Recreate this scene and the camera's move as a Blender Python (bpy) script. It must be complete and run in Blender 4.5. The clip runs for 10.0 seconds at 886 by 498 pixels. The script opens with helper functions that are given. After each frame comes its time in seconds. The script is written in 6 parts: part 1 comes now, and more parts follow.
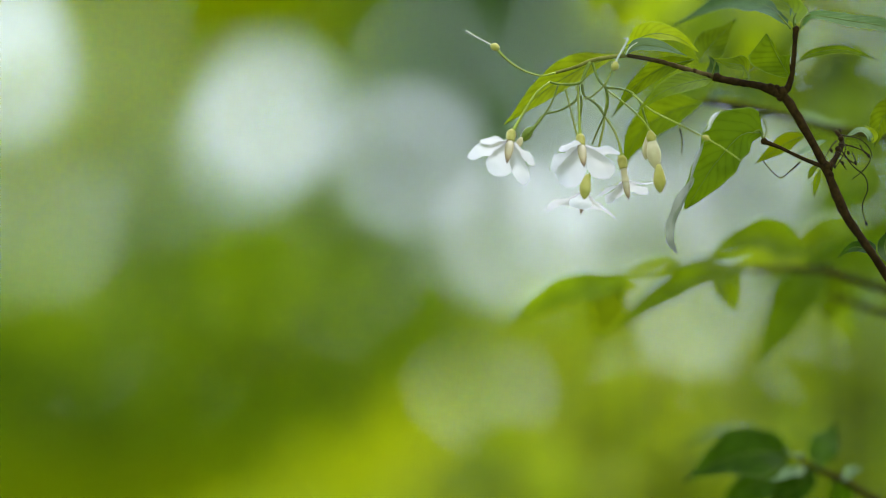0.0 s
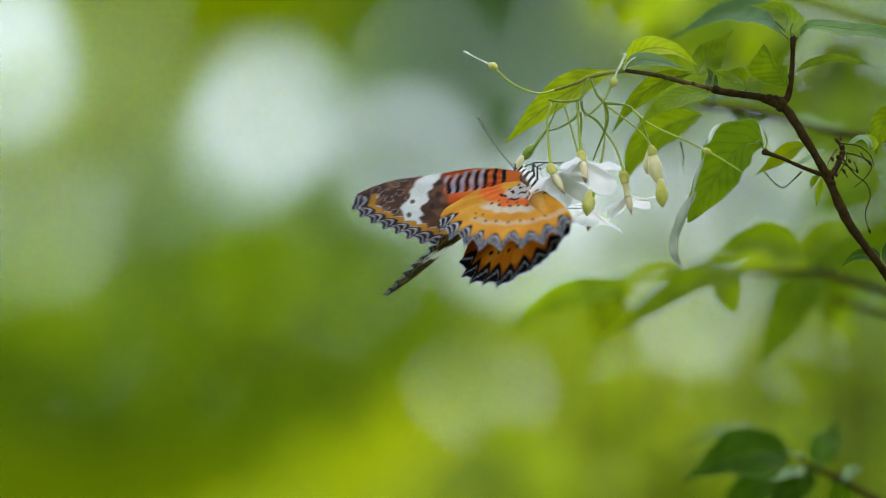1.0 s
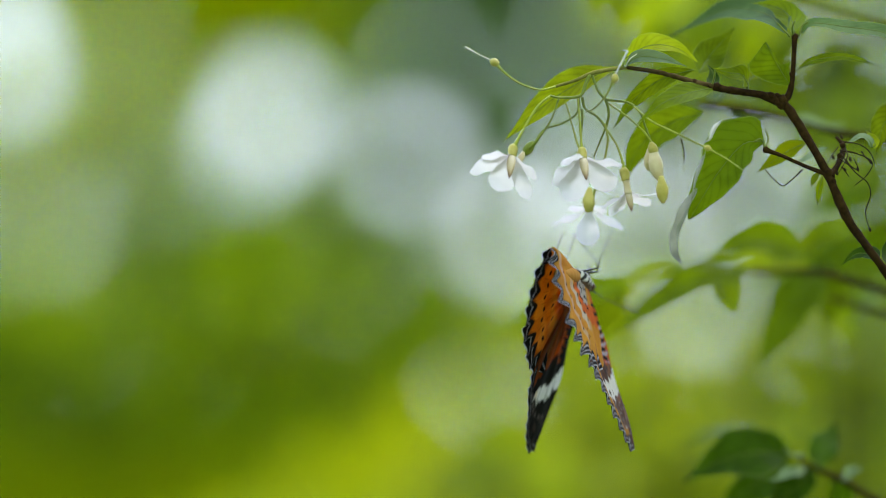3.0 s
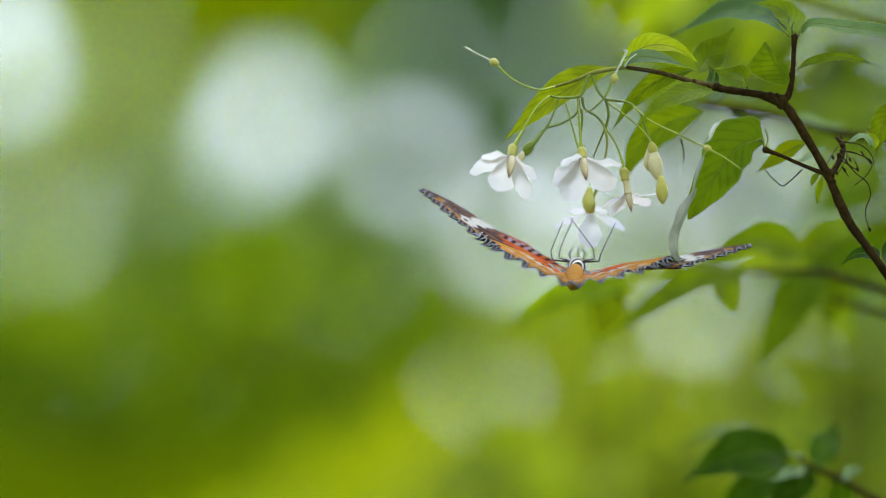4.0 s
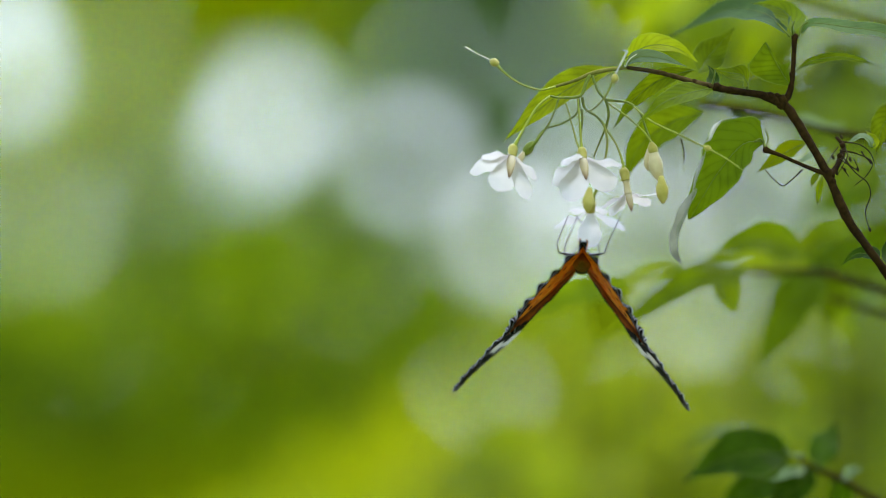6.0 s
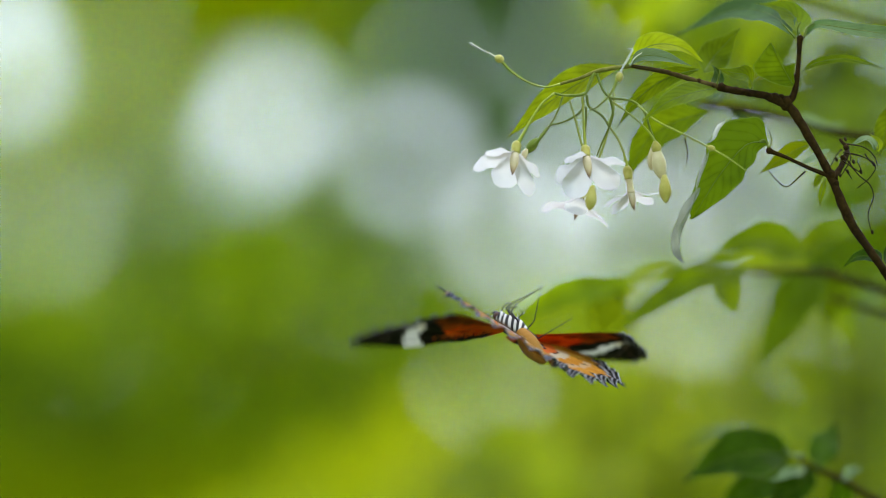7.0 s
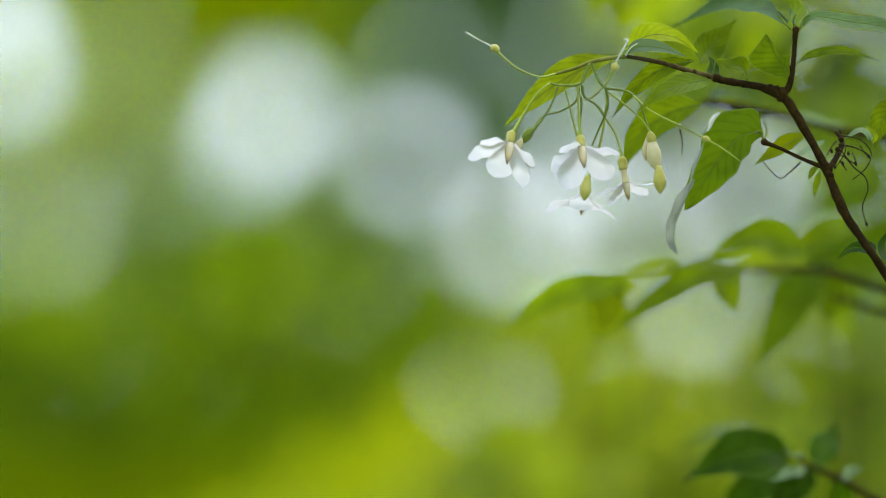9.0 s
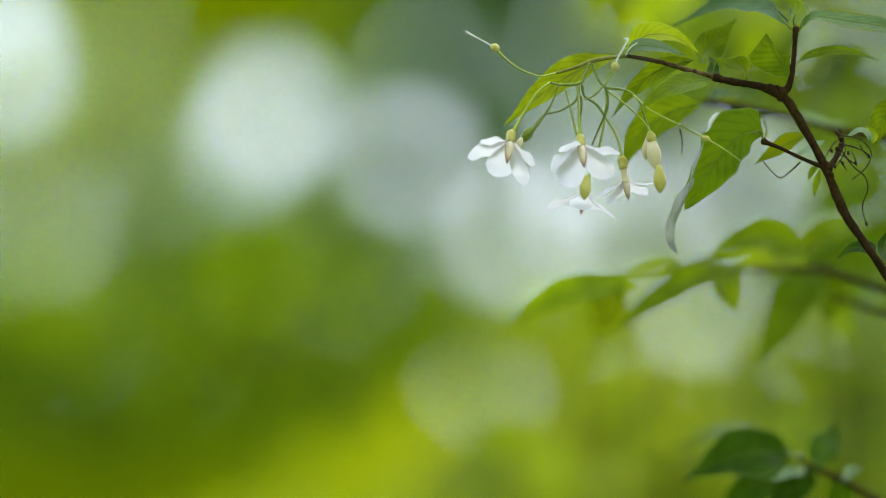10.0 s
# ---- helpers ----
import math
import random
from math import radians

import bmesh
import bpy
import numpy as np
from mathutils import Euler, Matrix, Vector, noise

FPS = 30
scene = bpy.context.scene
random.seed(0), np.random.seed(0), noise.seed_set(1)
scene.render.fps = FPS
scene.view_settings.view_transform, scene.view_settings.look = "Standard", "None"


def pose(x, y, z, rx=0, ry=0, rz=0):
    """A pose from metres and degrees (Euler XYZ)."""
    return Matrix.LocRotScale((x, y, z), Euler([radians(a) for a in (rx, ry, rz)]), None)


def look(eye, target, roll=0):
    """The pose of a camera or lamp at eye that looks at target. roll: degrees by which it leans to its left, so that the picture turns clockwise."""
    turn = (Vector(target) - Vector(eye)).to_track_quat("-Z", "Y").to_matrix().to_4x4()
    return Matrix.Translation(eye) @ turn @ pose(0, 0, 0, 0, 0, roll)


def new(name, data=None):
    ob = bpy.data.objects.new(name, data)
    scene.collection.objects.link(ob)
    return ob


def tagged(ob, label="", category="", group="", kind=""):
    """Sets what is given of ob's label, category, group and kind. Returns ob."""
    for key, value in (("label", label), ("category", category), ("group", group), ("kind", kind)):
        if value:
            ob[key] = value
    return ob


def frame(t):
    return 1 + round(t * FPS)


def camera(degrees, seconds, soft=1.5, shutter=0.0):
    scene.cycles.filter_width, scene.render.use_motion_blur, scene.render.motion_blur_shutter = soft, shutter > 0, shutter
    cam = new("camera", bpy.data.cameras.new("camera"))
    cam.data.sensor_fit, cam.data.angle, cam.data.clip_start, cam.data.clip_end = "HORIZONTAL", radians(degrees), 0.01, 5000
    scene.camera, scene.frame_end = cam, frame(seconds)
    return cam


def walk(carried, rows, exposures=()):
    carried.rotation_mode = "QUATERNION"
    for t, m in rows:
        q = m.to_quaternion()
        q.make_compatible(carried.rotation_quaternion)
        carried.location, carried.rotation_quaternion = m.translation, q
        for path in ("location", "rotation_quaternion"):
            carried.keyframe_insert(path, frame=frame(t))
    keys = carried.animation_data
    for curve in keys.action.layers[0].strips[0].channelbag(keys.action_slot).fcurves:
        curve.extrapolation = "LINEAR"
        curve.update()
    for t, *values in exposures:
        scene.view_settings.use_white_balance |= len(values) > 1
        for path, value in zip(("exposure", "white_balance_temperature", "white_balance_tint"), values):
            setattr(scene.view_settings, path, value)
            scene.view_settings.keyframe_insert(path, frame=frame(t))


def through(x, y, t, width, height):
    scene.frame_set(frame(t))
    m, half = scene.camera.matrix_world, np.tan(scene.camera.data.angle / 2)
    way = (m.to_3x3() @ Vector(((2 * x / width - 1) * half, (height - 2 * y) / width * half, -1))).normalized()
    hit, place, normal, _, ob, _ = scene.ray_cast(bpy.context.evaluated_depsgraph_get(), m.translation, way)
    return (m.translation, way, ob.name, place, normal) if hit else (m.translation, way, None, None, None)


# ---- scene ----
# ---- the camera stands still: a long lens, wide open, on the flowers ----
NEAR = 1.17
EYE = Vector((0.0, 0.0, 1.3))
cam = camera(10.5, 10.0, soft=0.9, shutter=0.11)
walk(cam, [(0.0, look(EYE, (0, NEAR, 1.3))), (10.0, look(EYE, (0, NEAR, 1.3)))])
cam.data.dof.use_dof = True
cam.data.dof.focus_distance = NEAR
cam.data.dof.aperture_fstop = 4.3

# ---- light: a bright hazy sky and a soft high sun behind the shrub ----
world = bpy.data.worlds.new("sky")
scene.world = world
world.use_nodes = True
wn = world.node_tree.nodes
sky = wn.new("ShaderNodeTexSky")
sky.sky_type = "NISHITA"
sky.sun_disc = False
sky.sun_elevation = radians(52)
sky.sun_rotation = radians(20)
sky.air_density, sky.dust_density, sky.ozone_density = 1.0, 0.3, 1.5
wn["Background"].inputs["Strength"].default_value = 0.285
# thin even cloud before the blue
cloud = wn.new("ShaderNodeMix")
cloud.data_type = "RGBA"
cloud.inputs["Factor"].default_value = 0.8
cloud.inputs["B"].default_value = (3.95, 4.65, 6.35, 1)
world.node_tree.links.new(sky.outputs[0], cloud.inputs["A"])
world.node_tree.links.new(cloud.outputs["Result"], wn["Background"].inputs["Color"])
sun = new("sun", bpy.data.lights.new("sun", "SUN"))
sun.data.energy, sun.data.angle, sun.data.color = 1.4, radians(14), (1.0, 0.93, 0.82)
sun.matrix_world = look((1.2, 2.6, 5.0), (0, 1.17, 1.3))
scene.view_settings.exposure = 1.04

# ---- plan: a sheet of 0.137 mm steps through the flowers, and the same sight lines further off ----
MM = 0.001
STEP = NEAR * math.tan(radians(5.25)) / 784


def P(u, v, d=0.0):
    k = STEP * (NEAR + d) / NEAR
    return Vector(((u - 784) * k, NEAR + d, 1.3 - (v - 441) * k))


# ---- materials ----
def material(name):
    m = bpy.data.materials.new(name)
    m.use_nodes = True
    return m, m.node_tree.nodes, m.node_tree.links


def ramp(nodes, links, fac, stops):
    r = nodes.new("ShaderNodeValToRGB")
    e = r.color_ramp.elements
    while len(e) < len(stops):
        e.new(0.5)
    for el, (pos, col) in zip(e, stops):
        el.position, el.color = pos, (*col, 1)
    links.new(fac, r.inputs[0])
    return r.outputs[0]


def math_node(nodes, links, op, a, b=None):
    n = nodes.new("ShaderNodeMath")
    n.operation = op
    for k, s in enumerate((a, b)):
        if s is None:
            continue
        if isinstance(s, (int, float)):
            n.inputs[k].default_value = s
        else:
            links.new(s, n.inputs[k])
    return n.outputs[0]


def noise_fac(nodes, links, scale, detail=3.0, kind="Object"):
    tc = nodes.new("ShaderNodeTexCoord")
    n = nodes.new("ShaderNodeTexNoise")
    n.inputs["Scale"].default_value, n.inputs["Detail"].default_value = scale, detail
    links.new(tc.outputs[kind], n.inputs["Vector"])
    return n.outputs["Fac"]


def sheet_shader(m, nodes, links, col, through_col, share, rough, bump=None, depth=0.3, dist=0.0002, gloss=0.4):
    """Thin living tissue: gloss on the face, light coming through from behind."""
    b = nodes["Principled BSDF"]
    links.new(col, b.inputs["Base Color"])
    b.inputs["Roughness"].default_value = rough
    b.inputs["Specular IOR Level"].default_value = gloss
    t = nodes.new("ShaderNodeBsdfTranslucent")
    links.new(through_col, t.inputs["Color"])
    mix = nodes.new("ShaderNodeMixShader")
    mix.inputs[0].default_value = share
    links.new(b.outputs[0], mix.inputs[1])
    links.new(t.outputs[0], mix.inputs[2])
    links.new(mix.outputs[0], nodes["Material Output"].inputs[0])
    if bump is not None:
        n = nodes.new("ShaderNodeBump")
        n.inputs["Strength"].default_value, n.inputs["Distance"].default_value = depth, dist
        links.new(bump, n.inputs["Height"])
        links.new(n.outputs[0], b.inputs["Normal"])


def leaf_material(name, dark, light, through, share=0.5, rough=0.42, vein_share=0.16):
    m, n, l = material(name)
    uv = n.new("ShaderNodeUVMap")
    sep = n.new("ShaderNodeSeparateXYZ")
    l.new(uv.outputs[0], sep.inputs[0])
    across = math_node(n, l, "ABSOLUTE", math_node(n, l, "SUBTRACT", sep.outputs[1], 0.5))
    # side veins run forward from the midrib
    wob = math_node(n, l, "MULTIPLY", noise_fac(n, l, 60.0), 0.8)
    run = math_node(n, l, "ADD", math_node(n, l, "SUBTRACT", math_node(n, l, "MULTIPLY", sep.outputs[0], 9.0), math_node(n, l, "MULTIPLY", across, 4.5)), wob)
    vein = math_node(n, l, "POWER", math_node(n, l, "ABSOLUTE", math_node(n, l, "SINE", math_node(n, l, "MULTIPLY", run, math.pi))), 0.35)
    rib = math_node(n, l, "SMOOTH_MIN", math_node(n, l, "MULTIPLY", across, 22.0), 1.0)
    relief = math_node(n, l, "MULTIPLY", vein, rib)
    info = n.new("ShaderNodeObjectInfo")
    f = math_node(n, l, "ADD", math_node(n, l, "MULTIPLY", noise_fac(n, l, 220.0, 5.0), 0.45), math_node(n, l, "MULTIPLY", noise_fac(n, l, 35.0), 0.5))
    f = math_node(n, l, "ADD", f, math_node(n, l, "MULTIPLY", math_node(n, l, "SUBTRACT", info.outputs["Random"], 0.5), 0.35))
    base = ramp(n, l, f, [(0.32, tuple(0.72 * c for c in dark)), (0.50, tuple(0.5 * (c + d) for c, d in zip(dark, light))), (0.68, tuple(1.15 * c for c in light))])
    mix = n.new("ShaderNodeMix")
    mix.data_type = "RGBA"
    l.new(math_node(n, l, "MULTIPLY", math_node(n, l, "SUBTRACT", 1.0, relief), vein_share), mix.inputs["Factor"])
    l.new(base, mix.inputs["A"])
    mix.inputs["B"].default_value = (light[0] * 1.35, light[1] * 1.3, light[2] * 1.4, 1)
    # edge highlight painted into the leaf colour as a thin pale rim
    rim = n.new("ShaderNodeMapRange")
    rim.inputs["From Min"].default_value, rim.inputs["From Max"].default_value = 0.462, 0.492
    l.new(across, rim.inputs["Value"])
    pale = n.new("ShaderNodeMix")
    pale.data_type = "RGBA"
    l.new(math_node(n, l, "MULTIPLY", rim.outputs[0], 0.55), pale.inputs["Factor"])
    l.new(mix.outputs["Result"], pale.inputs["A"])
    pale.inputs["B"].default_value = (0.5 * light[0] + 0.20, 0.5 * light[1] + 0.24, 0.5 * light[2] + 0.07, 1)
    # the veins and the thick patches let less light through
    g = math_node(n, l, "SUBTRACT", f, math_node(n, l, "MULTIPLY", math_node(n, l, "SUBTRACT", 1.0, relief), 1.6 * vein_share))
    thr = ramp(n, l, g, [(0.22, tuple(0.4 * c for c in through)), (0.44, tuple(0.78 * c for c in through)), (0.66, tuple(1.15 * c for c in through))])
    sheet_shader(m, n, l, pale.outputs["Result"], thr, share, rough, relief, 0.45, gloss=0.03)
    return m


LEAF = leaf_material("leaf_green", (0.048, 0.078, 0.002), (0.085, 0.125, 0.003), (0.26, 0.33, 0.003), 0.5)
LEAF_YELLOW = leaf_material("leaf_young", (0.16, 0.19, 0.003), (0.23, 0.26, 0.004), (0.46, 0.51, 0.003), 0.55)
LEAF_BACK = leaf_material("leaf_back", (0.12, 0.155, 0.002), (0.19, 0.22, 0.003), (0.50, 0.58, 0.002), 0.6)
LEAF_MIDDLE = leaf_material("leaf_middle", (0.07, 0.11, 0.002), (0.11, 0.15, 0.003), (0.36, 0.46, 0.002), 0.58)
LEAF_OLD = leaf_material("leaf_old", (0.022, 0.042, 0.001), (0.042, 0.072, 0.002), (0.15, 0.21, 0.002), 0.5)
LEAF_SMOOTH = leaf_material("leaf_smooth", (0.058, 0.105, 0.028), (0.082, 0.135, 0.038), (0.14, 0.24, 0.03), 0.4, 0.42, 0.03)
LEAF_SILVER = leaf_material("leaf_silver", (0.30, 0.30, 0.21), (0.50, 0.48, 0.36), (0.34, 0.36, 0.20), 0.35, 0.35)
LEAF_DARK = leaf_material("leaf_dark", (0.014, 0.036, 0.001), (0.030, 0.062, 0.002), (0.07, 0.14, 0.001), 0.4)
LEAF_PALE = leaf_material("leaf_underside", (0.16, 0.22, 0.10), (0.26, 0.33, 0.17), (0.30, 0.40, 0.12), 0.4, 0.35)


def plain_leaf(name, a, b, through, share=0.6, scale=3.0):
    """Far foliage: colour drifts from leaf to leaf and from clump to clump."""
    m, n, l = material(name)
    g = n.new("ShaderNodeNewGeometry")
    f = math_node(n, l, "ADD", math_node(n, l, "MULTIPLY", g.outputs["Random Per Island"], 0.6), math_node(n, l, "MULTIPLY", noise_fac(n, l, scale), 0.5))
    col = ramp(n, l, f, [(0.2, a), (0.9, b)])
    thr = ramp(n, l, f, [(0.2, tuple(0.7 * c for c in through)), (0.9, through)])
    sheet_shader(m, n, l, col, thr, share, 0.6, gloss=0.05)
    return m


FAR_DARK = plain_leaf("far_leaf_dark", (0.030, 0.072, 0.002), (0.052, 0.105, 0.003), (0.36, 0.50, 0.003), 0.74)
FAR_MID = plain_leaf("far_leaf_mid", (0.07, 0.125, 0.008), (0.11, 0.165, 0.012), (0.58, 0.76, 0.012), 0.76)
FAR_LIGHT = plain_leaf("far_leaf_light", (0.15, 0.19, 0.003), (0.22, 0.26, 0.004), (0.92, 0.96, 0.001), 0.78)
# leaf green darkened in the colour itself, as shade
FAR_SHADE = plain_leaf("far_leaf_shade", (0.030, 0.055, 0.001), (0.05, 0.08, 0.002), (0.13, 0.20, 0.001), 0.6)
# olive leaf colour that carries the shading of the hedge's right side
FAR_OLIVE_SHADED = plain_leaf("far_leaf_olive_shaded", (0.05, 0.072, 0.002), (0.08, 0.105, 0.003), (0.25, 0.335, 0.001), 0.62, 20.0)
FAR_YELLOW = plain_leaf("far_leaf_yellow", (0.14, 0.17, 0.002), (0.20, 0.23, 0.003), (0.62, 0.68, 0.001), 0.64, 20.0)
# the haze of sky reflected on leaves, mixed into their colour
FAR_BLUE_HAZE = plain_leaf("far_leaf_blue_haze", (0.09, 0.13, 0.08), (0.13, 0.18, 0.11), (0.48, 0.66, 0.17), 0.74)


def bark_material(name, a, b, scale=900.0):
    m, n, l = material(name)
    f = noise_fac(n, l, scale, 6.0)
    g = noise_fac(n, l, scale / 7, 3.0)
    s = math_node(n, l, "ADD", math_node(n, l, "MULTIPLY", f, 0.6), math_node(n, l, "MULTIPLY", g, 0.5))
    bs = n["Principled BSDF"]
    l.new(ramp(n, l, s, [(0.35, a), (0.75, b)]), bs.inputs["Base Color"])
    bs.inputs["Roughness"].default_value = 0.85
    bs.inputs["Specular IOR Level"].default_value = 0.05
    bu = n.new("ShaderNodeBump")
    bu.inputs["Strength"].default_value, bu.inputs["Distance"].default_value = 0.7, 0.25 / scale
    l.new(s, bu.inputs["Height"])
    l.new(bu.outputs[0], bs.inputs["Normal"])
    return m


BARK = bark_material("bark_brown", (0.007, 0.0038, 0.0007), (0.040, 0.022, 0.0042))
BARK_YOUNG = bark_material("bark_young", (0.022, 0.014, 0.003), (0.085, 0.058, 0.015))
TRUNK = bark_material("trunk_bark", (0.035, 0.027, 0.02), (0.12, 0.095, 0.07), 30.0)
TWIG = bark_material("young_twig", (0.10, 0.10, 0.015), (0.19, 0.175, 0.035))
DRY = bark_material("dry_tendril", (0.016, 0.011, 0.004), (0.055, 0.038, 0.014))


def soft_material(name, a, b, scale, rough=0.5, through=None, share=0.3):
    m, n, l = material(name)
    f = noise_fac(n, l, scale, 4.0)
    col = ramp(n, l, f, [(0.3, a), (0.72, b)])
    if through:
        thr = ramp(n, l, f, [(0.3, through), (0.8, through)])
        sheet_shader(m, n, l, col, thr, share, rough, f, 0.25, 0.0003)
    else:
        bs = n["Principled BSDF"]
        l.new(col, bs.inputs["Base Color"])
        bs.inputs["Roughness"].default_value = rough
        bs.inputs["Specular IOR Level"].default_value = 0.15
        bu = n.new("ShaderNodeBump")
        bu.inputs["Strength"].default_value, bu.inputs["Distance"].default_value = 0.3, 0.3 / scale
        l.new(f, bu.inputs["Height"])
        l.new(bu.outputs[0], bs.inputs["Normal"])
    return m


STALK = soft_material("green_stalk", (0.20, 0.24, 0.016), (0.30, 0.33, 0.04), 500)
RIB = soft_material("leaf_rib", (0.075, 0.11, 0.006), (0.12, 0.16, 0.012), 500)
STALK_DARK = soft_material("green_stalk_dark", (0.085, 0.12, 0.008), (0.17, 0.20, 0.02), 500)
KNOB = soft_material("calyx_yellow", (0.27, 0.235, 0.035), (0.40, 0.345, 0.08), 600)
STYLE = soft_material("style_white", (0.42, 0.41, 0.26), (0.56, 0.54, 0.36), 600)
BUD = soft_material("bud_cream", (0.44, 0.36, 0.16), (0.58, 0.48, 0.26), 300)
BUD_GREEN = soft_material("bud_olive", (0.34, 0.29, 0.05), (0.46, 0.39, 0.10), 300)
PETAL = soft_material("petal_white", (0.60, 0.575, 0.54), (0.68, 0.655, 0.62), 250, 0.6, (0.66, 0.62, 0.57), 0.45)


def stamen_material():
    m, n, l = material("stamen_cone")
    tc = n.new("ShaderNodeTexCoord")
    sep = n.new("ShaderNodeSeparateXYZ")
    l.new(tc.outputs["Generated"], sep.inputs[0])
    f = math_node(n, l, "ADD", math_node(n, l, "SUBTRACT", 1.0, sep.outputs[2]), math_node(n, l, "MULTIPLY", math_node(n, l, "SUBTRACT", noise_fac(n, l, 800.0), 0.5), 0.3))
    l.new(ramp(n, l, f, [(0.05, (0.55, 0.46, 0.28)), (0.6, (0.47, 0.35, 0.17)), (0.85, (0.24, 0.14, 0.055)), (1.0, (0.09, 0.045, 0.025))]), n["Principled BSDF"].inputs["Base Color"])
    n["Principled BSDF"].inputs["Roughness"].default_value = 0.6
    return m


STAMEN = stamen_material()


def wing_material():
    m, n, l = material("wing_scales")
    at = n.new("ShaderNodeVertexColor")
    at.layer_name = "scales"
    f = noise_fac(n, l, 2600.0, 2.0)
    g = noise_fac(n, l, 300.0, 3.0)
    br = n.new("ShaderNodeMix")
    br.data_type, br.blend_type = "RGBA", "MULTIPLY"
    br.inputs["Factor"].default_value = 0.45
    l.new(at.outputs[0], br.inputs["A"])
    s = math_node(n, l, "ADD", math_node(n, l, "MULTIPLY", f, 0.7), math_node(n, l, "MULTIPLY", g, 0.5))
    l.new(ramp(n, l, s, [(0.3, (0.45, 0.43, 0.42)), (0.7, (1, 1, 1))]), br.inputs["B"])
    sheet_shader(m, n, l, br.outputs["Result"], br.outputs["Result"], 0.54, 0.6, f, 0.35, 0.00005, gloss=0.04)
    return m


WING = wing_material()


def abdomen_material():
    """Ochre sides and belly; the browner back has its shade put into the colour."""
    m, n, l = material("abdomen_brown")
    tc = n.new("ShaderNodeTexCoord")
    sep = n.new("ShaderNodeSeparateXYZ")
    l.new(tc.outputs["Normal"], sep.inputs[0])
    f = math_node(n, l, "ADD", sep.outputs[2], math_node(n, l, "MULTIPLY", math_node(n, l, "SUBTRACT", noise_fac(n, l, 500.0, 4.0), 0.5), 0.5))
    l.new(ramp(n, l, f, [(0.0, (0.27, 0.125, 0.020)), (0.45, (0.26, 0.105, 0.013)), (0.85, (0.17, 0.072, 0.010))]), n["Principled BSDF"].inputs["Base Color"])
    n["Principled BSDF"].inputs["Roughness"].default_value = 0.9
    n["Principled BSDF"].inputs["Specular IOR Level"].default_value = 0.1
    return m


ABDOMEN = abdomen_material()
EYE_MAT = soft_material("eye_brown", (0.05, 0.022, 0.012), (0.09, 0.04, 0.02), 900, 0.25)
LEG = soft_material("leg_dark", (0.012, 0.010, 0.009), (0.04, 0.033, 0.028), 900, 0.5)
FEELER = soft_material("antenna_dark", (0.018, 0.015, 0.013), (0.045, 0.037, 0.033), 900, 0.5)


def thorax_material():
    """White and black stripes below, dark brown down on the back."""
    m, n, l = material("thorax_striped")
    tc = n.new("ShaderNodeTexCoord")
    w = n.new("ShaderNodeTexWave")
    w.bands_direction = "DIAGONAL"
    w.inputs["Scale"].default_value, w.inputs["Distortion"].default_value = 260.0, 3.0
    w.inputs["Detail"].default_value, w.inputs["Detail Scale"].default_value = 1.0, 0.6
    l.new(tc.outputs["Object"], w.inputs["Vector"])
    stripes = ramp(n, l, w.outputs["Fac"], [(0.42, (0.02, 0.018, 0.016)), (0.6, (0.50, 0.47, 0.38))])
    sep = n.new("ShaderNodeSeparateXYZ")
    l.new(tc.outputs["Object"], sep.inputs[0])
    up = n.new("ShaderNodeMapRange")
    up.inputs["From Min"].default_value, up.inputs["From Max"].default_value = 0.0002, 0.0010
    l.new(sep.outputs[2], up.inputs["Value"])
    mix = n.new("ShaderNodeMix")
    mix.data_type = "RGBA"
    l.new(up.outputs[0], mix.inputs["Factor"])
    l.new(stripes, mix.inputs["A"])
    l.new(ramp(n, l, noise_fac(n, l, 900.0, 4.0), [(0.3, (0.035, 0.016, 0.008)), (0.7, (0.11, 0.055, 0.022))]), mix.inputs["B"])
    l.new(mix.outputs["Result"], n["Principled BSDF"].inputs["Base Color"])
    n["Principled BSDF"].inputs["Roughness"].default_value = 0.85
    n["Principled BSDF"].inputs["Specular IOR Level"].default_value = 0.15
    return m


THORAX = thorax_material()


# ---- mesh tools ----
def part(name, bm, mat, parent=None, label="", at=None):
    me = bpy.data.meshes.new(name)
    bm.to_mesh(me)
    bm.free()
    for p in me.polygons:
        p.use_smooth = True
    me.materials.append(mat)
    ob = new(name, me)
    if parent is not None:
        ob.parent = parent
    if at is not None:
        ob.location = at
    return tagged(ob, label)


def spline(pts, n):
    """n + 1 places along a smooth line through pts, by even arc length."""
    pts = [Vector(p) for p in pts]
    if len(pts) == 2:
        pts = [pts[0], pts[0].lerp(pts[1], 0.5), pts[1]]
    ext = [2 * pts[0] - pts[1], *pts, 2 * pts[-1] - pts[-2]]
    fine = []
    for a, b, c, d in zip(ext, ext[1:], ext[2:], ext[3:]):
        for k in range(12):
            t = k / 12
            fine.append(0.5 * ((2 * b) + (c - a) * t + (2 * a - 5 * b + 4 * c - d) * t * t + (3 * b - a - 3 * c + d) * t ** 3))
    fine.append(pts[-1])
    acc = [0.0]
    for p, q in zip(fine, fine[1:]):
        acc.append(acc[-1] + (q - p).length)
    out, i = [], 0
    for k in range(n + 1):
        s = acc[-1] * k / n
        while i < len(acc) - 2 and acc[i + 1] < s:
            i += 1
        out.append(fine[i].lerp(fine[i + 1], (s - acc[i]) / max(acc[i + 1] - acc[i], 1e-12)))
    return out


def value(stops, t):
    """Piecewise linear through evenly spaced stops."""
    x = t * (len(stops) - 1)
    i = min(int(x), len(stops) - 2)
    return stops[i] + (stops[i + 1] - stops[i]) * (x - i)


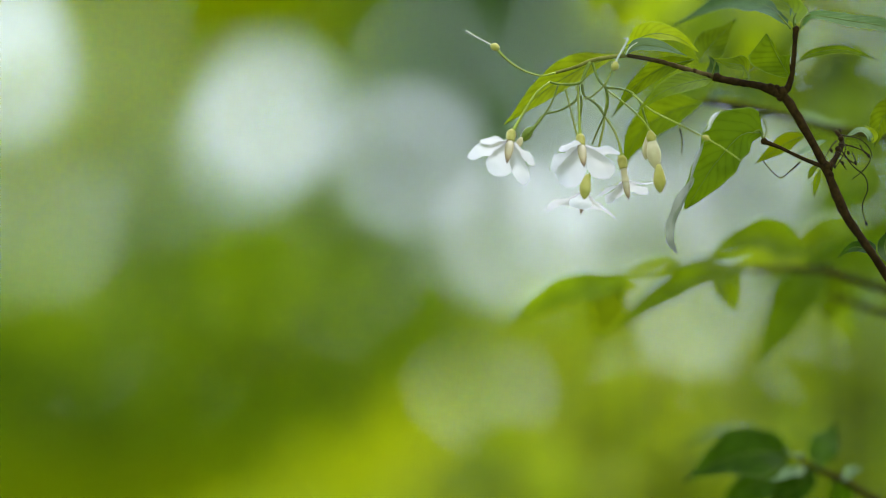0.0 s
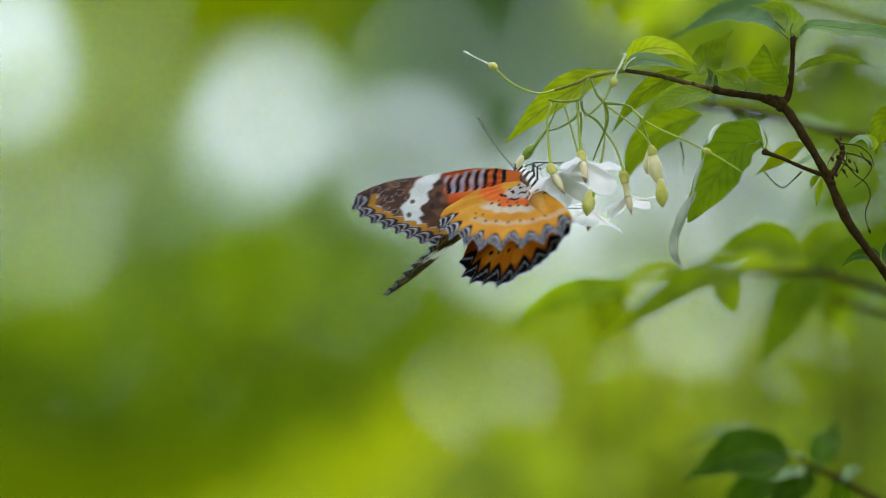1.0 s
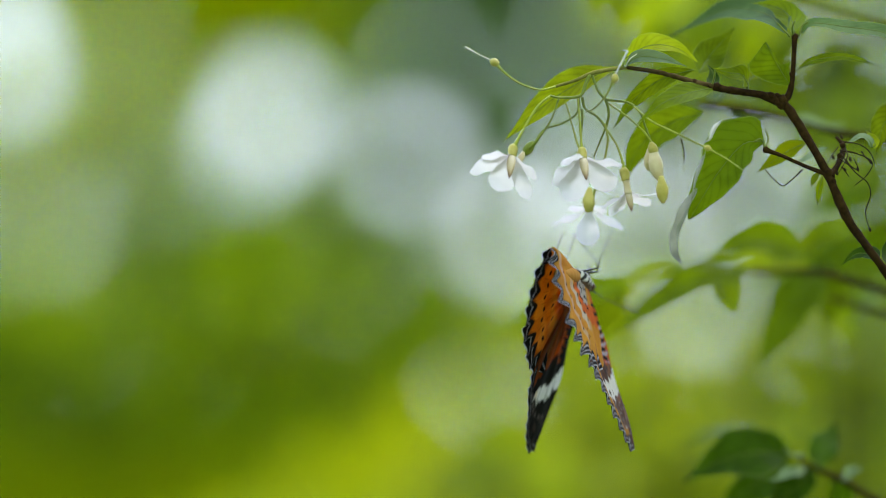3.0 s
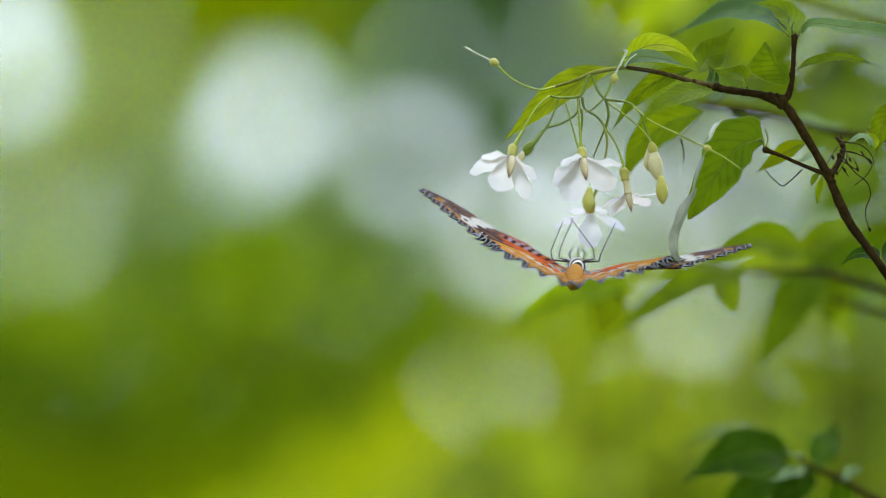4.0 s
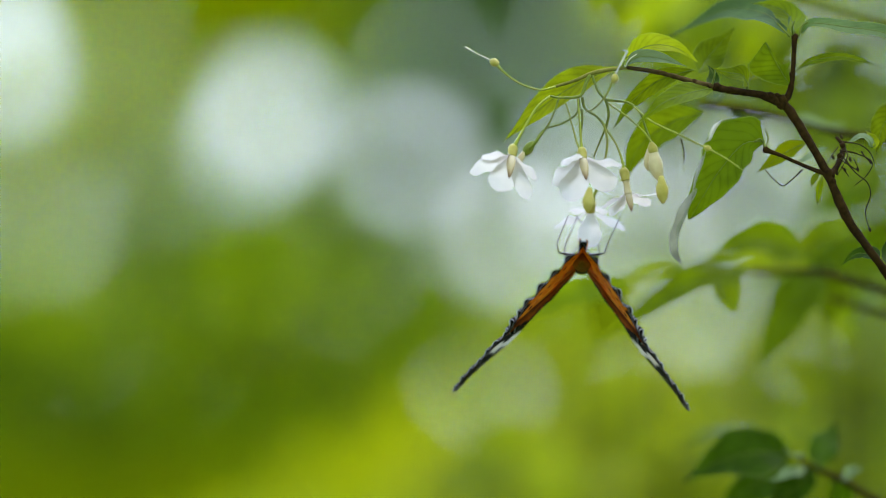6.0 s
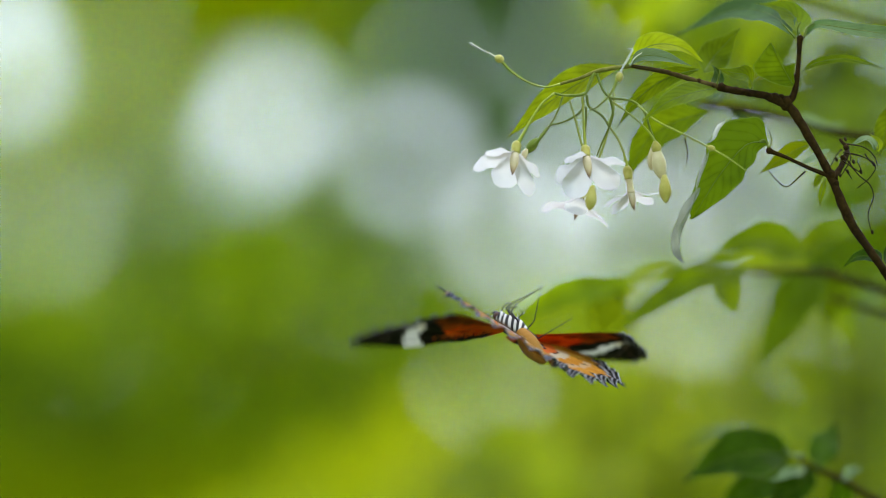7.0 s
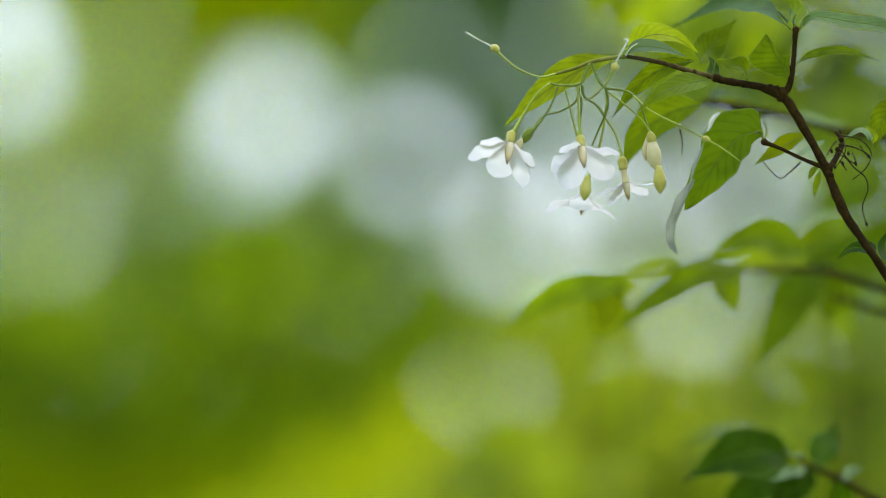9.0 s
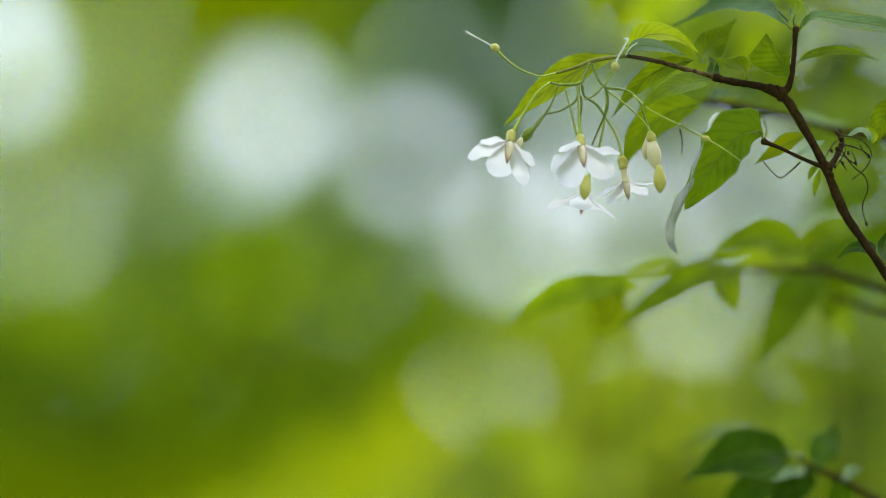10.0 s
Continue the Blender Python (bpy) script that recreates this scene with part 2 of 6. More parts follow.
def tube(bm, pts, radii, n=12, sides=8, rough=0.0):
    line = spline(pts, n)
    rings = []
    for k, p in enumerate(line):
        tan = (line[min(k + 1, n)] - line[max(k - 1, 0)]).normalized()
        ref = Vector((0.3, -1, 0.2)).normalized()
        a = tan.cross(ref).normalized()
        b = tan.cross(a)
        r = value(radii, k / n)
        ring = []
        for j in range(sides):
            ang = 2 * math.pi * j / sides
            rr = r * (1 + rough * noise.noise(p * 400 + Vector((j * 1.7, k * 0.9, 0))))
            ring.append(bm.verts.new(p + rr * (math.cos(ang) * a + math.sin(ang) * b)))
        rings.append(ring)
    for r0, r1 in zip(rings, rings[1:]):
        for j in range(sides):
            bm.faces.new((r0[j], r0[(j + 1) % sides], r1[(j + 1) % sides], r1[j]))
    bm.faces.new(rings[0][::-1])
    bm.faces.new(rings[-1])
    return bm


def blob(bm, centre, axis, length, radius, profile=None, sides=12, rings=10, flat=1.0):
    """A body of turning along axis from centre; profile gives its radius along the way."""
    axis = Vector(axis).normalized()
    a = axis.orthogonal().normalized()
    b = axis.cross(a)
    loops = []
    for k in range(rings + 1):
        t = k / rings
        r = radius * (value(profile, t) if profile else math.sqrt(max(0.0, 1 - (2 * t - 1) ** 2)))
        r = max(r, radius * 0.02)
        c = Vector(centre) + axis * (length * t)
        loops.append([bm.verts.new(c + r * (math.cos(2 * math.pi * j / sides) * a + flat * math.sin(2 * math.pi * j / sides) * b)) for j in range(sides)])
    for r0, r1 in zip(loops, loops[1:]):
        for j in range(sides):
            bm.faces.new((r0[j], r0[(j + 1) % sides], r1[(j + 1) % sides], r1[j]))
    bm.faces.new(loops[0][::-1])
    bm.faces.new(loops[-1])
    return bm


LANCE = (0.06, 0.42, 0.78, 0.97, 1.0, 0.93, 0.78, 0.58, 0.34, 0.14, 0.02)


def blade(bm, pts, half, face=(0, -0.85, 0.5), roll=(0, 0), fold=0.22, wave=0.06, shape=LANCE, n=18, m=8, seed=0.0, other=None):
    """A leaf or petal: a sheet along a midrib, folded along it, with a wavy rim."""
    line = spline(pts, n)
    uvl = bm.loops.layers.uv.verify()
    rows = []
    for k, p in enumerate(line):
        t = k / n
        tan = (line[min(k + 1, n)] - line[max(k - 1, 0)]).normalized()
        side = tan.cross(Vector(face))
        side = side.normalized() if side.length > 1e-4 else tan.orthogonal().normalized()
        turn = Matrix.Rotation(radians(value(roll, t)), 3, tan)
        side = turn @ side
        nrm = side.cross(tan)
        row = []
        for j in range(m + 1):
            v = 2 * j / m - 1
            w = half * value(other if other and v > 0 else shape, t)
            h = fold * w * abs(v) + wave * half * abs(v) * math.sin(t * 11 + seed + (1.3 if v > 0 else 0))
            uneven = 1 + min(0.1, 0.5 * wave) * (math.sin(t * 15 + seed * 3 + 2 * v) + 0.6 * math.sin(t * 31 + seed + 4 * v))
            row.append(bm.verts.new(p + side * (w * v * uneven * (1 - 0.06 * fold)) + nrm * h))
        rows.append(row)
    for k in range(n):
        for j in range(m):
            f = bm.faces.new((rows[k][j], rows[k][j + 1], rows[k + 1][j + 1], rows[k + 1][j]))
            for lp, (a, b) in zip(f.loops, ((k, j), (k, j + 1), (k + 1, j + 1), (k + 1, j))):
                lp[uvl].uv = (a / n, b / m)
    return line


# ---- ground and the far garden ----
def grass_material():
    m, n, l = material("grass")
    f = math_node(n, l, "ADD", math_node(n, l, "MULTIPLY", noise_fac(n, l, 40.0, 6.0), 0.5), math_node(n, l, "MULTIPLY", noise_fac(n, l, 0.6, 3.0), 0.5))
    bs = n["Principled BSDF"]
    l.new(ramp(n, l, f, [(0.3, (0.03, 0.07, 0.01)), (0.7, (0.10, 0.16, 0.02))]), bs.inputs["Base Color"])
    bs.inputs["Roughness"].default_value = 0.9
    return m


def slope(y):
    """The lawn falls away behind the shrub."""
    return -0.13 * max(0.0, y - 2.5)


def ground():
    bm = bmesh.new()
    n = 40
    size = lambda i: math.copysign(abs(2 * i / n - 1) ** 4 * 2500 + abs(2 * i / n - 1) * 30, i - n / 2)
    vs = [[bm.verts.new((size(i), size(j), slope(size(j)) + 0.06 * noise.noise(Vector((size(i) * 0.2, size(j) * 0.2, 0))))) for j in range(n + 1)] for i in range(n + 1)]
    for i in range(n):
        for j in range(n):
            bm.faces.new((vs[i][j], vs[i + 1][j], vs[i + 1][j + 1], vs[i][j + 1]))
    tagged(part("ground", bm, grass_material()), "green lawn falling away under the trees", "lawn", kind="structure")


def leaf_cloud(name, clumps, mat, parent, size, label="", seed=1):
    """Many small pointed leaves round the given places (x, y, z, spread, count): one crown."""
    rng = random.Random(seed)
    verts, faces = [], []
    for x, y, z, r, count in clumps:
        single = isinstance(r, Vector)
        for _ in range(1 if single else count):
            c = Vector((x, y, z)) if single else Vector((x + rng.gauss(0, r), y + rng.gauss(0, r), z + rng.gauss(0, r)))
            d = r if single else Vector((rng.gauss(0, 1), rng.gauss(0, 1), rng.gauss(0, 0.6) - 0.3)).normalized()
            s = d.cross(Vector((rng.gauss(0, 0.6), rng.gauss(0, 0.6), 1))).normalized()
            up = s.cross(d)
            ln = count if single else size * rng.uniform(0.7, 1.25)
            w = ln * 0.21
            i = len(verts)
            verts += [c, c + d * ln * 0.4 + s * w + up * w * 0.3, c + d * ln * 0.42, c + d * ln * 0.4 - s * w + up * w * 0.3, c + d * ln - up * w * 0.4]
            faces += [(i, i + 1, i + 2), (i, i + 2, i + 3), (i + 1, i + 4, i + 2), (i + 2, i + 4, i + 3)]
    me = bpy.data.meshes.new(name)
    me.from_pydata([tuple(v) for v in verts], [], faces)
    me.materials.append(mat)
    ob = new(name, me)
    ob.parent = parent
    if parent is not None:
        ob.location = -parent.location
    return tagged(ob, label, kind="stuff")


def far_tree(base, height, clumps, mats, label, seed, size=0.07, lean=0.0):
    """A tree or tall shrub with a forking trunk and a crown of clumps per leaf colour."""
    tree = new("tree")
    tree.location = base
    tagged(tree, label, "tree", "trees of the garden")
    rng = random.Random(seed)
    bm = bmesh.new()
    tube(bm, [(0, 0, -0.05), (0.05, 0, height * 0.3), (lean * 0.5, 0.05, height * 0.6), (lean, 0, height)], (0.09, 0.07, 0.05, 0.015), 16, 10, 0.3)
    part("trunk", bm, TRUNK, tree)
    for _ in range(7):
        z = height * rng.uniform(0.25, 0.8)
        a = rng.uniform(0, 6.28)
        r = rng.uniform(0.5, 1.0)
        bm = bmesh.new()
        tube(bm, [(lean * z / height, 0, z), (0.5 * r * math.cos(a), 0.5 * r * math.sin(a), z + 0.25), (r * math.cos(a), r * math.sin(a), z + 0.4)], (0.03, 0.018, 0.006), 8, 6, 0.2)
        part("limb", bm, TRUNK, tree)
    for k, (mat, cl) in enumerate(zip(mats, clumps)):
        if cl:
            leaf_cloud("crown", cl, mat, tree, size, seed=seed * 7 + k)
    return tree


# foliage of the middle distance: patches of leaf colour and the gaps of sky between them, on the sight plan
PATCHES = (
    # u, v, reach, colour (0 dark, 1 mid, 2 light, 3 bluish with sky haze)
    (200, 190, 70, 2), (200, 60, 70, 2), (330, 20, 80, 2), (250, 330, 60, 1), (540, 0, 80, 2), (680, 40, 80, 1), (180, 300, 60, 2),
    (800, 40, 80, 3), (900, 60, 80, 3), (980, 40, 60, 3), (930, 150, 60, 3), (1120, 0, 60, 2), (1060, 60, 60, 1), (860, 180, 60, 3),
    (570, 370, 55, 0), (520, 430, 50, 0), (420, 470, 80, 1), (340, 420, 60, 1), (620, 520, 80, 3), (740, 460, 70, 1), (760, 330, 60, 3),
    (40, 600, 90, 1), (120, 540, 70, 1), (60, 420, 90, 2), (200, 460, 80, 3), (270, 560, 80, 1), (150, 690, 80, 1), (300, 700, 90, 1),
    # lighter leaf colour low down stands in for light the upper crown takes
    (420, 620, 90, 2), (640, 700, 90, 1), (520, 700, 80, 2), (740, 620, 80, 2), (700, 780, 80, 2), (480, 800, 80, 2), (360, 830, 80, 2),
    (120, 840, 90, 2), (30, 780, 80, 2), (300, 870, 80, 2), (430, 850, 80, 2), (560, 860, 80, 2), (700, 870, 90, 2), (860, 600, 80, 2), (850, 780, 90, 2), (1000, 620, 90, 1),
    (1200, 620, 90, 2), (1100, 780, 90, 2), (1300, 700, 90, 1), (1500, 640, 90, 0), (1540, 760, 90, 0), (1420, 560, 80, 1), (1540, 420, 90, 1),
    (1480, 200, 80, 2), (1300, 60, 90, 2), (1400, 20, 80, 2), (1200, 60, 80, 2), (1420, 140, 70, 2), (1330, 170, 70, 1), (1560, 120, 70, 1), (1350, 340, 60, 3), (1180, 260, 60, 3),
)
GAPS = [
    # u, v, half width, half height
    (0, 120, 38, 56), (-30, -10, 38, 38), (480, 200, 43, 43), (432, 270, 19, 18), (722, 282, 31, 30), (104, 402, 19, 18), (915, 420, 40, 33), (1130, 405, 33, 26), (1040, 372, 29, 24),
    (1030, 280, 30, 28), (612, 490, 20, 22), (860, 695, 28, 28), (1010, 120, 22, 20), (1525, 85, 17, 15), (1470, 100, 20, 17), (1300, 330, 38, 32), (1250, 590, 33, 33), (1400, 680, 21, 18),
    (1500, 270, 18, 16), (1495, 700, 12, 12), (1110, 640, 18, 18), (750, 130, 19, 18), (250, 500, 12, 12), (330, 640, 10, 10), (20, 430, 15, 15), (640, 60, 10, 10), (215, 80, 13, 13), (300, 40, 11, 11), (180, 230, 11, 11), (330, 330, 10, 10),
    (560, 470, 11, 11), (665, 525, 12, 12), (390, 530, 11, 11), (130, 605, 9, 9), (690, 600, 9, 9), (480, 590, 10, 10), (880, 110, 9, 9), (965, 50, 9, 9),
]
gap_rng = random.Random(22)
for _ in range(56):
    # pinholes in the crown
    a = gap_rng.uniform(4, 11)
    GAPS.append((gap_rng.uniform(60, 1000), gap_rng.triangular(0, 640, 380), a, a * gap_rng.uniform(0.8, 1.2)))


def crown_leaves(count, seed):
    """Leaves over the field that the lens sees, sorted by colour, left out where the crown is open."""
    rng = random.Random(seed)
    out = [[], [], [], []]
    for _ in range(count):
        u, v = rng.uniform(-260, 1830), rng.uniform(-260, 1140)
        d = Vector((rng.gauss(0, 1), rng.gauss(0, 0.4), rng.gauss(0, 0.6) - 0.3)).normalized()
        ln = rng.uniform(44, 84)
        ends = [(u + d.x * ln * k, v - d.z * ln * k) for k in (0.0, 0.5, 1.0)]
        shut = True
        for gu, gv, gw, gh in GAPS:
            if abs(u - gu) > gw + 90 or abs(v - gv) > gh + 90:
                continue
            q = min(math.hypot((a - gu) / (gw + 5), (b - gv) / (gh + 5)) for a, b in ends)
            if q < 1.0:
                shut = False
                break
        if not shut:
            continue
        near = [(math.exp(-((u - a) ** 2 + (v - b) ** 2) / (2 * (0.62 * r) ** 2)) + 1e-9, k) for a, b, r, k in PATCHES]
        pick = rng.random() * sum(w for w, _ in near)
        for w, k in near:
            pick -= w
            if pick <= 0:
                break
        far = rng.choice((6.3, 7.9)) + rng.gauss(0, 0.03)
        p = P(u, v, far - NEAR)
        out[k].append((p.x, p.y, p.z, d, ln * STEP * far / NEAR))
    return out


def garden():
    ground()
    rng = random.Random(5)
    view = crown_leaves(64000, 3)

    def around(n, x0, x1, z0, z1, y0, y1, count):
        """Crown outside the narrow view: fills the rest of the trees."""
        out = []
        while len(out) < n:
            x, y, z = rng.uniform(x0, x1), rng.uniform(y0, y1), rng.uniform(z0, z1)
            if abs(x) < 0.15 * y + 0.3 and 1.3 - 0.09 * y - 0.2 < z < 1.3 + 0.09 * y + 0.2:
                continue
            out.append((x, y, z, 0.16, count))
        return out

    west = lambda cl: [c for c in cl if c[0] < 0]
    east = lambda cl: [c for c in cl if c[0] >= 0]
    mats = [FAR_DARK, FAR_MID, FAR_LIGHT, FAR_BLUE_HAZE]
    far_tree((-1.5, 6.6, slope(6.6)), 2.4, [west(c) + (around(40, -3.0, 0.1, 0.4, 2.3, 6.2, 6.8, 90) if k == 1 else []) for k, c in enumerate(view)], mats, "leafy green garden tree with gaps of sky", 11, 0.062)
    far_tree((1.6, 6.8, slope(6.8)), 2.4, [east(c) + (around(40, -0.1, 3.0, 0.4, 2.3, 6.2, 6.9, 90) if k == 1 else []) for k, c in enumerate(view)], mats, "leafy garden tree with sky haze in its bluish leaf colour", 12, 0.062)
    # trees out of view, added round the lawn to block low sky light
    for k, (x, y, h) in enumerate(((-6.5, 13, 6), (5.8, 14, 7), (-4.6, -3.2, 6.5), (4.4, -3.6, 6.5), (-1.6, -5.2, 7), (1.8, -5.6, 6.5), (-5.6, 0.4, 6.5), (5.4, 0.8, 6.5), (-5.4, 3.6, 6), (5.6, 4.0, 6), (0.2, -6.4, 7.5))):
        r2 = random.Random(40 + k)
        cl = [(x + r2.gauss(0, 1.2), y + r2.gauss(0, 1.0), h * r2.uniform(0.12, 1.0), 0.5, 110) for _ in range(34)]
        if y > 12:
            cl = [c for c in cl if not abs(c[0]) < 0.25 * c[1]]
        far_tree((x, y, slope(y)), h, [cl], [FAR_MID if k % 2 else FAR_DARK], "unseen broad green tree, added to hold back low sky light", 30 + k, 0.16)


garden()


# ---- the young yellow-green shrub standing behind the flowers ----
def leaf_shapes(mat, half, length, n, seed):
    rng = random.Random(seed)
    out = []
    for _ in range(n):
        bm = bmesh.new()
        bend = rng.uniform(-0.25, 0.25)
        blade(bm, [(0, 0, 0), (length * 0.5, bend * length * 0.3, length * 0.06), (length, bend * length, -length * 0.12)], half, (0, 0, 1), (0, rng.uniform(-25, 25)), 0.2, 0.08, n=8, m=4, seed=rng.uniform(0, 6))
        me = bpy.data.meshes.new("leaf")
        bm.to_mesh(me)
        bm.free()
        for p in me.polygons:
            p.use_smooth = True
        me.materials.append(mat)
        out.append(me)
    return out


def back_shrub():
    shrub = new("shrub")
    shrub.location = (0.16, 1.75, 0)
    tagged(shrub, "young shrub with yellow-green leaves on thin twigs", "shrub")
    rng = random.Random(8)
    young = leaf_shapes(LEAF_BACK, 0.011, 0.044, 5, 1)
    green = leaf_shapes(LEAF_MIDDLE, 0.011, 0.046, 4, 2)
    dark = leaf_shapes(LEAF, 0.011, 0.046, 3, 4)
    stems = []
    for k, (u, v, d) in enumerate(((1180, 690, 0.5), (1010, 700, 0.6), (820, 850, 0.7), (1330, 740, 0.5), (1480, 700, 0.5), (620, 890, 0.8), (500, 900, 0.85), (1060, 640, 0.6), (1150, 570, 0.6), (1330, 660, 0.55),
                                   (900, 860, 0.6), (1540, 850, 0.5), (1400, 830, 0.5), (740, 830, 0.7), (1120, 860, 0.45), (1290, 860, 0.45), (950, 640, 0.7), (1520, 590, 0.5), (1440, 600, 0.5), (1000, 580, 0.7))):
        tip = P(u, v, d) - shrub.location
        mid = tip * 0.6 + Vector((0.02 * math.sin(k * 2.1), 0.03 * math.cos(k), 0))
        bm = bmesh.new()
        tube(bm, [(0.02 * math.cos(k), 0.02 * math.sin(k), -0.03), mid, tip], (0.006, 0.004, 0.0012), 14, 6, 0.2)
        part("stem", bm, BARK, shrub)
        stems.append((u, v, d))
    windows = ((1246, 570, 52, 72), (865, 700, 66, 62), (1108, 645, 34, 34), (1400, 685, 50, 36), (1490, 710, 20, 20), (1000, 545, 90, 60))
    made = 0
    while made < 330:
        u, v = rng.uniform(380, 1640), rng.uniform(480, 960)
        top = value((980, 920, 850, 730, 610, 570, 540, 520, 500), (u - 380) / 1260)
        if v < top + rng.uniform(0, 60) or rng.random() > 0.45 + 0.55 * (v - top) / 200:
            continue
        a = rng.uniform(0, 6.28)
        if any(math.hypot((u + q * math.cos(a) - x) / w, (v + q * math.sin(a) * 0.6 - y) / h) < 1 for q in (0, 60, 115) for x, y, w, h in windows):
            continue
        d = min(stems, key=lambda st: abs(st[0] - u) + abs(st[1] - v))[2] + 0.15 + rng.gauss(0, 0.06)
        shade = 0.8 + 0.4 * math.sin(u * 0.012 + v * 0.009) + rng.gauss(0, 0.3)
        # shading to the right is put in by picking darker leaf colours
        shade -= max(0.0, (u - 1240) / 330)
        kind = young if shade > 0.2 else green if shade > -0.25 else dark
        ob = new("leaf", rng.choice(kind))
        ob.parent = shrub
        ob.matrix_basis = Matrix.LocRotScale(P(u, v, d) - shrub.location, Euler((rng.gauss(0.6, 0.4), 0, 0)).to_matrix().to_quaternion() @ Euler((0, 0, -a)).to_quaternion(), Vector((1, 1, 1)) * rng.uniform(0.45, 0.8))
        made += 1
    low = []
    for _ in range(500):
        q = P(rng.uniform(560, 1640), rng.triangular(980, 3200, 1050), rng.gauss(0.58, 0.06))
        low.append((q.x, q.y, q.z, Vector((rng.gauss(0, 1), rng.gauss(0, 0.6), rng.gauss(0, 0.5))).normalized(), 0.044))
    leaf_cloud("lower_leaves", low, FAR_YELLOW, shrub, 0.04, seed=5)


def hedge():
    """A row of young yellow-green bushes some way behind, in open light."""
    rng = random.Random(31)
    windows = ((1246, 570, 42, 64), (865, 700, 41, 39), (1108, 645, 22, 22), (1398, 680, 34, 24), (930, 500, 90, 50))
    for x0, u0, u1 in ((-0.10, 300, 980), (0.22, 880, 1760)):
        bush = new("shrub")
        bush.location = (x0, 2.9, slope(2.9))
        tagged(bush, "low yellow-green bush in open light", "shrub", "bushes behind the flowers")
        leaves = []
        while len(leaves) < 1150:
            u, v = rng.uniform(u0, u1), rng.uniform(500, 1250)
            top = value((1010, 930, 850, 690, 560, 520, 530, 540, 540), (u - 300) / 1460)
            if v < top + rng.gauss(10, 22):
                continue
            d = Vector((rng.gauss(0, 1), rng.gauss(0, 0.6), rng.gauss(0, 0.5) + 0.1)).normalized()
            ln = 0.042 * rng.uniform(0.7, 1.2)
            if any(math.hypot((u + q * d.x - a) / w, (v - q * d.z - b) / h) < 1 for q in (0, 55, 110) for a, b, w, h in windows):
                continue
            p = P(u, v, 1.73 + rng.gauss(0, 0.05))
            leaves.append((p.x, p.y, p.z, d, ln))
        # leaves further right get the darker colour as painted shade
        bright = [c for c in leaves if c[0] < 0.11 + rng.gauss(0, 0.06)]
        for _ in range(700):
            # the bush goes on below the view
            q = P(rng.uniform(u0, u1), rng.triangular(1250, 2900, 1300), 1.73 + rng.gauss(0, 0.08))
            bright.append((q.x, q.y, q.z, Vector((rng.gauss(0, 1), rng.gauss(0, 0.6), rng.gauss(0, 0.5))).normalized(), 0.042))
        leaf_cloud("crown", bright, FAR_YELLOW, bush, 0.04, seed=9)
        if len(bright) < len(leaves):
            leaf_cloud("crown", [c for c in leaves if c not in bright], FAR_OLIVE_SHADED, bush, 0.04, seed=10)
        for k in range(9):
            u = u0 + (u1 - u0) * (k + 0.5) / 9
            tip = P(u, value((1030, 930, 860, 780, 700, 660, 650, 640, 640), (u - 300) / 1460) + 40, 1.73) - bush.location
            bm = bmesh.new()
            tube(bm, [(0.01 * math.cos(k), 0.01 * math.sin(k), -0.03), tip * 0.55 + Vector((0.01 * math.sin(k * 2.0), 0.01, 0)), tip], (0.006, 0.004, 0.001), 10, 6, 0.2)
            part("stem", bm, BARK, bush)

    # a thin tall bush on the other side, mostly gaps
    bush = new("shrub")
    bush.location = (-0.35, 3.6, slope(3.6))
    tagged(bush, "thin bush with scattered leaves, shade put into their dark green", "shrub", "bushes behind the flowers")
    # most leaves take the shade colour, which darkens this part of the view
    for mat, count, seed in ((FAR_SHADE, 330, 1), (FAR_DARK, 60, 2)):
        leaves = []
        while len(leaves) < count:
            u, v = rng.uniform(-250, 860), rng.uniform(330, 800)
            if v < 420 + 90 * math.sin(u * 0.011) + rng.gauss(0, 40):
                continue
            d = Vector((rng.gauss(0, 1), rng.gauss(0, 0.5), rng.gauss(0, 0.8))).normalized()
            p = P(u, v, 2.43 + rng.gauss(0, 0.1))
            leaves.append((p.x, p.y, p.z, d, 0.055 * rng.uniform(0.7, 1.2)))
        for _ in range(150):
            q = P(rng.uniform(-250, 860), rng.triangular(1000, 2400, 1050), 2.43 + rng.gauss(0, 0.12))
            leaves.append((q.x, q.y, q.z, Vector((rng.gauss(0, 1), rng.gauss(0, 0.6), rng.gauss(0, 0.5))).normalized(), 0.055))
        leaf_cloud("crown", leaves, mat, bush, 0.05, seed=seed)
    for k in range(9):
        tip = P(-200 + 115 * k, 470 + 60 * (k % 3), 2.43) - bush.location
        bm = bmesh.new()
        tube(bm, [(0.01 * math.cos(k), 0.01 * math.sin(k), -0.03), tip * 0.55 + Vector((0.01 * math.sin(k * 2.0), 0.01, 0)), tip], (0.006, 0.004, 0.001), 10, 6, 0.2)
        part("stem", bm, BARK, bush)


hedge()


back_shrub()


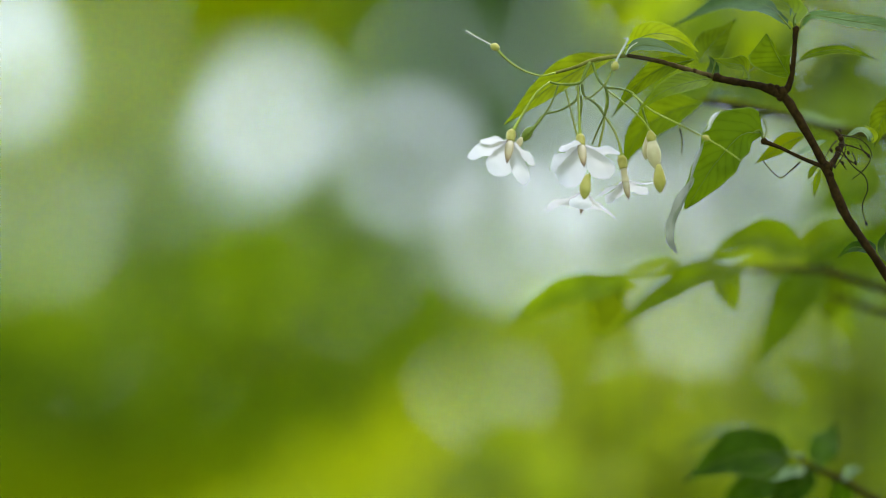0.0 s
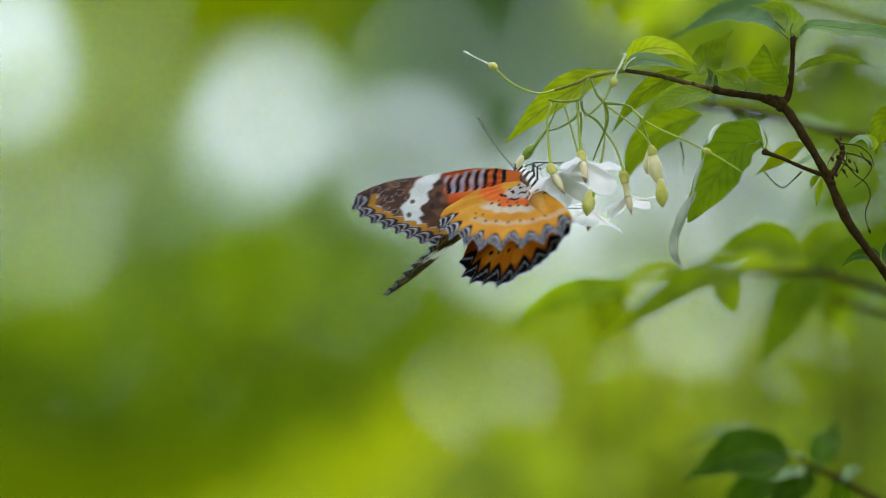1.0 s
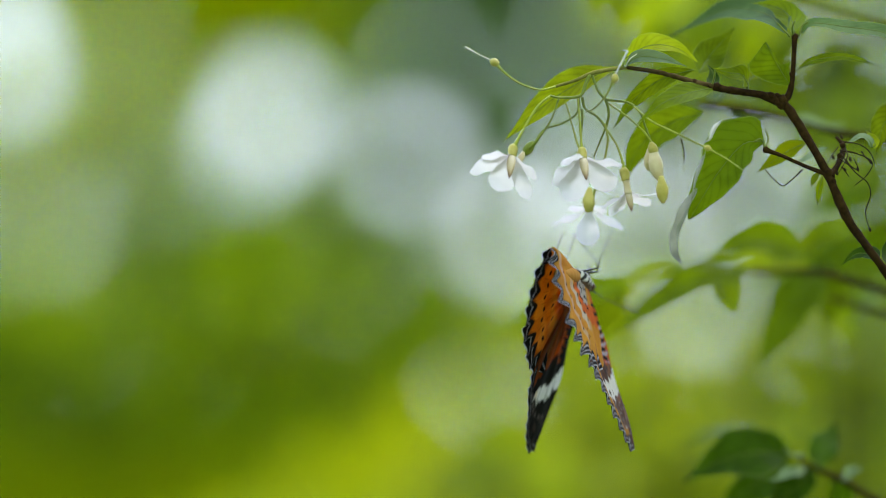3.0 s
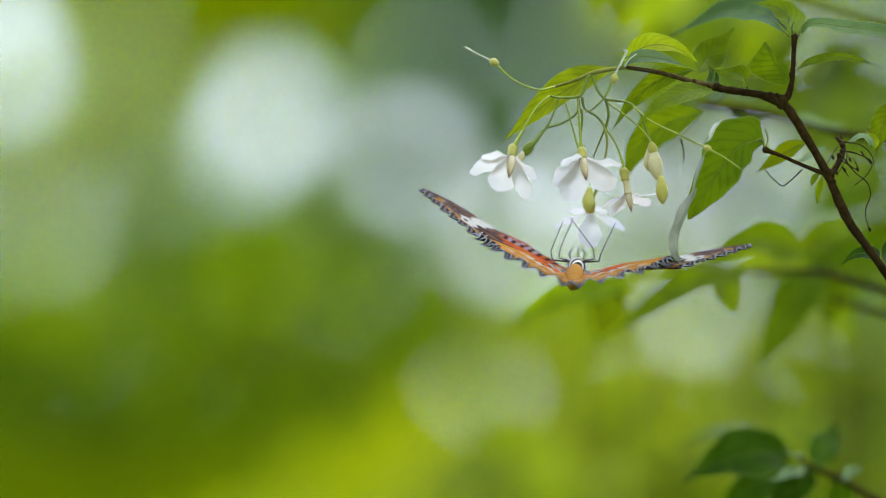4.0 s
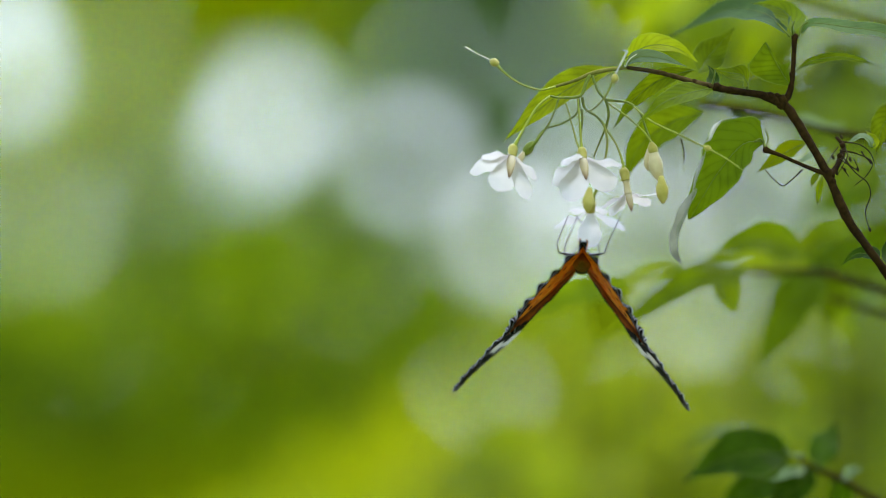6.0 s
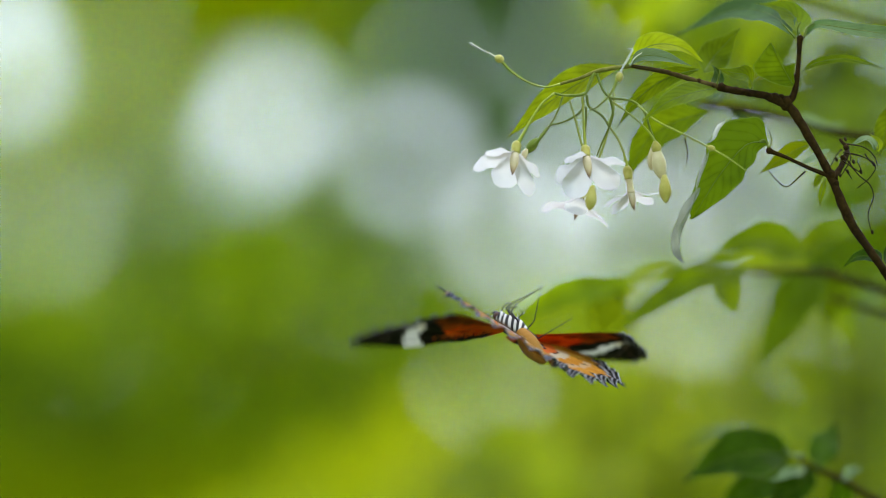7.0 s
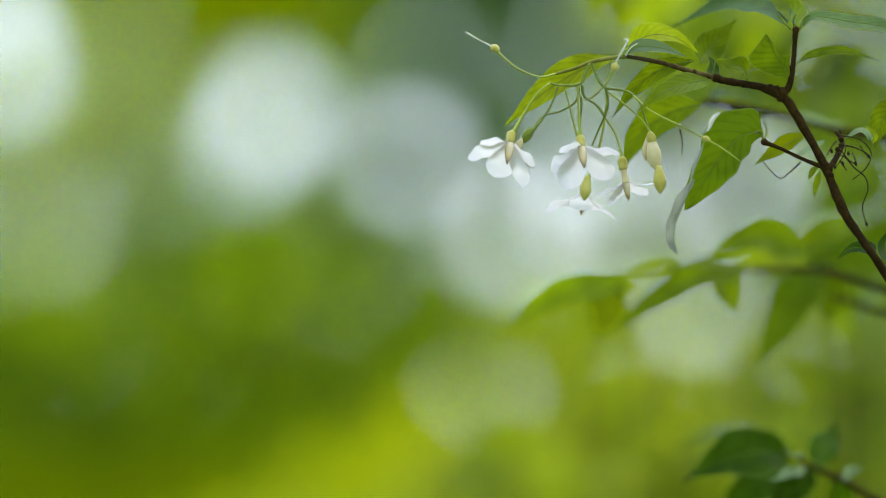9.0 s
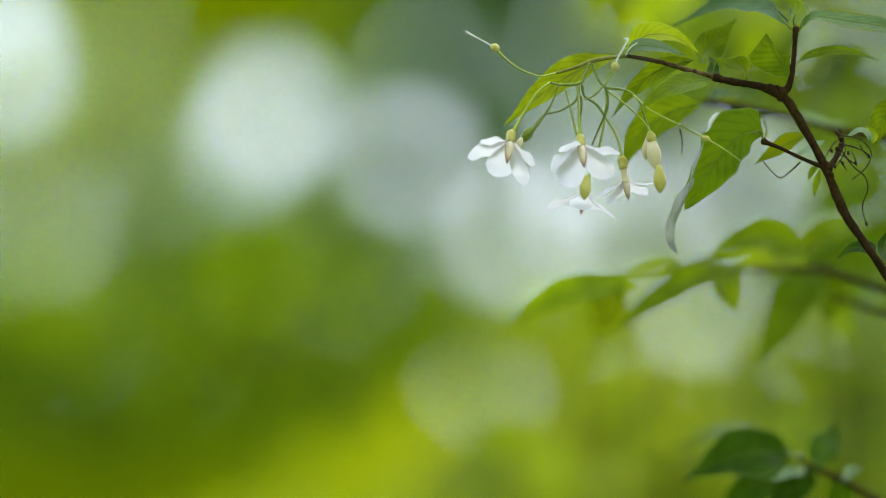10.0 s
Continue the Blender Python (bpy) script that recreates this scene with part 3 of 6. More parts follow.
# ---- leaves with stalk and midrib ----
def leaf(parent, origin, pts, half, mat, face=(0, -0.85, 0.5), roll=(0, 0), fold=0.22, wave=0.06, shape=LANCE, label="", seed=0.0, flip=False, other=None):
    """A leaf whose midrib runs through plan places (u, v, depth in mm)."""
    line = [P(u, v, d / 1000) - origin for u, v, d in pts]
    bm = bmesh.new()
    blade(bm, line, half * STEP, face, roll, fold, wave, shape, 30, 8, seed + len(pts) + half, other)
    ob = part("leaf", bm, mat, parent, label)
    bm = bmesh.new()
    off = -0.00016 * Vector(face).normalized() if not flip else 0.00016 * Vector(face).normalized()
    tube(bm, [p - off * 0.2 for p in line], (0.00014, 0.00010, 0.00007, 0.00004), 14, 6)
    part("midrib", bm, RIB, ob)
    return ob


def twig(parent, origin, name, pts, radii, mat, n=18, sides=10, rough=0.0, label=""):
    bm = bmesh.new()
    tube(bm, [P(u, v, d / 1000) - origin for u, v, d in pts], [r * STEP * (0.76 if name == "flower_stalk" else 1.0) for r in radii], n, sides, rough)
    return part(name, bm, mat, parent, label)


# ---- flowers ----
PETAL_SHAPE = tuple((0.2 + 0.8 * math.sin(math.pi / 2 * min(1.0, k / 15))) * math.sqrt(max(0.004, 1 - max(0.0, (k - 13) / 11) ** 2.6)) for k in range(25))


def flower(parent, origin, stalk, base, axis, petals, name="flower", label="", size=0.89, tube_mm=0.0, cone=0.9, lead=()):
    """A hanging white flower: stalk and calyx, petals and a cone of stamens. stalk and base are plan places; axis points out of it."""
    root = P(stalk[0][0], stalk[0][1], stalk[0][2] / 1000)
    b = P(base[0], base[1], base[2] / 1000) - root
    ax = Vector(axis).normalized()
    bm = bmesh.new()
    tube(bm, [P(u, v, d / 1000) - root for u, v, d in (*lead, *stalk)] + [b], (0.00028, 0.00026, 0.00030, 0.00050), 18, 8)
    ob = part(name, bm, STALK, parent, label, root - origin)
    bm = bmesh.new()
    blob(bm, b - ax * 0.0012, ax, 0.0034, 0.00125, (0.35, 0.9, 1.0, 0.92, 0.85, 0.8), 10, 8)
    part("calyx", bm, KNOB, ob)
    # axes of the flower: right and toward-viewer directions at right angles to its axis
    rx = Vector((1, 0, 0)) - ax * ax.x
    rx.normalize()
    ry = ax.cross(rx)
    if ry.y > 0:
        ry = -ry
    mouth = b + ax * (0.0021 + tube_mm * MM)
    if tube_mm:
        bm = bmesh.new()
        blob(bm, b + ax * 0.001, ax, 0.0016 + tube_mm * MM, 0.0010, (0.9, 0.8, 0.75, 0.85, 1.0), 10, 8)
        part("flower_tube", bm, BUD, ob)
    for k, (az, spread, length, half, roll) in enumerate(petals):
        out = rx * math.cos(radians(az)) + ry * math.sin(radians(az))
        d1 = (ax * math.cos(radians(spread * 0.75)) + out * math.sin(radians(spread * 0.75)))
        d2 = (ax * math.cos(radians(spread)) + out * math.sin(radians(spread)))
        d3 = (ax * math.cos(radians(spread - 22)) + out * math.sin(radians(spread - 22)))
        ln = length * STEP * size
        p0 = mouth + out * 0.0008
        p1 = p0 + d1 * ln * 0.33
        p2 = p1 + d2 * ln * 0.36
        p3 = p2 + d3 * ln * 0.31
        face = (out * math.cos(radians(spread)) - ax * math.sin(radians(spread)))
        bm = bmesh.new()
        blade(bm, [p0, p1, p2, p3], half * STEP * size, face, (roll * 0.3, roll), -0.16, 0.07, PETAL_SHAPE, 24, 8, seed=k * 1.9)
        part("petal", bm, PETAL, ob)
    bm = bmesh.new()
    blob(bm, Vector(), (0, 0, -1), 0.0068 * cone, 0.00122 * cone, (0.7, 0.95, 1.0, 0.94, 0.82, 0.62, 0.38, 0.05), 10, 14)
    tip = part("stamen_cone", bm, STAMEN, ob, "beige cone of stamens with a brown tip", mouth)
    tip.rotation_euler = Vector((0, 0, -1)).rotation_difference(ax).to_euler()
    return ob


def front_shoot():
    J = P(1381, 166)
    shoot = new("flowering_branch")
    shoot.location = J
    tagged(shoot, "thin brown branch with green leaves and hanging white flowers", "branch")
    S = shoot
    # wood
    twig(S, J, "stem", [(1640, 600, 6), (1568, 487, 2), (1545, 452, 0), (1500, 386, 0), (1474, 330, 0), (1455, 286, 0), (1430, 240, 0), (1405, 196, 0), (1383, 164, 0)], (9, 8.5, 8, 7.2, 7.4, 8.6, 7.2, 7.2, 8.4, 7), BARK, 40, 12, 0.35)
    twig(S, J, "side_twig", [(1383, 168, 0), (1397, 150, 0), (1404, 110, 0), (1408, 53, 0)], (7.5, 5.6, 4.4, 4.0, 5.2), BARK, 24, 10, 0.3)
    twig(S, J, "side_twig", [(1388, 172, 0), (1350, 155, 0), (1310, 147, 0), (1262, 138, 0), (1250, 134, 0)], (9, 7.5, 6.4, 6.2, 5.0), BARK, 26, 10, 0.5)
    twig(S, J, "side_twig", [(1262, 137, 0), (1228, 128, 0), (1180, 113, 0), (1150, 106, 0), (1108, 99, 0)], (5.4, 4.8, 4.4, 4.0, 3.6), BARK_YOUNG, 26, 10, 0.3)
    twig(S, J, "side_twig", [(1110, 99, 0), (1080, 102, 0), (1048, 108, 0), (1018, 120, 0), (983, 130, 0)], (3.8, 3.8, 3.6, 2.9, 2.6), TWIG, 20, 8, 0.15)
    twig(S, J, "side_twig", [(1462, 298, 0), (1420, 281, 0), (1380, 262, 0), (1350, 250, 0)], (5.2, 3.6, 3.2, 4.6), BARK, 18, 8, 0.3)
    twig(S, J, "side_twig", [(1465, 300, 0), (1480, 278, 4), (1490, 250, 8), (1478, 232, 10)], (7, 5, 5.5, 3), BARK, 16, 8, 0.5)
    for u, v, r in ((1374, 156, 6), (1391, 158, 6), (1380, 174, 7), (1399, 118, 4.6), (1338, 152, 6.8), (1286, 143, 6.4), (1468, 310, 7.6), (1482, 264, 5), (1488, 246, 5.4), (1383, 163, 10), (1362, 156, 8.5), (1268, 137, 8), (1460, 294, 10), (1408, 52, 6.5), (1352, 251, 6.5), (1228, 127, 5.5)):
        bm = bmesh.new()
        c = P(u, v) - J
        blob(bm, c - Vector((0, 0, r * STEP)), (0.1, 0, 1), 2 * r * STEP, r * STEP, None, 10, 8)
        part("bark_node", bm, BARK, S)
    # leaf stalks on the upper node
    for pts in ([(1400, 52, 0), (1388, 38, 0), (1378, 27, 0)], [(1406, 50, 0), (1404, 36, -2), (1409, 24, -3)], [(1416, 52, 0), (1421, 34, 0), (1434, 25, 0)], [(1258, 140, 0), (1264, 122, -1), (1266, 107, -2)],
                [(1322, 146, 0), (1323, 134, 0), (1326, 122, 0)], [(1400, 140, 0), (1396, 130, 0), (1392, 126, 0)], [(1108, 99, 0), (1103, 96, -1), (1106, 88, 0)], [(1352, 250, 0), (1344, 232, -1), (1333, 236, -2)], [(1352, 248, 0), (1357, 232, 2), (1352, 214, 3)]):
        twig(S, J, "leaf_stalk", pts, (2.2, 1.7, 1.5), STALK_DARK, 8, 6)
    # leaves
    L = lambda pts, half, mat, **k: leaf(S, J, pts, half, mat, **k)
    L([(1095, 99, 6), (1030, 122, 8), (960, 165, 8), (892, 223, 5)], 36, LEAF_YELLOW, face=(0.05, -0.8, 0.6), roll=(15, 5), label="yellow-green leaf over the flower stalks")
    L([(1106, 84, 2), (1150, 62, 4), (1195, 66, 6), (1236, 92, 6)], 26, LEAF_YELLOW, face=(0, -0.7, 0.7), fold=0.3)
    L([(1106, 98, 0), (1128, 82, -2), (1168, 84, -2), (1216, 100, 0)], 13, LEAF_PALE, face=(0, -0.9, 0.4), fold=0.4)
    L([(1262, 139, 0), (1215, 148, -6), (1170, 165, -10), (1127, 199, -12)], 24, LEAF, face=(0, -0.75, 0.65), fold=0.2, label="green leaf with pale sheen and fine veins")
    L([(1228, 106, 4), (1170, 122, 8), (1120, 158, 10), (1083, 208, 8)], 19, LEAF, face=(0.2, -0.9, 0.35), fold=0.2)
    L([(1245, 183, 22), (1185, 200, 24), (1130, 240, 26), (1098, 306, 24)], 36, LEAF, face=(-0.1, -0.9, 0.4))
    L([(1350, 236, 0), (1312, 240, -3), (1268, 288, -5), (1240, 330, -6), (1214, 372, -6)], 54, LEAF_OLD, face=(-0.25, -0.95, 0.2), fold=0.12, wave=0.13,
      shape=(0.05, 0.27, 0.50, 0.66, 0.74, 0.77, 0.70, 0.56, 0.40, 0.20, 0.03), other=(0.74, 0.95, 1.0, 0.99, 0.92, 0.80, 0.68, 0.56, 0.45, 0.28, 0.04), label="large drooping leaf with a curled pale tip")
    L([(1228, 316, -8), (1210, 360, -10), (1195, 396, -9), (1193, 426, -8), (1200, 450, -8)], 17, LEAF_SILVER, face=(-0.6, -0.8, 0.1), roll=(0, 40, 15), fold=0.7, wave=0.1, shape=(0.15, 0.6, 0.9, 1.0, 1.0, 0.7, 0.05))
    L([(1246, 250, -7), (1238, 274, -8), (1228, 300, -9), (1219, 334, -9)], 5, LEAF_SILVER, face=(-0.7, -0.7, 0.2), fold=0.5)
    L([(1276, 196, -6), (1262, 212, -9), (1253, 230, -11), (1238, 237, -10)], 5, LEAF_SILVER, face=(-0.4, -0.8, 0.4), fold=0.5)
    L([(1397, 137, 0), (1386, 118, -3), (1372, 92, -4), (1357, 60, -5)], 58, LEAF_OLD, face=(0.1, -0.9, 0.4), fold=-0.12, wave=0.05,
      shape=(0.02, 0.13, 0.26, 0.40, 0.54, 0.68, 0.82, 0.90, 0.80, 0.42, 0.03), other=(0.02, 0.12, 0.28, 0.46, 0.52, 0.10, 0.03, 0.04, 0.06, 0.05, 0.02))
    L([(1325, 138, 0), (1314, 118, -4), (1292, 113, -6), (1262, 105, -6)], 17, LEAF, face=(0, -0.9, 0.4), fold=0.2, wave=0.12)
    L([(1326, 128, 0), (1338, 118, 4), (1352, 112, 8), (1372, 120, 10)], 13, LEAF_YELLOW, face=(0, -0.9, 0.4))
    L([(1410, 112, 0), (1440, 95, -4), (1495, 90, -6), (1562, 109, -8)], 9, LEAF, face=(0, -0.88, 0.45), fold=0.2)
    L([(1420, 46, 0), (1438, 29, 0), (1500, 37, 2), (1570, 50, 3), (1640, 84, 4)], 20, LEAF_SMOOTH, face=(0, -0.65, 0.75), fold=0.12, shape=(0.2, 0.6, 0.8, 0.95, 1.0, 1.0, 0.9, 0.6, 0.1))
    L([(1392, 45, 0), (1360, 12, 14), (1290, 2, 26), (1186, 46, 34)], 40, LEAF_SMOOTH, face=(0, -0.75, 0.65), fold=0.15, label="pale underside of a leaf turned to the sky")
    L([(1408, 44, 0), (1402, 20, 8), (1380, 0, 12), (1330, -10, 14)], 26, LEAF, face=(0, -0.8, 0.6))
    L([(1238, 112, 14), (1256, 84, 20), (1280, 58, 22), (1304, 34, 22)], 30, LEAF, face=(0.1, -0.95, 0.3))
    L([(1258, 140, 4), (1262, 128, 8), (1262, 112, 10), (1252, 98, 12)], 12, LEAF_DARK)
    L([(1428, 240, 12), (1400, 250, 14), (1370, 268, 15), (1334, 292, 14)], 17, LEAF_YELLOW, face=(0, -0.85, 0.5))
    L([(1462, 250, 10), (1440, 262, 12), (1418, 272, 14), (1398, 280, 14)], 14, LEAF_PALE, face=(0, -0.6, 0.8))
    L([(1452, 300, 2), (1446, 320, 2), (1442, 338, 2), (1441, 354, 2)], 6, LEAF)
    L([(1448, 296, 3), (1440, 300, 3), (1434, 310, 3), (1430, 320, 3)], 6, LEAF)
    L([(1600, 190, 10), (1580, 195, 12), (1560, 215, 12), (1548, 262, 12)], 26, LEAF, face=(-0.2, -0.95, 0.2))
    L([(1540, 252, 8), (1536, 240, 8), (1520, 232, 8), (1494, 246, 8)], 12, LEAF_PALE, face=(0, -0.4, 0.9))
    L([(1540, 252, 8), (1546, 248, 8), (1542, 235, 10), (1530, 222, 12)], 9, LEAF_YELLOW)
    L([(1548, 452, 3), (1530, 440, 8), (1505, 440, 10), (1482, 458, 12)], 17, LEAF_DARK, face=(0, -0.8, 0.6))
    L([(1575, 470, 3), (1566, 440, 8), (1570, 420, 10), (1580, 400, 12)], 15, LEAF_DARK)
    # dry tendrils and withered bits
    for pts in ([(1416, 288, -2), (1398, 304, -3), (1381, 315, -3), (1362, 300, -3), (1350, 285, -3)], [(1480, 268, 2), (1500, 282, 0), (1515, 290, -1), (1508, 270, -2)],
                [(1486, 262, 2), (1510, 295, 0), (1530, 312, 0), (1536, 335, 0), (1526, 365, 0), (1532, 395, 0)], [(1484, 255, 4), (1515, 262, 2), (1540, 278, 2), (1530, 300, 2), (1508, 318, 2)],
                [(1480, 250, 4), (1470, 262, 0), (1460, 280, 0)], [(1492, 250, 4), (1496, 268, 0), (1478, 298, 0)], [(1490, 240, 4), (1520, 246, 0), (1538, 262, 0), (1544, 280, 0)], [(1522, 258, 4), (1528, 268, 3), (1536, 276, 2)], [(1486, 284, 2), (1492, 292, 1), (1498, 302, 1)], [(1203, 228, 12), (1208, 252, 12), (1206, 272, 12)]):
        twig(S, J, "tendril", pts, (1.8, 1.1, 1.0, 0.8), DRY, 18, 5, 0.3)
    for u, v, d in ((1532, 397, 0), (1486, 232, 2), (1476, 296, 2), (1470, 268, 2), (1500, 272, 1), (1536, 277, 2), (1513, 290, -1), (1490, 290, 1)):
        bm = bmesh.new()
        blob(bm, P(u, v - 5, d / 1000) - J, (0.3, 0, -1), 9 * STEP, 2.6 * STEP, None, 8, 6)
        part("dry_bud", bm, DRY, S)
    # flower stalks
    G, D = STALK, STALK_DARK
    for pts, r, m in (
        ([(983, 130, -2), (955, 135, -3), (922, 124, -4), (896, 106, -4), (880, 89, -4)], (2.6, 2.2, 2.2, 2.4, 3), G),
        ([(1044, 110, 0), (1035, 130, -1), (1026, 148, -2), (992, 150, -3), (972, 146, -3)], (4.5, 4.2, 3.6, 3, 2.6), D),
        ([(988, 152, -2), (974, 188, -3), (950, 222, -4), (934, 240, -4)], (2.2, 2.2, 2.6, 4), D),
        ([(1024, 152, 0), (1020, 178, 0), (992, 196, 0), (962, 205, -1), (942, 230, -3)], (3.2, 2.8, 2.4, 2.2, 2.6), D),
        ([(1000, 158, -2), (1008, 188, -3), (1018, 228, -3), (1026, 252, -3)], (2.2, 2, 2.2, 3), G),
        ([(1030, 150, 0), (1034, 170, 1), (1056, 186, 1), (1070, 206, 1)], (3.5, 2.8, 2.6, 3), D),
        ([(1028, 170, 1), (1029, 190, 2), (1026, 220, 2), (1028, 248, 2)], (3.2, 2.6, 2.2, 2.4), D),
        ([(1048, 112, 0), (1058, 140, -1), (1072, 156, -2)], (3.2, 2.8, 3.4), D),
        ([(1072, 156, -2), (1096, 158, -3), (1116, 164, -4), (1132, 180, -4), (1140, 205, -4), (1152, 240, -4)], (3, 2.8, 3, 2.6, 2.6, 3), D),
        ([(1072, 156, -2), (1076, 182, -1), (1070, 206, 0)], (3.4, 3, 3), D),
        ([(1070, 206, 0), (1058, 232, 1), (1048, 256, 2)], (2.6, 2.2, 2), D),
        ([(1076, 162, -2), (1108, 186, -4), (1136, 212, -5), (1152, 236, -5)], (2.4, 2.2, 2, 2.6), G),
        ([(1120, 168, -4), (1152, 196, -8), (1200, 220, -10), (1250, 246, -12), (1284, 266, -13), (1314, 288, -13)], (2.4, 2.2, 2.2, 2.2, 1.8, 1.0), G),
        ([(1036, 176, 1), (1050, 170, -4), (1072, 148, -6), (1086, 120, -7)], (2.4, 2.2, 2.4, 3), G),
        ([(877, 86, -4), (862, 77, -4), (846, 69, -4), (824, 56, -4)], (2.3, 2.1, 1.9, 2.1, 3.6), STYLE),
        ([(1087, 116, -7), (1094, 102, -7), (1103, 86, -7), (1112, 70, -7)], (2.6, 2.2, 2.4, 3.0), STYLE),
        ([(1112, 70, -7), (1106, 69, -7), (1102, 68, -7)], (2.6, 2.4, 1.6), STYLE),
        ([(1107, 98, -2), (1116, 84, -3), (1128, 76, -3)], (1.6, 1.4, 1.2), STYLE),
    ):
        twig(S, J, "flower_stalk", pts, r, m, 16, 7, 0.08)
    for u, v, d, ln, r, ax, mt in ((868, 81, -4, 17, 7.6, (1, 0, -0.45), KNOB), (1087, 127, -7, 17, 7.4, (0.15, 0, 1), KNOB), (942, 226, -3, 30, 9, (-0.6, 0, -0.8), STALK_DARK), (924, 244, -4, 24, 6, (-0.45, 0, -0.9), BUD),
                                   (1150, 232, -5, 26, 9, (0.2, 0, -1), KNOB), (1243, 242, -12, 14, 5, (0.9, 0, -0.4), KNOB)):
        bm = bmesh.new()
        blob(bm, P(u, v, d / 1000) - J, ax, ln * STEP, r * STEP, (0.3, 0.75, 1.0, 1.0, 0.8, 0.45), 10, 8)
        part("calyx", bm, mt, S)
    for u, v, d, ln, r, ax, mt in ((1152, 240, -5, 62, 13, (0.16, 0, -1), BUD), (1166, 292, -7, 50, 11.5, (0.05, 0, -1), BUD_GREEN), (1039, 310, -10, 44, 10.5, (-0.12, 0, -1), BUD_GREEN), (1145, 244, -2, 40, 8, (-0.05, 0, -1), BUD)):
        bm = bmesh.new()
        blob(bm, P(u, v, d / 1000) - J, ax, ln * STEP, r * STEP, (0.35, 0.55, 0.75, 0.95, 1.0, 0.9, 0.62, 0.12), 12, 12)
        part("flower_bud", bm, mt, S)
    # flowers
    one = flower(S, J, [(973, 146, -3), (950, 165, -4), (930, 195, -5)], (905, 238, -6), (-0.14, -0.45, -0.88),
                 [(184, 74, 86, 28, 0), (-112, 58, 76, 29, 0), (-56, 56, 90, 21, 10), (-18, 66, 64, 18, 0), (150, 84, 62, 22, 0)], label="white hanging flower nearest the tip")
    flower(S, J, [(1022, 150, 0), (1024, 190, -2)], (1027, 246, -4), (0.10, -0.5, -0.87),
           [(196, 72, 74, 30, 0), (-122, 58, 86, 33, 0), (-40, 62, 84, 30, 0), (2, 84, 74, 20, 10), (140, 84, 50, 24, 0)])
    low = flower(S, J, [(1070, 206, 2), (1066, 235, 4), (1052, 290, 5)], (1036, 328, 4), (-0.16, -0.2, -1),
                 [(186, 70, 70, 19, 10), (94, 64, 70, 21, 0), (-8, 70, 72, 18, 10), (-58, 86, 52, 18, 0), (-124, 84, 52, 18, 0)], size=1.0, cone=0.8, lead=((1070, 146, 2), (1074, 178, 2)))
    flower(S, J, [(1070, 206, 2), (1088, 235, 1), (1098, 265, 0)], (1101, 284, 0), (0.16, -0.15, -1),
           [(205, 60, 56, 18, 10), (160, 80, 62, 15, 20), (-6, 88, 76, 15, 10), (-50, 76, 60, 18, 0), (-130, 66, 50, 17, 0)], tube_mm=3.0, cone=0.72)
    return shoot, one, low


SHOOT, FLOWER_ONE, FLOWER_LOW = front_shoot()


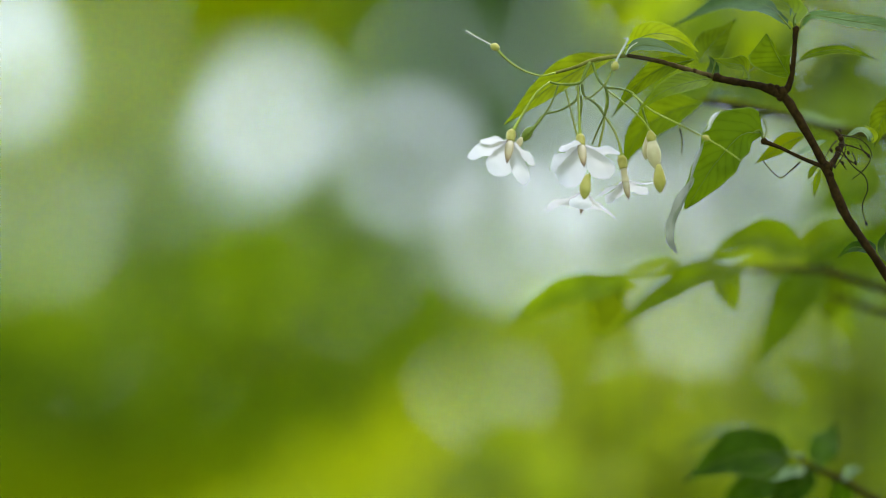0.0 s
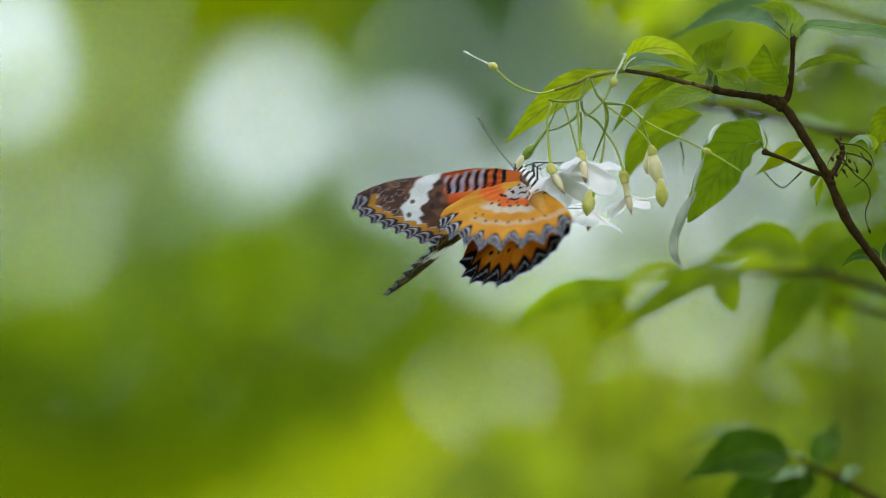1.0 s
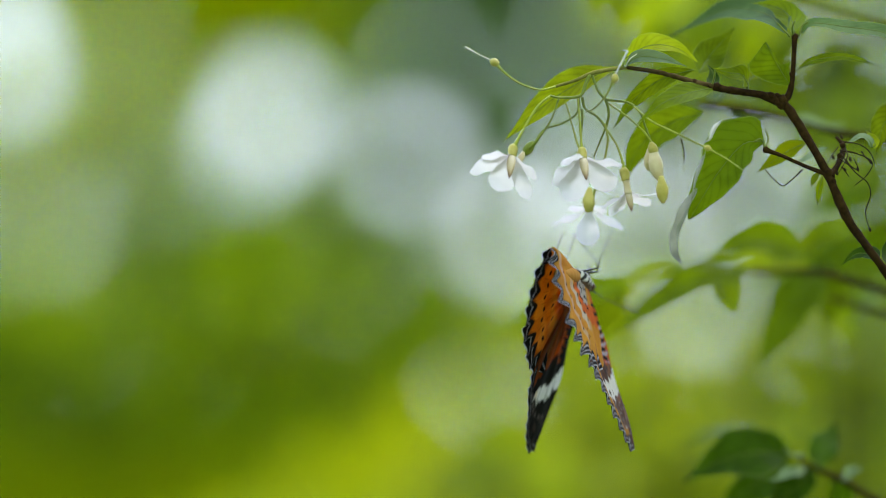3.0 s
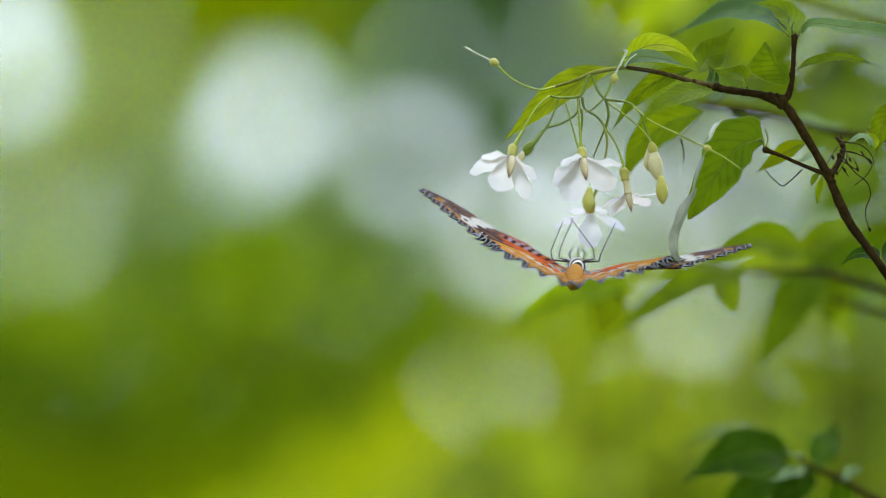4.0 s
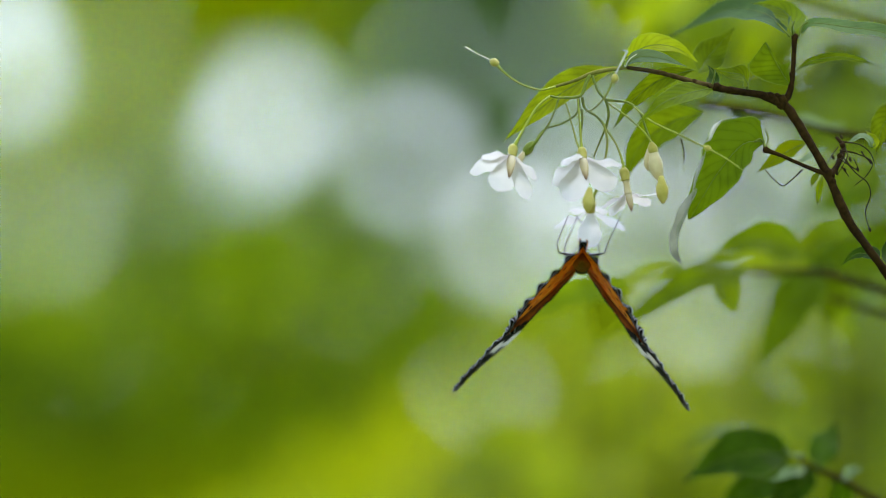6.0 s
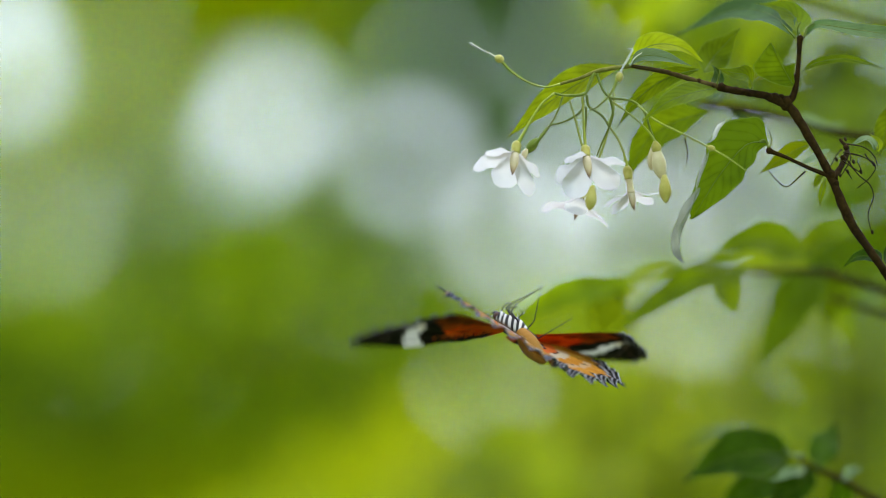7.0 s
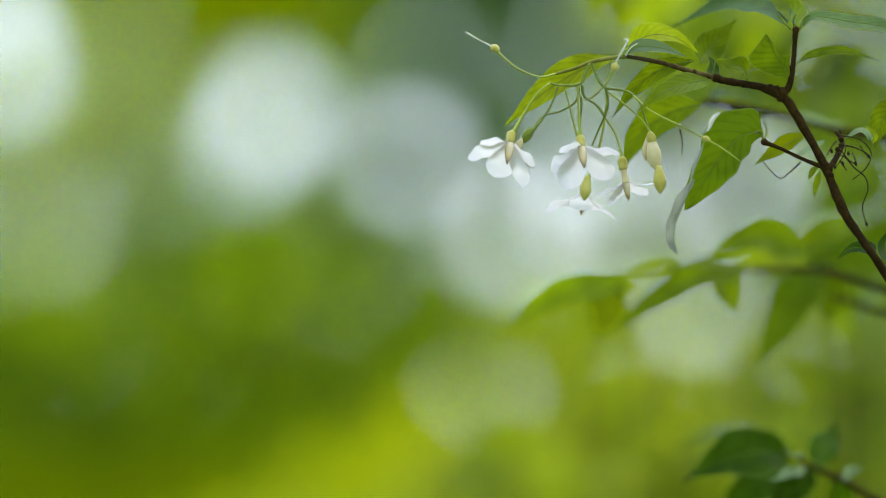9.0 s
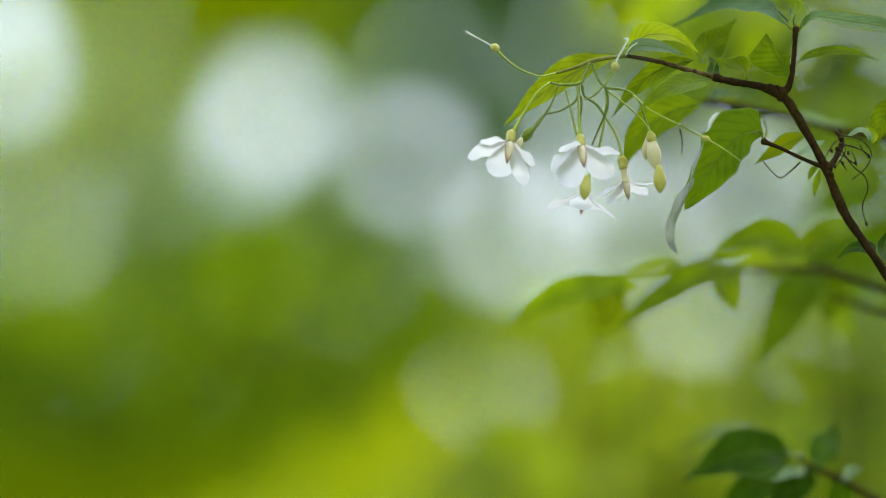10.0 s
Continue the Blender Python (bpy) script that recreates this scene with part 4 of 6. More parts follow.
def rear_shoot():
    """A second shoot of the same shrub, a little behind the plane of focus."""
    O = P(1600, 520, 0.05)
    S = new("leafy_branch")
    S.location = O
    tagged(S, "soft green leaves on a thin branch behind the flowers", "branch")
    W = lambda name, pts, *rest: twig(S, O, name, [(u, v, d + 40) for u, v, d in pts], *rest)
    W("stem", [(1660, 545, 40), (1560, 510, 45), (1500, 492, 48), (1440, 478, 50), (1330, 478, 52)], (8, 8, 7, 6, 4), BARK, 20, 8, 0.3)
    W("side_twig", [(1680, 590, 50), (1570, 555, 52), (1510, 538, 54), (1465, 524, 56)], (6, 6, 5, 4), BARK, 14, 8, 0.3)
    W("side_twig", [(1330, 478, 52), (1240, 468, 54), (1170, 470, 56), (1090, 484, 58)], (3.5, 3, 2.6, 2), STALK_DARK, 16, 6)
    W("side_twig", [(1690, 270, 40), (1560, 244, 36), (1480, 230, 34), (1385, 204, 32), (1320, 190, 32), (1240, 180, 30)], (7, 5, 8, 4, 8, 5), BARK, 20, 8, 0.4)
    L = lambda pts, half, mat, **k: leaf(S, O, [(u, v, d + 52) for u, v, d in pts], half, mat, **k)
    oval = (0.10, 0.55, 0.86, 1.0, 1.0, 0.93, 0.80, 0.62, 0.42, 0.2, 0.03)
    L([(1125, 500, 58), (1050, 506, 62), (970, 528, 66), (880, 592, 70)], 40, LEAF_MIDDLE, face=(0, -0.8, 0.6), shape=oval, wave=0.14)
    L([(1110, 480, 64), (1085, 520, 70), (1072, 560, 76), (1058, 606, 80)], 46, LEAF, face=(0.2, -0.8, 0.6), shape=oval)
    L([(1330, 474, 50), (1245, 488, 46), (1165, 528, 40), (1088, 586, 36)], 36, LEAF_MIDDLE, face=(0, -0.8, 0.6), fold=0.3, shape=oval, wave=0.1)
    L([(1215, 478, 58), (1170, 470, 62), (1120, 478, 68), (1076, 498, 72)], 28, LEAF_BACK, face=(0, -0.7, 0.7))
    L([(1425, 448, 50), (1370, 424, 48), (1310, 424, 48), (1252, 456, 50)], 42, LEAF_MIDDLE, face=(0, -0.8, 0.6), shape=oval, wave=0.12)
    L([(1430, 474, 52), (1385, 456, 56), (1330, 460, 60), (1270, 470, 64)], 34, LEAF_BACK, face=(0, -0.8, 0.6))
    L([(1452, 470, 48), (1420, 510, 44), (1385, 565, 42), (1342, 648, 40)], 42, LEAF_OLD, face=(-0.1, -0.95, 0.3), shape=oval, wave=0.1)
    L([(1490, 425, 54), (1450, 424, 58), (1410, 446, 62), (1370, 476, 64)], 34, LEAF_MIDDLE, face=(0, -0.85, 0.5))
    L([(1270, 462, 58), (1272, 490, 62), (1284, 520, 66), (1298, 556, 70)], 46, LEAF_MIDDLE, face=(0.2, -0.8, 0.6), shape=oval)
    L([(1260, 476, 60), (1235, 496, 66), (1215, 510, 72), (1180, 520, 78)], 26, LEAF_BACK)
    L([(1440, 474, 54), (1462, 500, 58), (1470, 530, 62), (1460, 575, 66)], 44, LEAF_OLD, shape=oval)
    L([(1530, 416, 66), (1490, 404, 72), (1450, 400, 78), (1395, 428, 84)], 36, LEAF_MIDDLE, face=(0, -0.8, 0.6))
    L([(1570, 500, 80), (1540, 530, 90), (1510, 560, 100), (1490, 620, 110)], 44, LEAF_OLD, shape=oval)
    L([(1290, 186, 30), (1300, 200, 32), (1330, 215, 36), (1370, 205, 38)], 14, LEAF_DARK)
    L([(1400, 205, 30), (1440, 215, 36), (1470, 225, 40), (1500, 215, 44)], 14, LEAF_PALE)
    L([(1262, 182, 20), (1266, 168, 24), (1280, 160, 30), (1300, 164, 34)], 12, LEAF_DARK)
    return S


REAR = rear_shoot()


def shrub_wood():
    """Old wood of the flowering shrub, beside the view, that carries the shoots."""
    O = Vector((0.20, 1.26, 0))
    S = new("shrub")
    S.location = O
    tagged(S, "brown upright stem of the flowering shrub", "shrub")
    bm = bmesh.new()
    tube(bm, [(0, 0, -0.04), (-0.01, 0.01, 0.5), (0.0, 0.0, 1.1), P(1740, 640, 0.03) - O, P(1760, 250, 0.03) - O, P(1790, -300, 0.05) - O], (0.011, 0.010, 0.008, 0.006, 0.004, 0.002), 40, 10, 0.25)
    part("trunk", bm, BARK, S)
    for a, b in (((1640, 600, 6), (1738, 700, 30)), ((1660, 545, 80), (1742, 610, 30)), ((1680, 590, 90), (1740, 640, 32)), ((1690, 270, 80), (1757, 330, 40)), ((1640, 930, 66), (1715, 1010, 40)), ((1700, 130, 220), (1766, 170, 36))):
        bm = bmesh.new()
        p, q = (P(u, v, d * MM) - O for u, v, d in (a, b))
        tube(bm, [p, p.lerp(q, 0.5) + Vector((0, 0, -0.002)), q], (0.0011, 0.0013, 0.0018), 8, 8, 0.2)
        part("limb", bm, BARK, S)


shrub_wood()


def upper_shoot():
    """Leaves further back over the flowers, well out of focus."""
    O = P(1620, 60, 0.25)
    S = new("leafy_branch")
    S.location = O
    tagged(S, "olive green leaves on a shaded branch further back", "branch")
    twig(S, O, "stem", [(1700, 130, 220), (1560, 60, 240), (1440, 20, 250), (1330, -10, 260), (1180, -40, 280), (1060, -60, 300)], (8, 7, 6, 5, 4, 3), BARK, 24, 8, 0.3)
    rng = random.Random(17)
    for k, (u, v, du, dv, d, mat) in enumerate(((1230, -20, -90, 70, 260, LEAF_BACK), (1150, -40, -60, 90, 280, LEAF_BACK), (1300, -10, -60, 110, 240, LEAF), (1380, 0, -50, 110, 230, LEAF_BACK), (1340, 20, -80, 100, 260, LEAF), (1400, 30, -30, 120, 240, LEAF),
                                                (1200, 20, 60, 90, 300, LEAF), (1290, 60, 80, 80, 300, LEAF_OLD), (1090, -60, -40, 90, 300, LEAF_BACK), (1460, 150, -40, 110, 320, LEAF), (1350, 100, 60, 90, 330, LEAF),
                                                (1250, 110, -70, 80, 330, LEAF), (1560, 160, -70, 90, 330, LEAF), (1320, 190, 90, 50, 360, LEAF), (1440, 230, 90, 40, 360, LEAF_OLD), (1540, 290, -90, 60, 360, LEAF), (1290, 120, 70, 60, 300, LEAF_OLD), (1360, 40, -40, 80, 300, LEAF_OLD), (1500, 190, 60, 60, 320, LEAF_OLD), (1430, 150, 110, -10, 300, LEAF), (1570, 150, -120, 20, 310, LEAF), (1420, 190, 120, 10, 290, LEAF), (1580, 205, -120, -10, 300, LEAF), (1440, 120, 60, -30, 310, LEAF_OLD))):
        leaf(S, O, [(u, v, d), (u + du * 0.45, v + dv * 0.35, d - 10), (u + du, v + dv * 0.75, d - 14), (u + du * 1.3, v + dv * 1.3, d - 8)], rng.uniform(42, 58), mat, face=(rng.uniform(-0.3, 0.3), -0.8, 0.5), seed=k)


upper_shoot()


def low_shoot():
    O = P(1600, 900, 0.05)
    S = new("leafy_twig")
    S.location = O
    tagged(S, "leaves on a low twig, shade put into their dark green", "twig")
    twig(S, O, "stem", [(1640, 930, 66), (1540, 878, 68), (1490, 850, 69), (1440, 828, 70), (1395, 803, 71)], (7, 6, 6, 5, 4), BARK, 16, 8, 0.4)
    L = lambda pts, half, mat, **k: leaf(S, O, [(u, v, d + 16) for u, v, d in pts], half, mat, wave=0.12, **k)
    # the shade on this twig lies in the dark leaf colour
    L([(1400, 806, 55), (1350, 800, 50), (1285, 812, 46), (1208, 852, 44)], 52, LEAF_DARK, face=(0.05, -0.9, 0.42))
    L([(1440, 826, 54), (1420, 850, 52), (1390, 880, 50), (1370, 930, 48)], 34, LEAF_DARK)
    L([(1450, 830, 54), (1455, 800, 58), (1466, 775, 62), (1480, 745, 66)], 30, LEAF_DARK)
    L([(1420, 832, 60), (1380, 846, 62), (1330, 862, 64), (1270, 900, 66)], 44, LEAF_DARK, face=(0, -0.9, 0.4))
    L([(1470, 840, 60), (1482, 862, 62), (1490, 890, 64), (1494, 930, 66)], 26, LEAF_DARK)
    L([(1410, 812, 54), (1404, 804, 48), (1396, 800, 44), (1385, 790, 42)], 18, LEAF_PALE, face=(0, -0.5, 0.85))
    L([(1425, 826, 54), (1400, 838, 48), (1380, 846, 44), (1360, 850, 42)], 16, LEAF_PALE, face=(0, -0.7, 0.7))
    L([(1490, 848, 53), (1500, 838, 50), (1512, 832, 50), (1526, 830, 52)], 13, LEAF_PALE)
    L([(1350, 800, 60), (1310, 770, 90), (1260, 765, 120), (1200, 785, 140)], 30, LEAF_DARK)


low_shoot()


# ---- the butterfly ----


def smooth(a, b, x):
    t = np.clip((x - a) / (b - a), 0, 1)
    return t * t * (3 - 2 * t)


def outline(points, n):
    """Dense closed edge of a wing in mm, with the share of the way along it."""
    return np.array([[p.x, p.y] for p in spline([(x, y, 0) for x, y in points], n)])


FORE_EDGE = [(-0.4, 2.4), (4.2, 4.8), (10.0, 6.6), (15.6, 7.3), (21.2, 7.9), (27.3, 8.2), (33.4, 8.0), (38.7, 7.0), (41.5, 5.8), (42.6, 3.0),
             (41.4, 0.3), (39.0, -2.3), (36.0, -4.8), (32.1, -7.6), (28.8, -10.4), (25.0, -12.8), (22.8, -13.3), (16.5, -10.0), (9.0, -5.2), (2.6, -1.6), (-0.4, 0.6)]
HIND_EDGE = [(-0.4, 0.6), (5.0, 2.4), (12.5, 2.2), (19.0, 0.2), (23.2, -4.2), (24.6, -10.4), (23.4, -15.0), (21.2, -19.6), (18.0, -25.0), (13.0, -27.2),
             (9.0, -29.6), (4.6, -30.0), (-0.6, -28.8), (-3.4, -26.4), (-4.0, -22.0), (-3.8, -16.0), (-2.8, -10.0), (-1.8, -4.5), (-0.8, -0.6)]


def wing_grid(points, first, last, teeth, amp, na=230, nr=84):
    """Rays from the hinge to the toothed edge. Gives x, y, ray share, distance to the edge, tooth phase and whether the ray ends on the outer edge."""
    e = outline(points, na)
    k = len(points) - 1
    s = np.arange(na + 1) / na
    # arc share of the first and last points of the outer edge
    d = np.hypot(*np.diff(e, axis=0).T)
    acc = np.concatenate([[0], np.cumsum(d)])
    near = lambda p: acc[np.argmin(np.hypot(e[:, 0] - p[0], e[:, 1] - p[1]))]
    a0, a1 = near(points[first]), near(points[last])
    ph = (acc - a0) / (a1 - a0) * teeth
    outer = (ph >= 0) & (ph <= teeth)
    f = np.abs((ph % 1) - 0.5) * 2
    tooth = np.where(outer, amp * (f ** 2.2 - 0.35) * np.sin(np.pi * np.clip(ph / teeth, 0.001, 0.999)) ** 0.4, 0)
    ln = np.hypot(e[:, 0], e[:, 1])
    e = e * (1 + tooth / np.maximum(ln, 1))[:, None]
    r = (np.linspace(0, 1, nr + 1)) ** 0.8
    x = e[:, 0][:, None] * r
    y = e[:, 1][:, None] * r
    dist = (1 - r)[None, :] * np.hypot(e[:, 0], e[:, 1])[:, None]
    rr = np.broadcast_to(r, x.shape)
    return x, y, rr, dist, np.broadcast_to(ph[:, None], x.shape), np.broadcast_to(outer[:, None], x.shape), np.broadcast_to(s[:, None], x.shape)


def put(col, new_col, mask):
    m = np.clip(mask, 0, 1)[..., None]
    return col * (1 - m) + np.array(new_col) * m


def wobble(x, y, f, seed=0.0):
    return np.sin(x * f + 1.3 * np.sin(y * f * 0.7 + seed)) * np.cos(y * f * 1.1 + 0.9 * np.sin(x * f * 0.6 + seed * 2))


BLACK = (0.012, 0.010, 0.010)
# lilac of the underside, lowered to hold the shade under the wings
LILAC = (0.30, 0.27, 0.27)


def chevrons(col, dist, ph, outer, depth, thick, tone, edge, arcs=False):
    """Pale zigzag line, or double arcs, and a pale rim along the toothed edge."""
    tri = np.abs((ph % 1) - 0.5) * 2
    rise = np.sqrt(np.clip(1 - tri * tri, 0, 1)) if arcs else 1 - tri
    line = 0.9 + depth * rise
    col = put(col, tone, np.where(outer, 1 - smooth(thick * 0.5, thick, np.abs(dist - line)), 0))
    if arcs:
        line = 0.3 + 0.5 * depth * rise
        col = put(col, tone, np.where(outer, 1 - smooth(thick * 0.3, thick * 0.7, np.abs(dist - line)), 0) * 0.8)
    return put(col, edge, np.where(outer, 1 - smooth(0.12, 0.42, dist), 0) * smooth(0.25, 0.5, 1 - tri))


def band(x, y, line, half):
    """Distance mask round a broken line."""
    best = np.full(x.shape, 99.0)
    for (ax, ay), (bx, by) in zip(line, line[1:]):
        t = np.clip(((x - ax) * (bx - ax) + (y - ay) * (by - ay)) / ((bx - ax) ** 2 + (by - ay) ** 2), 0, 1)
        best = np.minimum(best, np.hypot(x - ax - t * (bx - ax), y - ay - t * (by - ay)))
    return 1 - smooth(half - 0.35, half + 0.35, best)


WHITE_BAND = [(22.4, 7.6), (25.6, 3.4), (27.6, -1.6), (28.2, -5.0)]


def fore_upper(x, y, r, dist, ph, outer, s):
    col = np.zeros((*x.shape, 3)) + np.array((0.44, 0.085, 0.006))
    col = put(col, (0.56, 0.13, 0.010), smooth(-0.3, 0.6, wobble(x, y, 0.45)) * 0.8)
    col = put(col, (0.17, 0.032, 0.005), smooth(-1.0, -4.5, y + 0.16 * x) * 0.8)
    col = put(col, (0.08, 0.022, 0.008), smooth(0.0, 0.7, wobble(x, y, 0.7, 4)) * smooth(9, 13, x) * 0.55)
    edge_x = 18.0 + 0.10 * y * y * (y < 0) + 1.4 * wobble(x, y, 0.9, 1)
    col = put(col, BLACK, smooth(edge_x - 0.5, edge_x + 1.2, x))
    # dark costa with comb teeth running in
    costal = y - (0.24 * x + 0.8)
    comb = 1.6 * (np.sin(x * 2.6) > 0) * smooth(2, 6, x)
    col = put(col, BLACK, smooth(-0.2 - comb, 0.5 - comb, costal + 0.05 * x * (x > 8)) * smooth(1.5, 4, x))
    col = put(col, (0.62, 0.10, 0.008), smooth(0.6, 1.0, np.sin(x * 2.6 + 0.5)) * smooth(-3.4, -2.0, costal) * smooth(16, 13, x) * (costal < 0.6) * 0.8)
    col = put(col, BLACK, np.where(outer, 1 - smooth(3.2, 4.6, dist), 0))
    col = put(col, (0.74, 0.73, 0.70), band(x, y, WHITE_BAND, 1.9 + 1.0 * wobble(x, y, 1.2)) * (1 - 0.55 * (np.sin(np.arctan2(y, x) * 40) > 0.93)))
    col = put(col, (0.045, 0.030, 0.026), smooth(0.25, 0.7, wobble(x, y, 1.1, 3)) * smooth(30, 33, x) * 0.8)
    col = put(col, (0.16, 0.13, 0.12), band(x, y, [(33.0, 5.0), (33.4, 0), (31.0, -5.2), (27.0, -9.4)], 0.5) * smooth(0.1, 0.6, np.sin(ph * 6.28)) * 0.7)
    return chevrons(col, dist, ph, outer, 1.3, 0.32, (0.17, 0.16, 0.165), (0.55, 0.55, 0.55))


def fore_under(x, y, r, dist, ph, outer, s):
    col = np.zeros((*x.shape, 3)) + np.array((0.52, 0.085, 0.014))
    col = put(col, (0.58, 0.15, 0.020), smooth(-0.2, 0.6, wobble(x, y, 0.5, 2)) * 0.6)
    # cell: slanting wavy black bars, lilac grey between the outer ones
    cell = smooth(0.0, 0.5, y - (0.10 * x - 1.2)) * smooth(6.6, 6.0, y - 0.02 * x) * smooth(3.0, 3.8, x) * smooth(19.8, 19.0, x)
    bars = np.sin(x * 2.7 + 0.75 * y + 0.7 * np.sin(y * 1.1))
    col = put(col, (0.34, 0.31, 0.33), cell * smooth(9.5, 11.0, x + 0.3 * y) * smooth(-0.1, -0.5, bars))
    col = put(col, BLACK, cell * smooth(0.0, 0.3, bars) * smooth(6.4, 5.6, y + 0.04 * np.abs(x - 11)))
    for cx, cy in ((4.6, 4.2), (6.6, 4.9), (8.8, 5.6)):
        col = put(col, BLACK, 1 - smooth(0.25, 0.5, np.hypot(x - cx, y - cy)))
    col = put(col, (0.40, 0.060, 0.010), smooth(5.9, 6.5, y - 0.03 * x) * smooth(21, 19, x))
    # dark brown outer half and the patch behind the cell
    dk = smooth(18.4, 20.2, x + 1.0 * wobble(x, y, 1.0, 1) - 0.20 * np.minimum(y, 0))
    col = put(col, (0.085, 0.040, 0.024), dk)
    col = put(col, (0.19, 0.085, 0.040), dk * smooth(0.0, 0.6, wobble(x, y, 0.8, 5)) * 0.8)
    col = put(col, (0.27, 0.22, 0.20), dk * (1 - smooth(0.06, 0.2, np.abs(wobble(x, y, 1.3, 2) - 0.25))) * smooth(28.5, 30, x + 0.2 * y) * 0.8)
    col = put(col, (0.10, 0.045, 0.022), smooth(-3.2, -4.6, y + 0.10 * x - 0.6) * smooth(13, 16, x) * smooth(26, 23, x))
    col = put(col, (0.50, 0.22, 0.022), smooth(-4.6, -5.6, y + 0.12 * x - 0.6) * smooth(15, 12, x))
    col = put(col, (0.60, 0.57, 0.50), band(x, y, WHITE_BAND, 2.5 + 0.7 * wobble(x, y, 1.1)))
    for cx, cy, rad in ((20.6, 5.0, 0.8), (21.2, 1.4, 0.7), (22.8, -2.0, 0.6), (27.6, 0.6, 0.5), (28.6, -3.4, 0.5)):
        col = put(col, (0.045, 0.028, 0.020), (1 - smooth(rad, rad + 0.5, np.hypot((x - cx) * 1.2, y - cy))) * 0.9)
    # ochre band inside the arcs of the rim
    col = put(col, (0.42, 0.19, 0.022), np.where(outer, 1 - smooth(0.6, 1.1, np.abs(dist - 4.9)), 0))
    col = put(col, (0.44, 0.38, 0.30), np.where(outer, (1 - smooth(0.15, 0.4, np.abs(dist - 5.9))) * smooth(0.2, 0.7, np.sin(ph * 6.28)), 0))
    rim = np.where(outer, 1 - smooth(3.7, 4.2, dist), 0)
    col = put(col, (0.050, 0.034, 0.028), rim)
    return chevrons(col, dist, ph, outer, 2.0, 0.55, LILAC, (0.55, 0.55, 0.53), True)


def hind_ring(x, y):
    return np.hypot(x + 1.0, (y + 0.5) * 0.97), np.arctan2(-(y + 0.5), x + 1.0)


def spots(col, x, y, radius, angles, size, tone, halo=None):
    for a in angles:
        cx, cy = radius * math.cos(a) - 1.0, -radius * math.sin(a) - 0.5
        q = np.hypot(x - cx, y - cy)
        if halo:
            col = put(col, halo, 1 - smooth(size + 0.3, size + 0.9, q))
        col = put(col, tone, 1 - smooth(size - 0.18, size + 0.18, q))
    return col


HIND_ANGLES = [0.52 + 0.155 * k for k in range(7)]


def hind_under(x, y, r, dist, ph, outer, s):
    rad, ang = hind_ring(x, y)
    # cream dimmed likewise, with the underside's shade in it
    cream = (0.55, 0.46, 0.31)
    col = np.zeros((*x.shape, 3)) + np.array((0.52, 0.225, 0.018))
    col = put(col, (0.60, 0.30, 0.030), smooth(-0.3, 0.5, wobble(x, y, 0.4)) * 0.6)
    # cream crescent, orange-red patch inside it, pale base with black strokes
    col = put(col, cream, smooth(11.6, 12.6, rad + 0.6 * wobble(x, y, 0.8)) * smooth(15.6, 14.6, rad + 0.3 * wobble(x, y, 1.1)) * smooth(0.25, 0.45, ang) * smooth(1.45, 1.2, ang))
    col = put(col, (0.62, 0.13, 0.018), smooth(6.0, 7.2, rad) * smooth(12.3, 11.4, rad + 1.2 * wobble(x, y, 0.9)) * smooth(1.5, 1.2, ang))
    base = smooth(9.2, 8.0, rad + 1.6 * smooth(0.7, 0.2, ang))
    col = put(col, (0.46, 0.40, 0.32), base * smooth(0.2, 0.32, ang))
    squig = np.sin(rad * 2.4 + 1.1 * np.sin(ang * 6.0) + 0.4 * np.sin(ang * 15))
    col = put(col, BLACK, smooth(0.30, 0.6, squig) * smooth(10.2, 9.0, rad) * smooth(0.18, 0.3, ang) * smooth(-0.8, -0.2, np.sin(ang * 14 + rad)))
    col = spots(col, x, y, 12.2, [0.42, 0.62, 0.86, 1.04, 1.22], 0.46, BLACK)
    col = spots(col, x, y, 10.6, [0.5, 0.74, 0.98], 0.36, BLACK)
    # row of small black dots on a faint cream line
    col = put(col, cream, smooth(18.6, 19.2, rad + 0.3 * wobble(x, y, 1.2)) * smooth(21.2, 20.4, rad) * smooth(0.40, 0.55, ang) * 0.55)
    col = spots(col, x, y, 19.6, HIND_ANGLES, 0.42, BLACK)
    col = spots(col, x, y, 17.6, [0.42, 0.56], 0.3, BLACK)
    rim = np.where(outer, 1 - smooth(4.3, 4.8, dist + 0.9 * np.cos(ph * 6.28)), 0)
    col = put(col, (0.018, 0.014, 0.013), rim)
    return chevrons(col, dist, ph, outer, 2.7, 0.50, (0.42, 0.39, 0.39), (0.60, 0.60, 0.58), True)


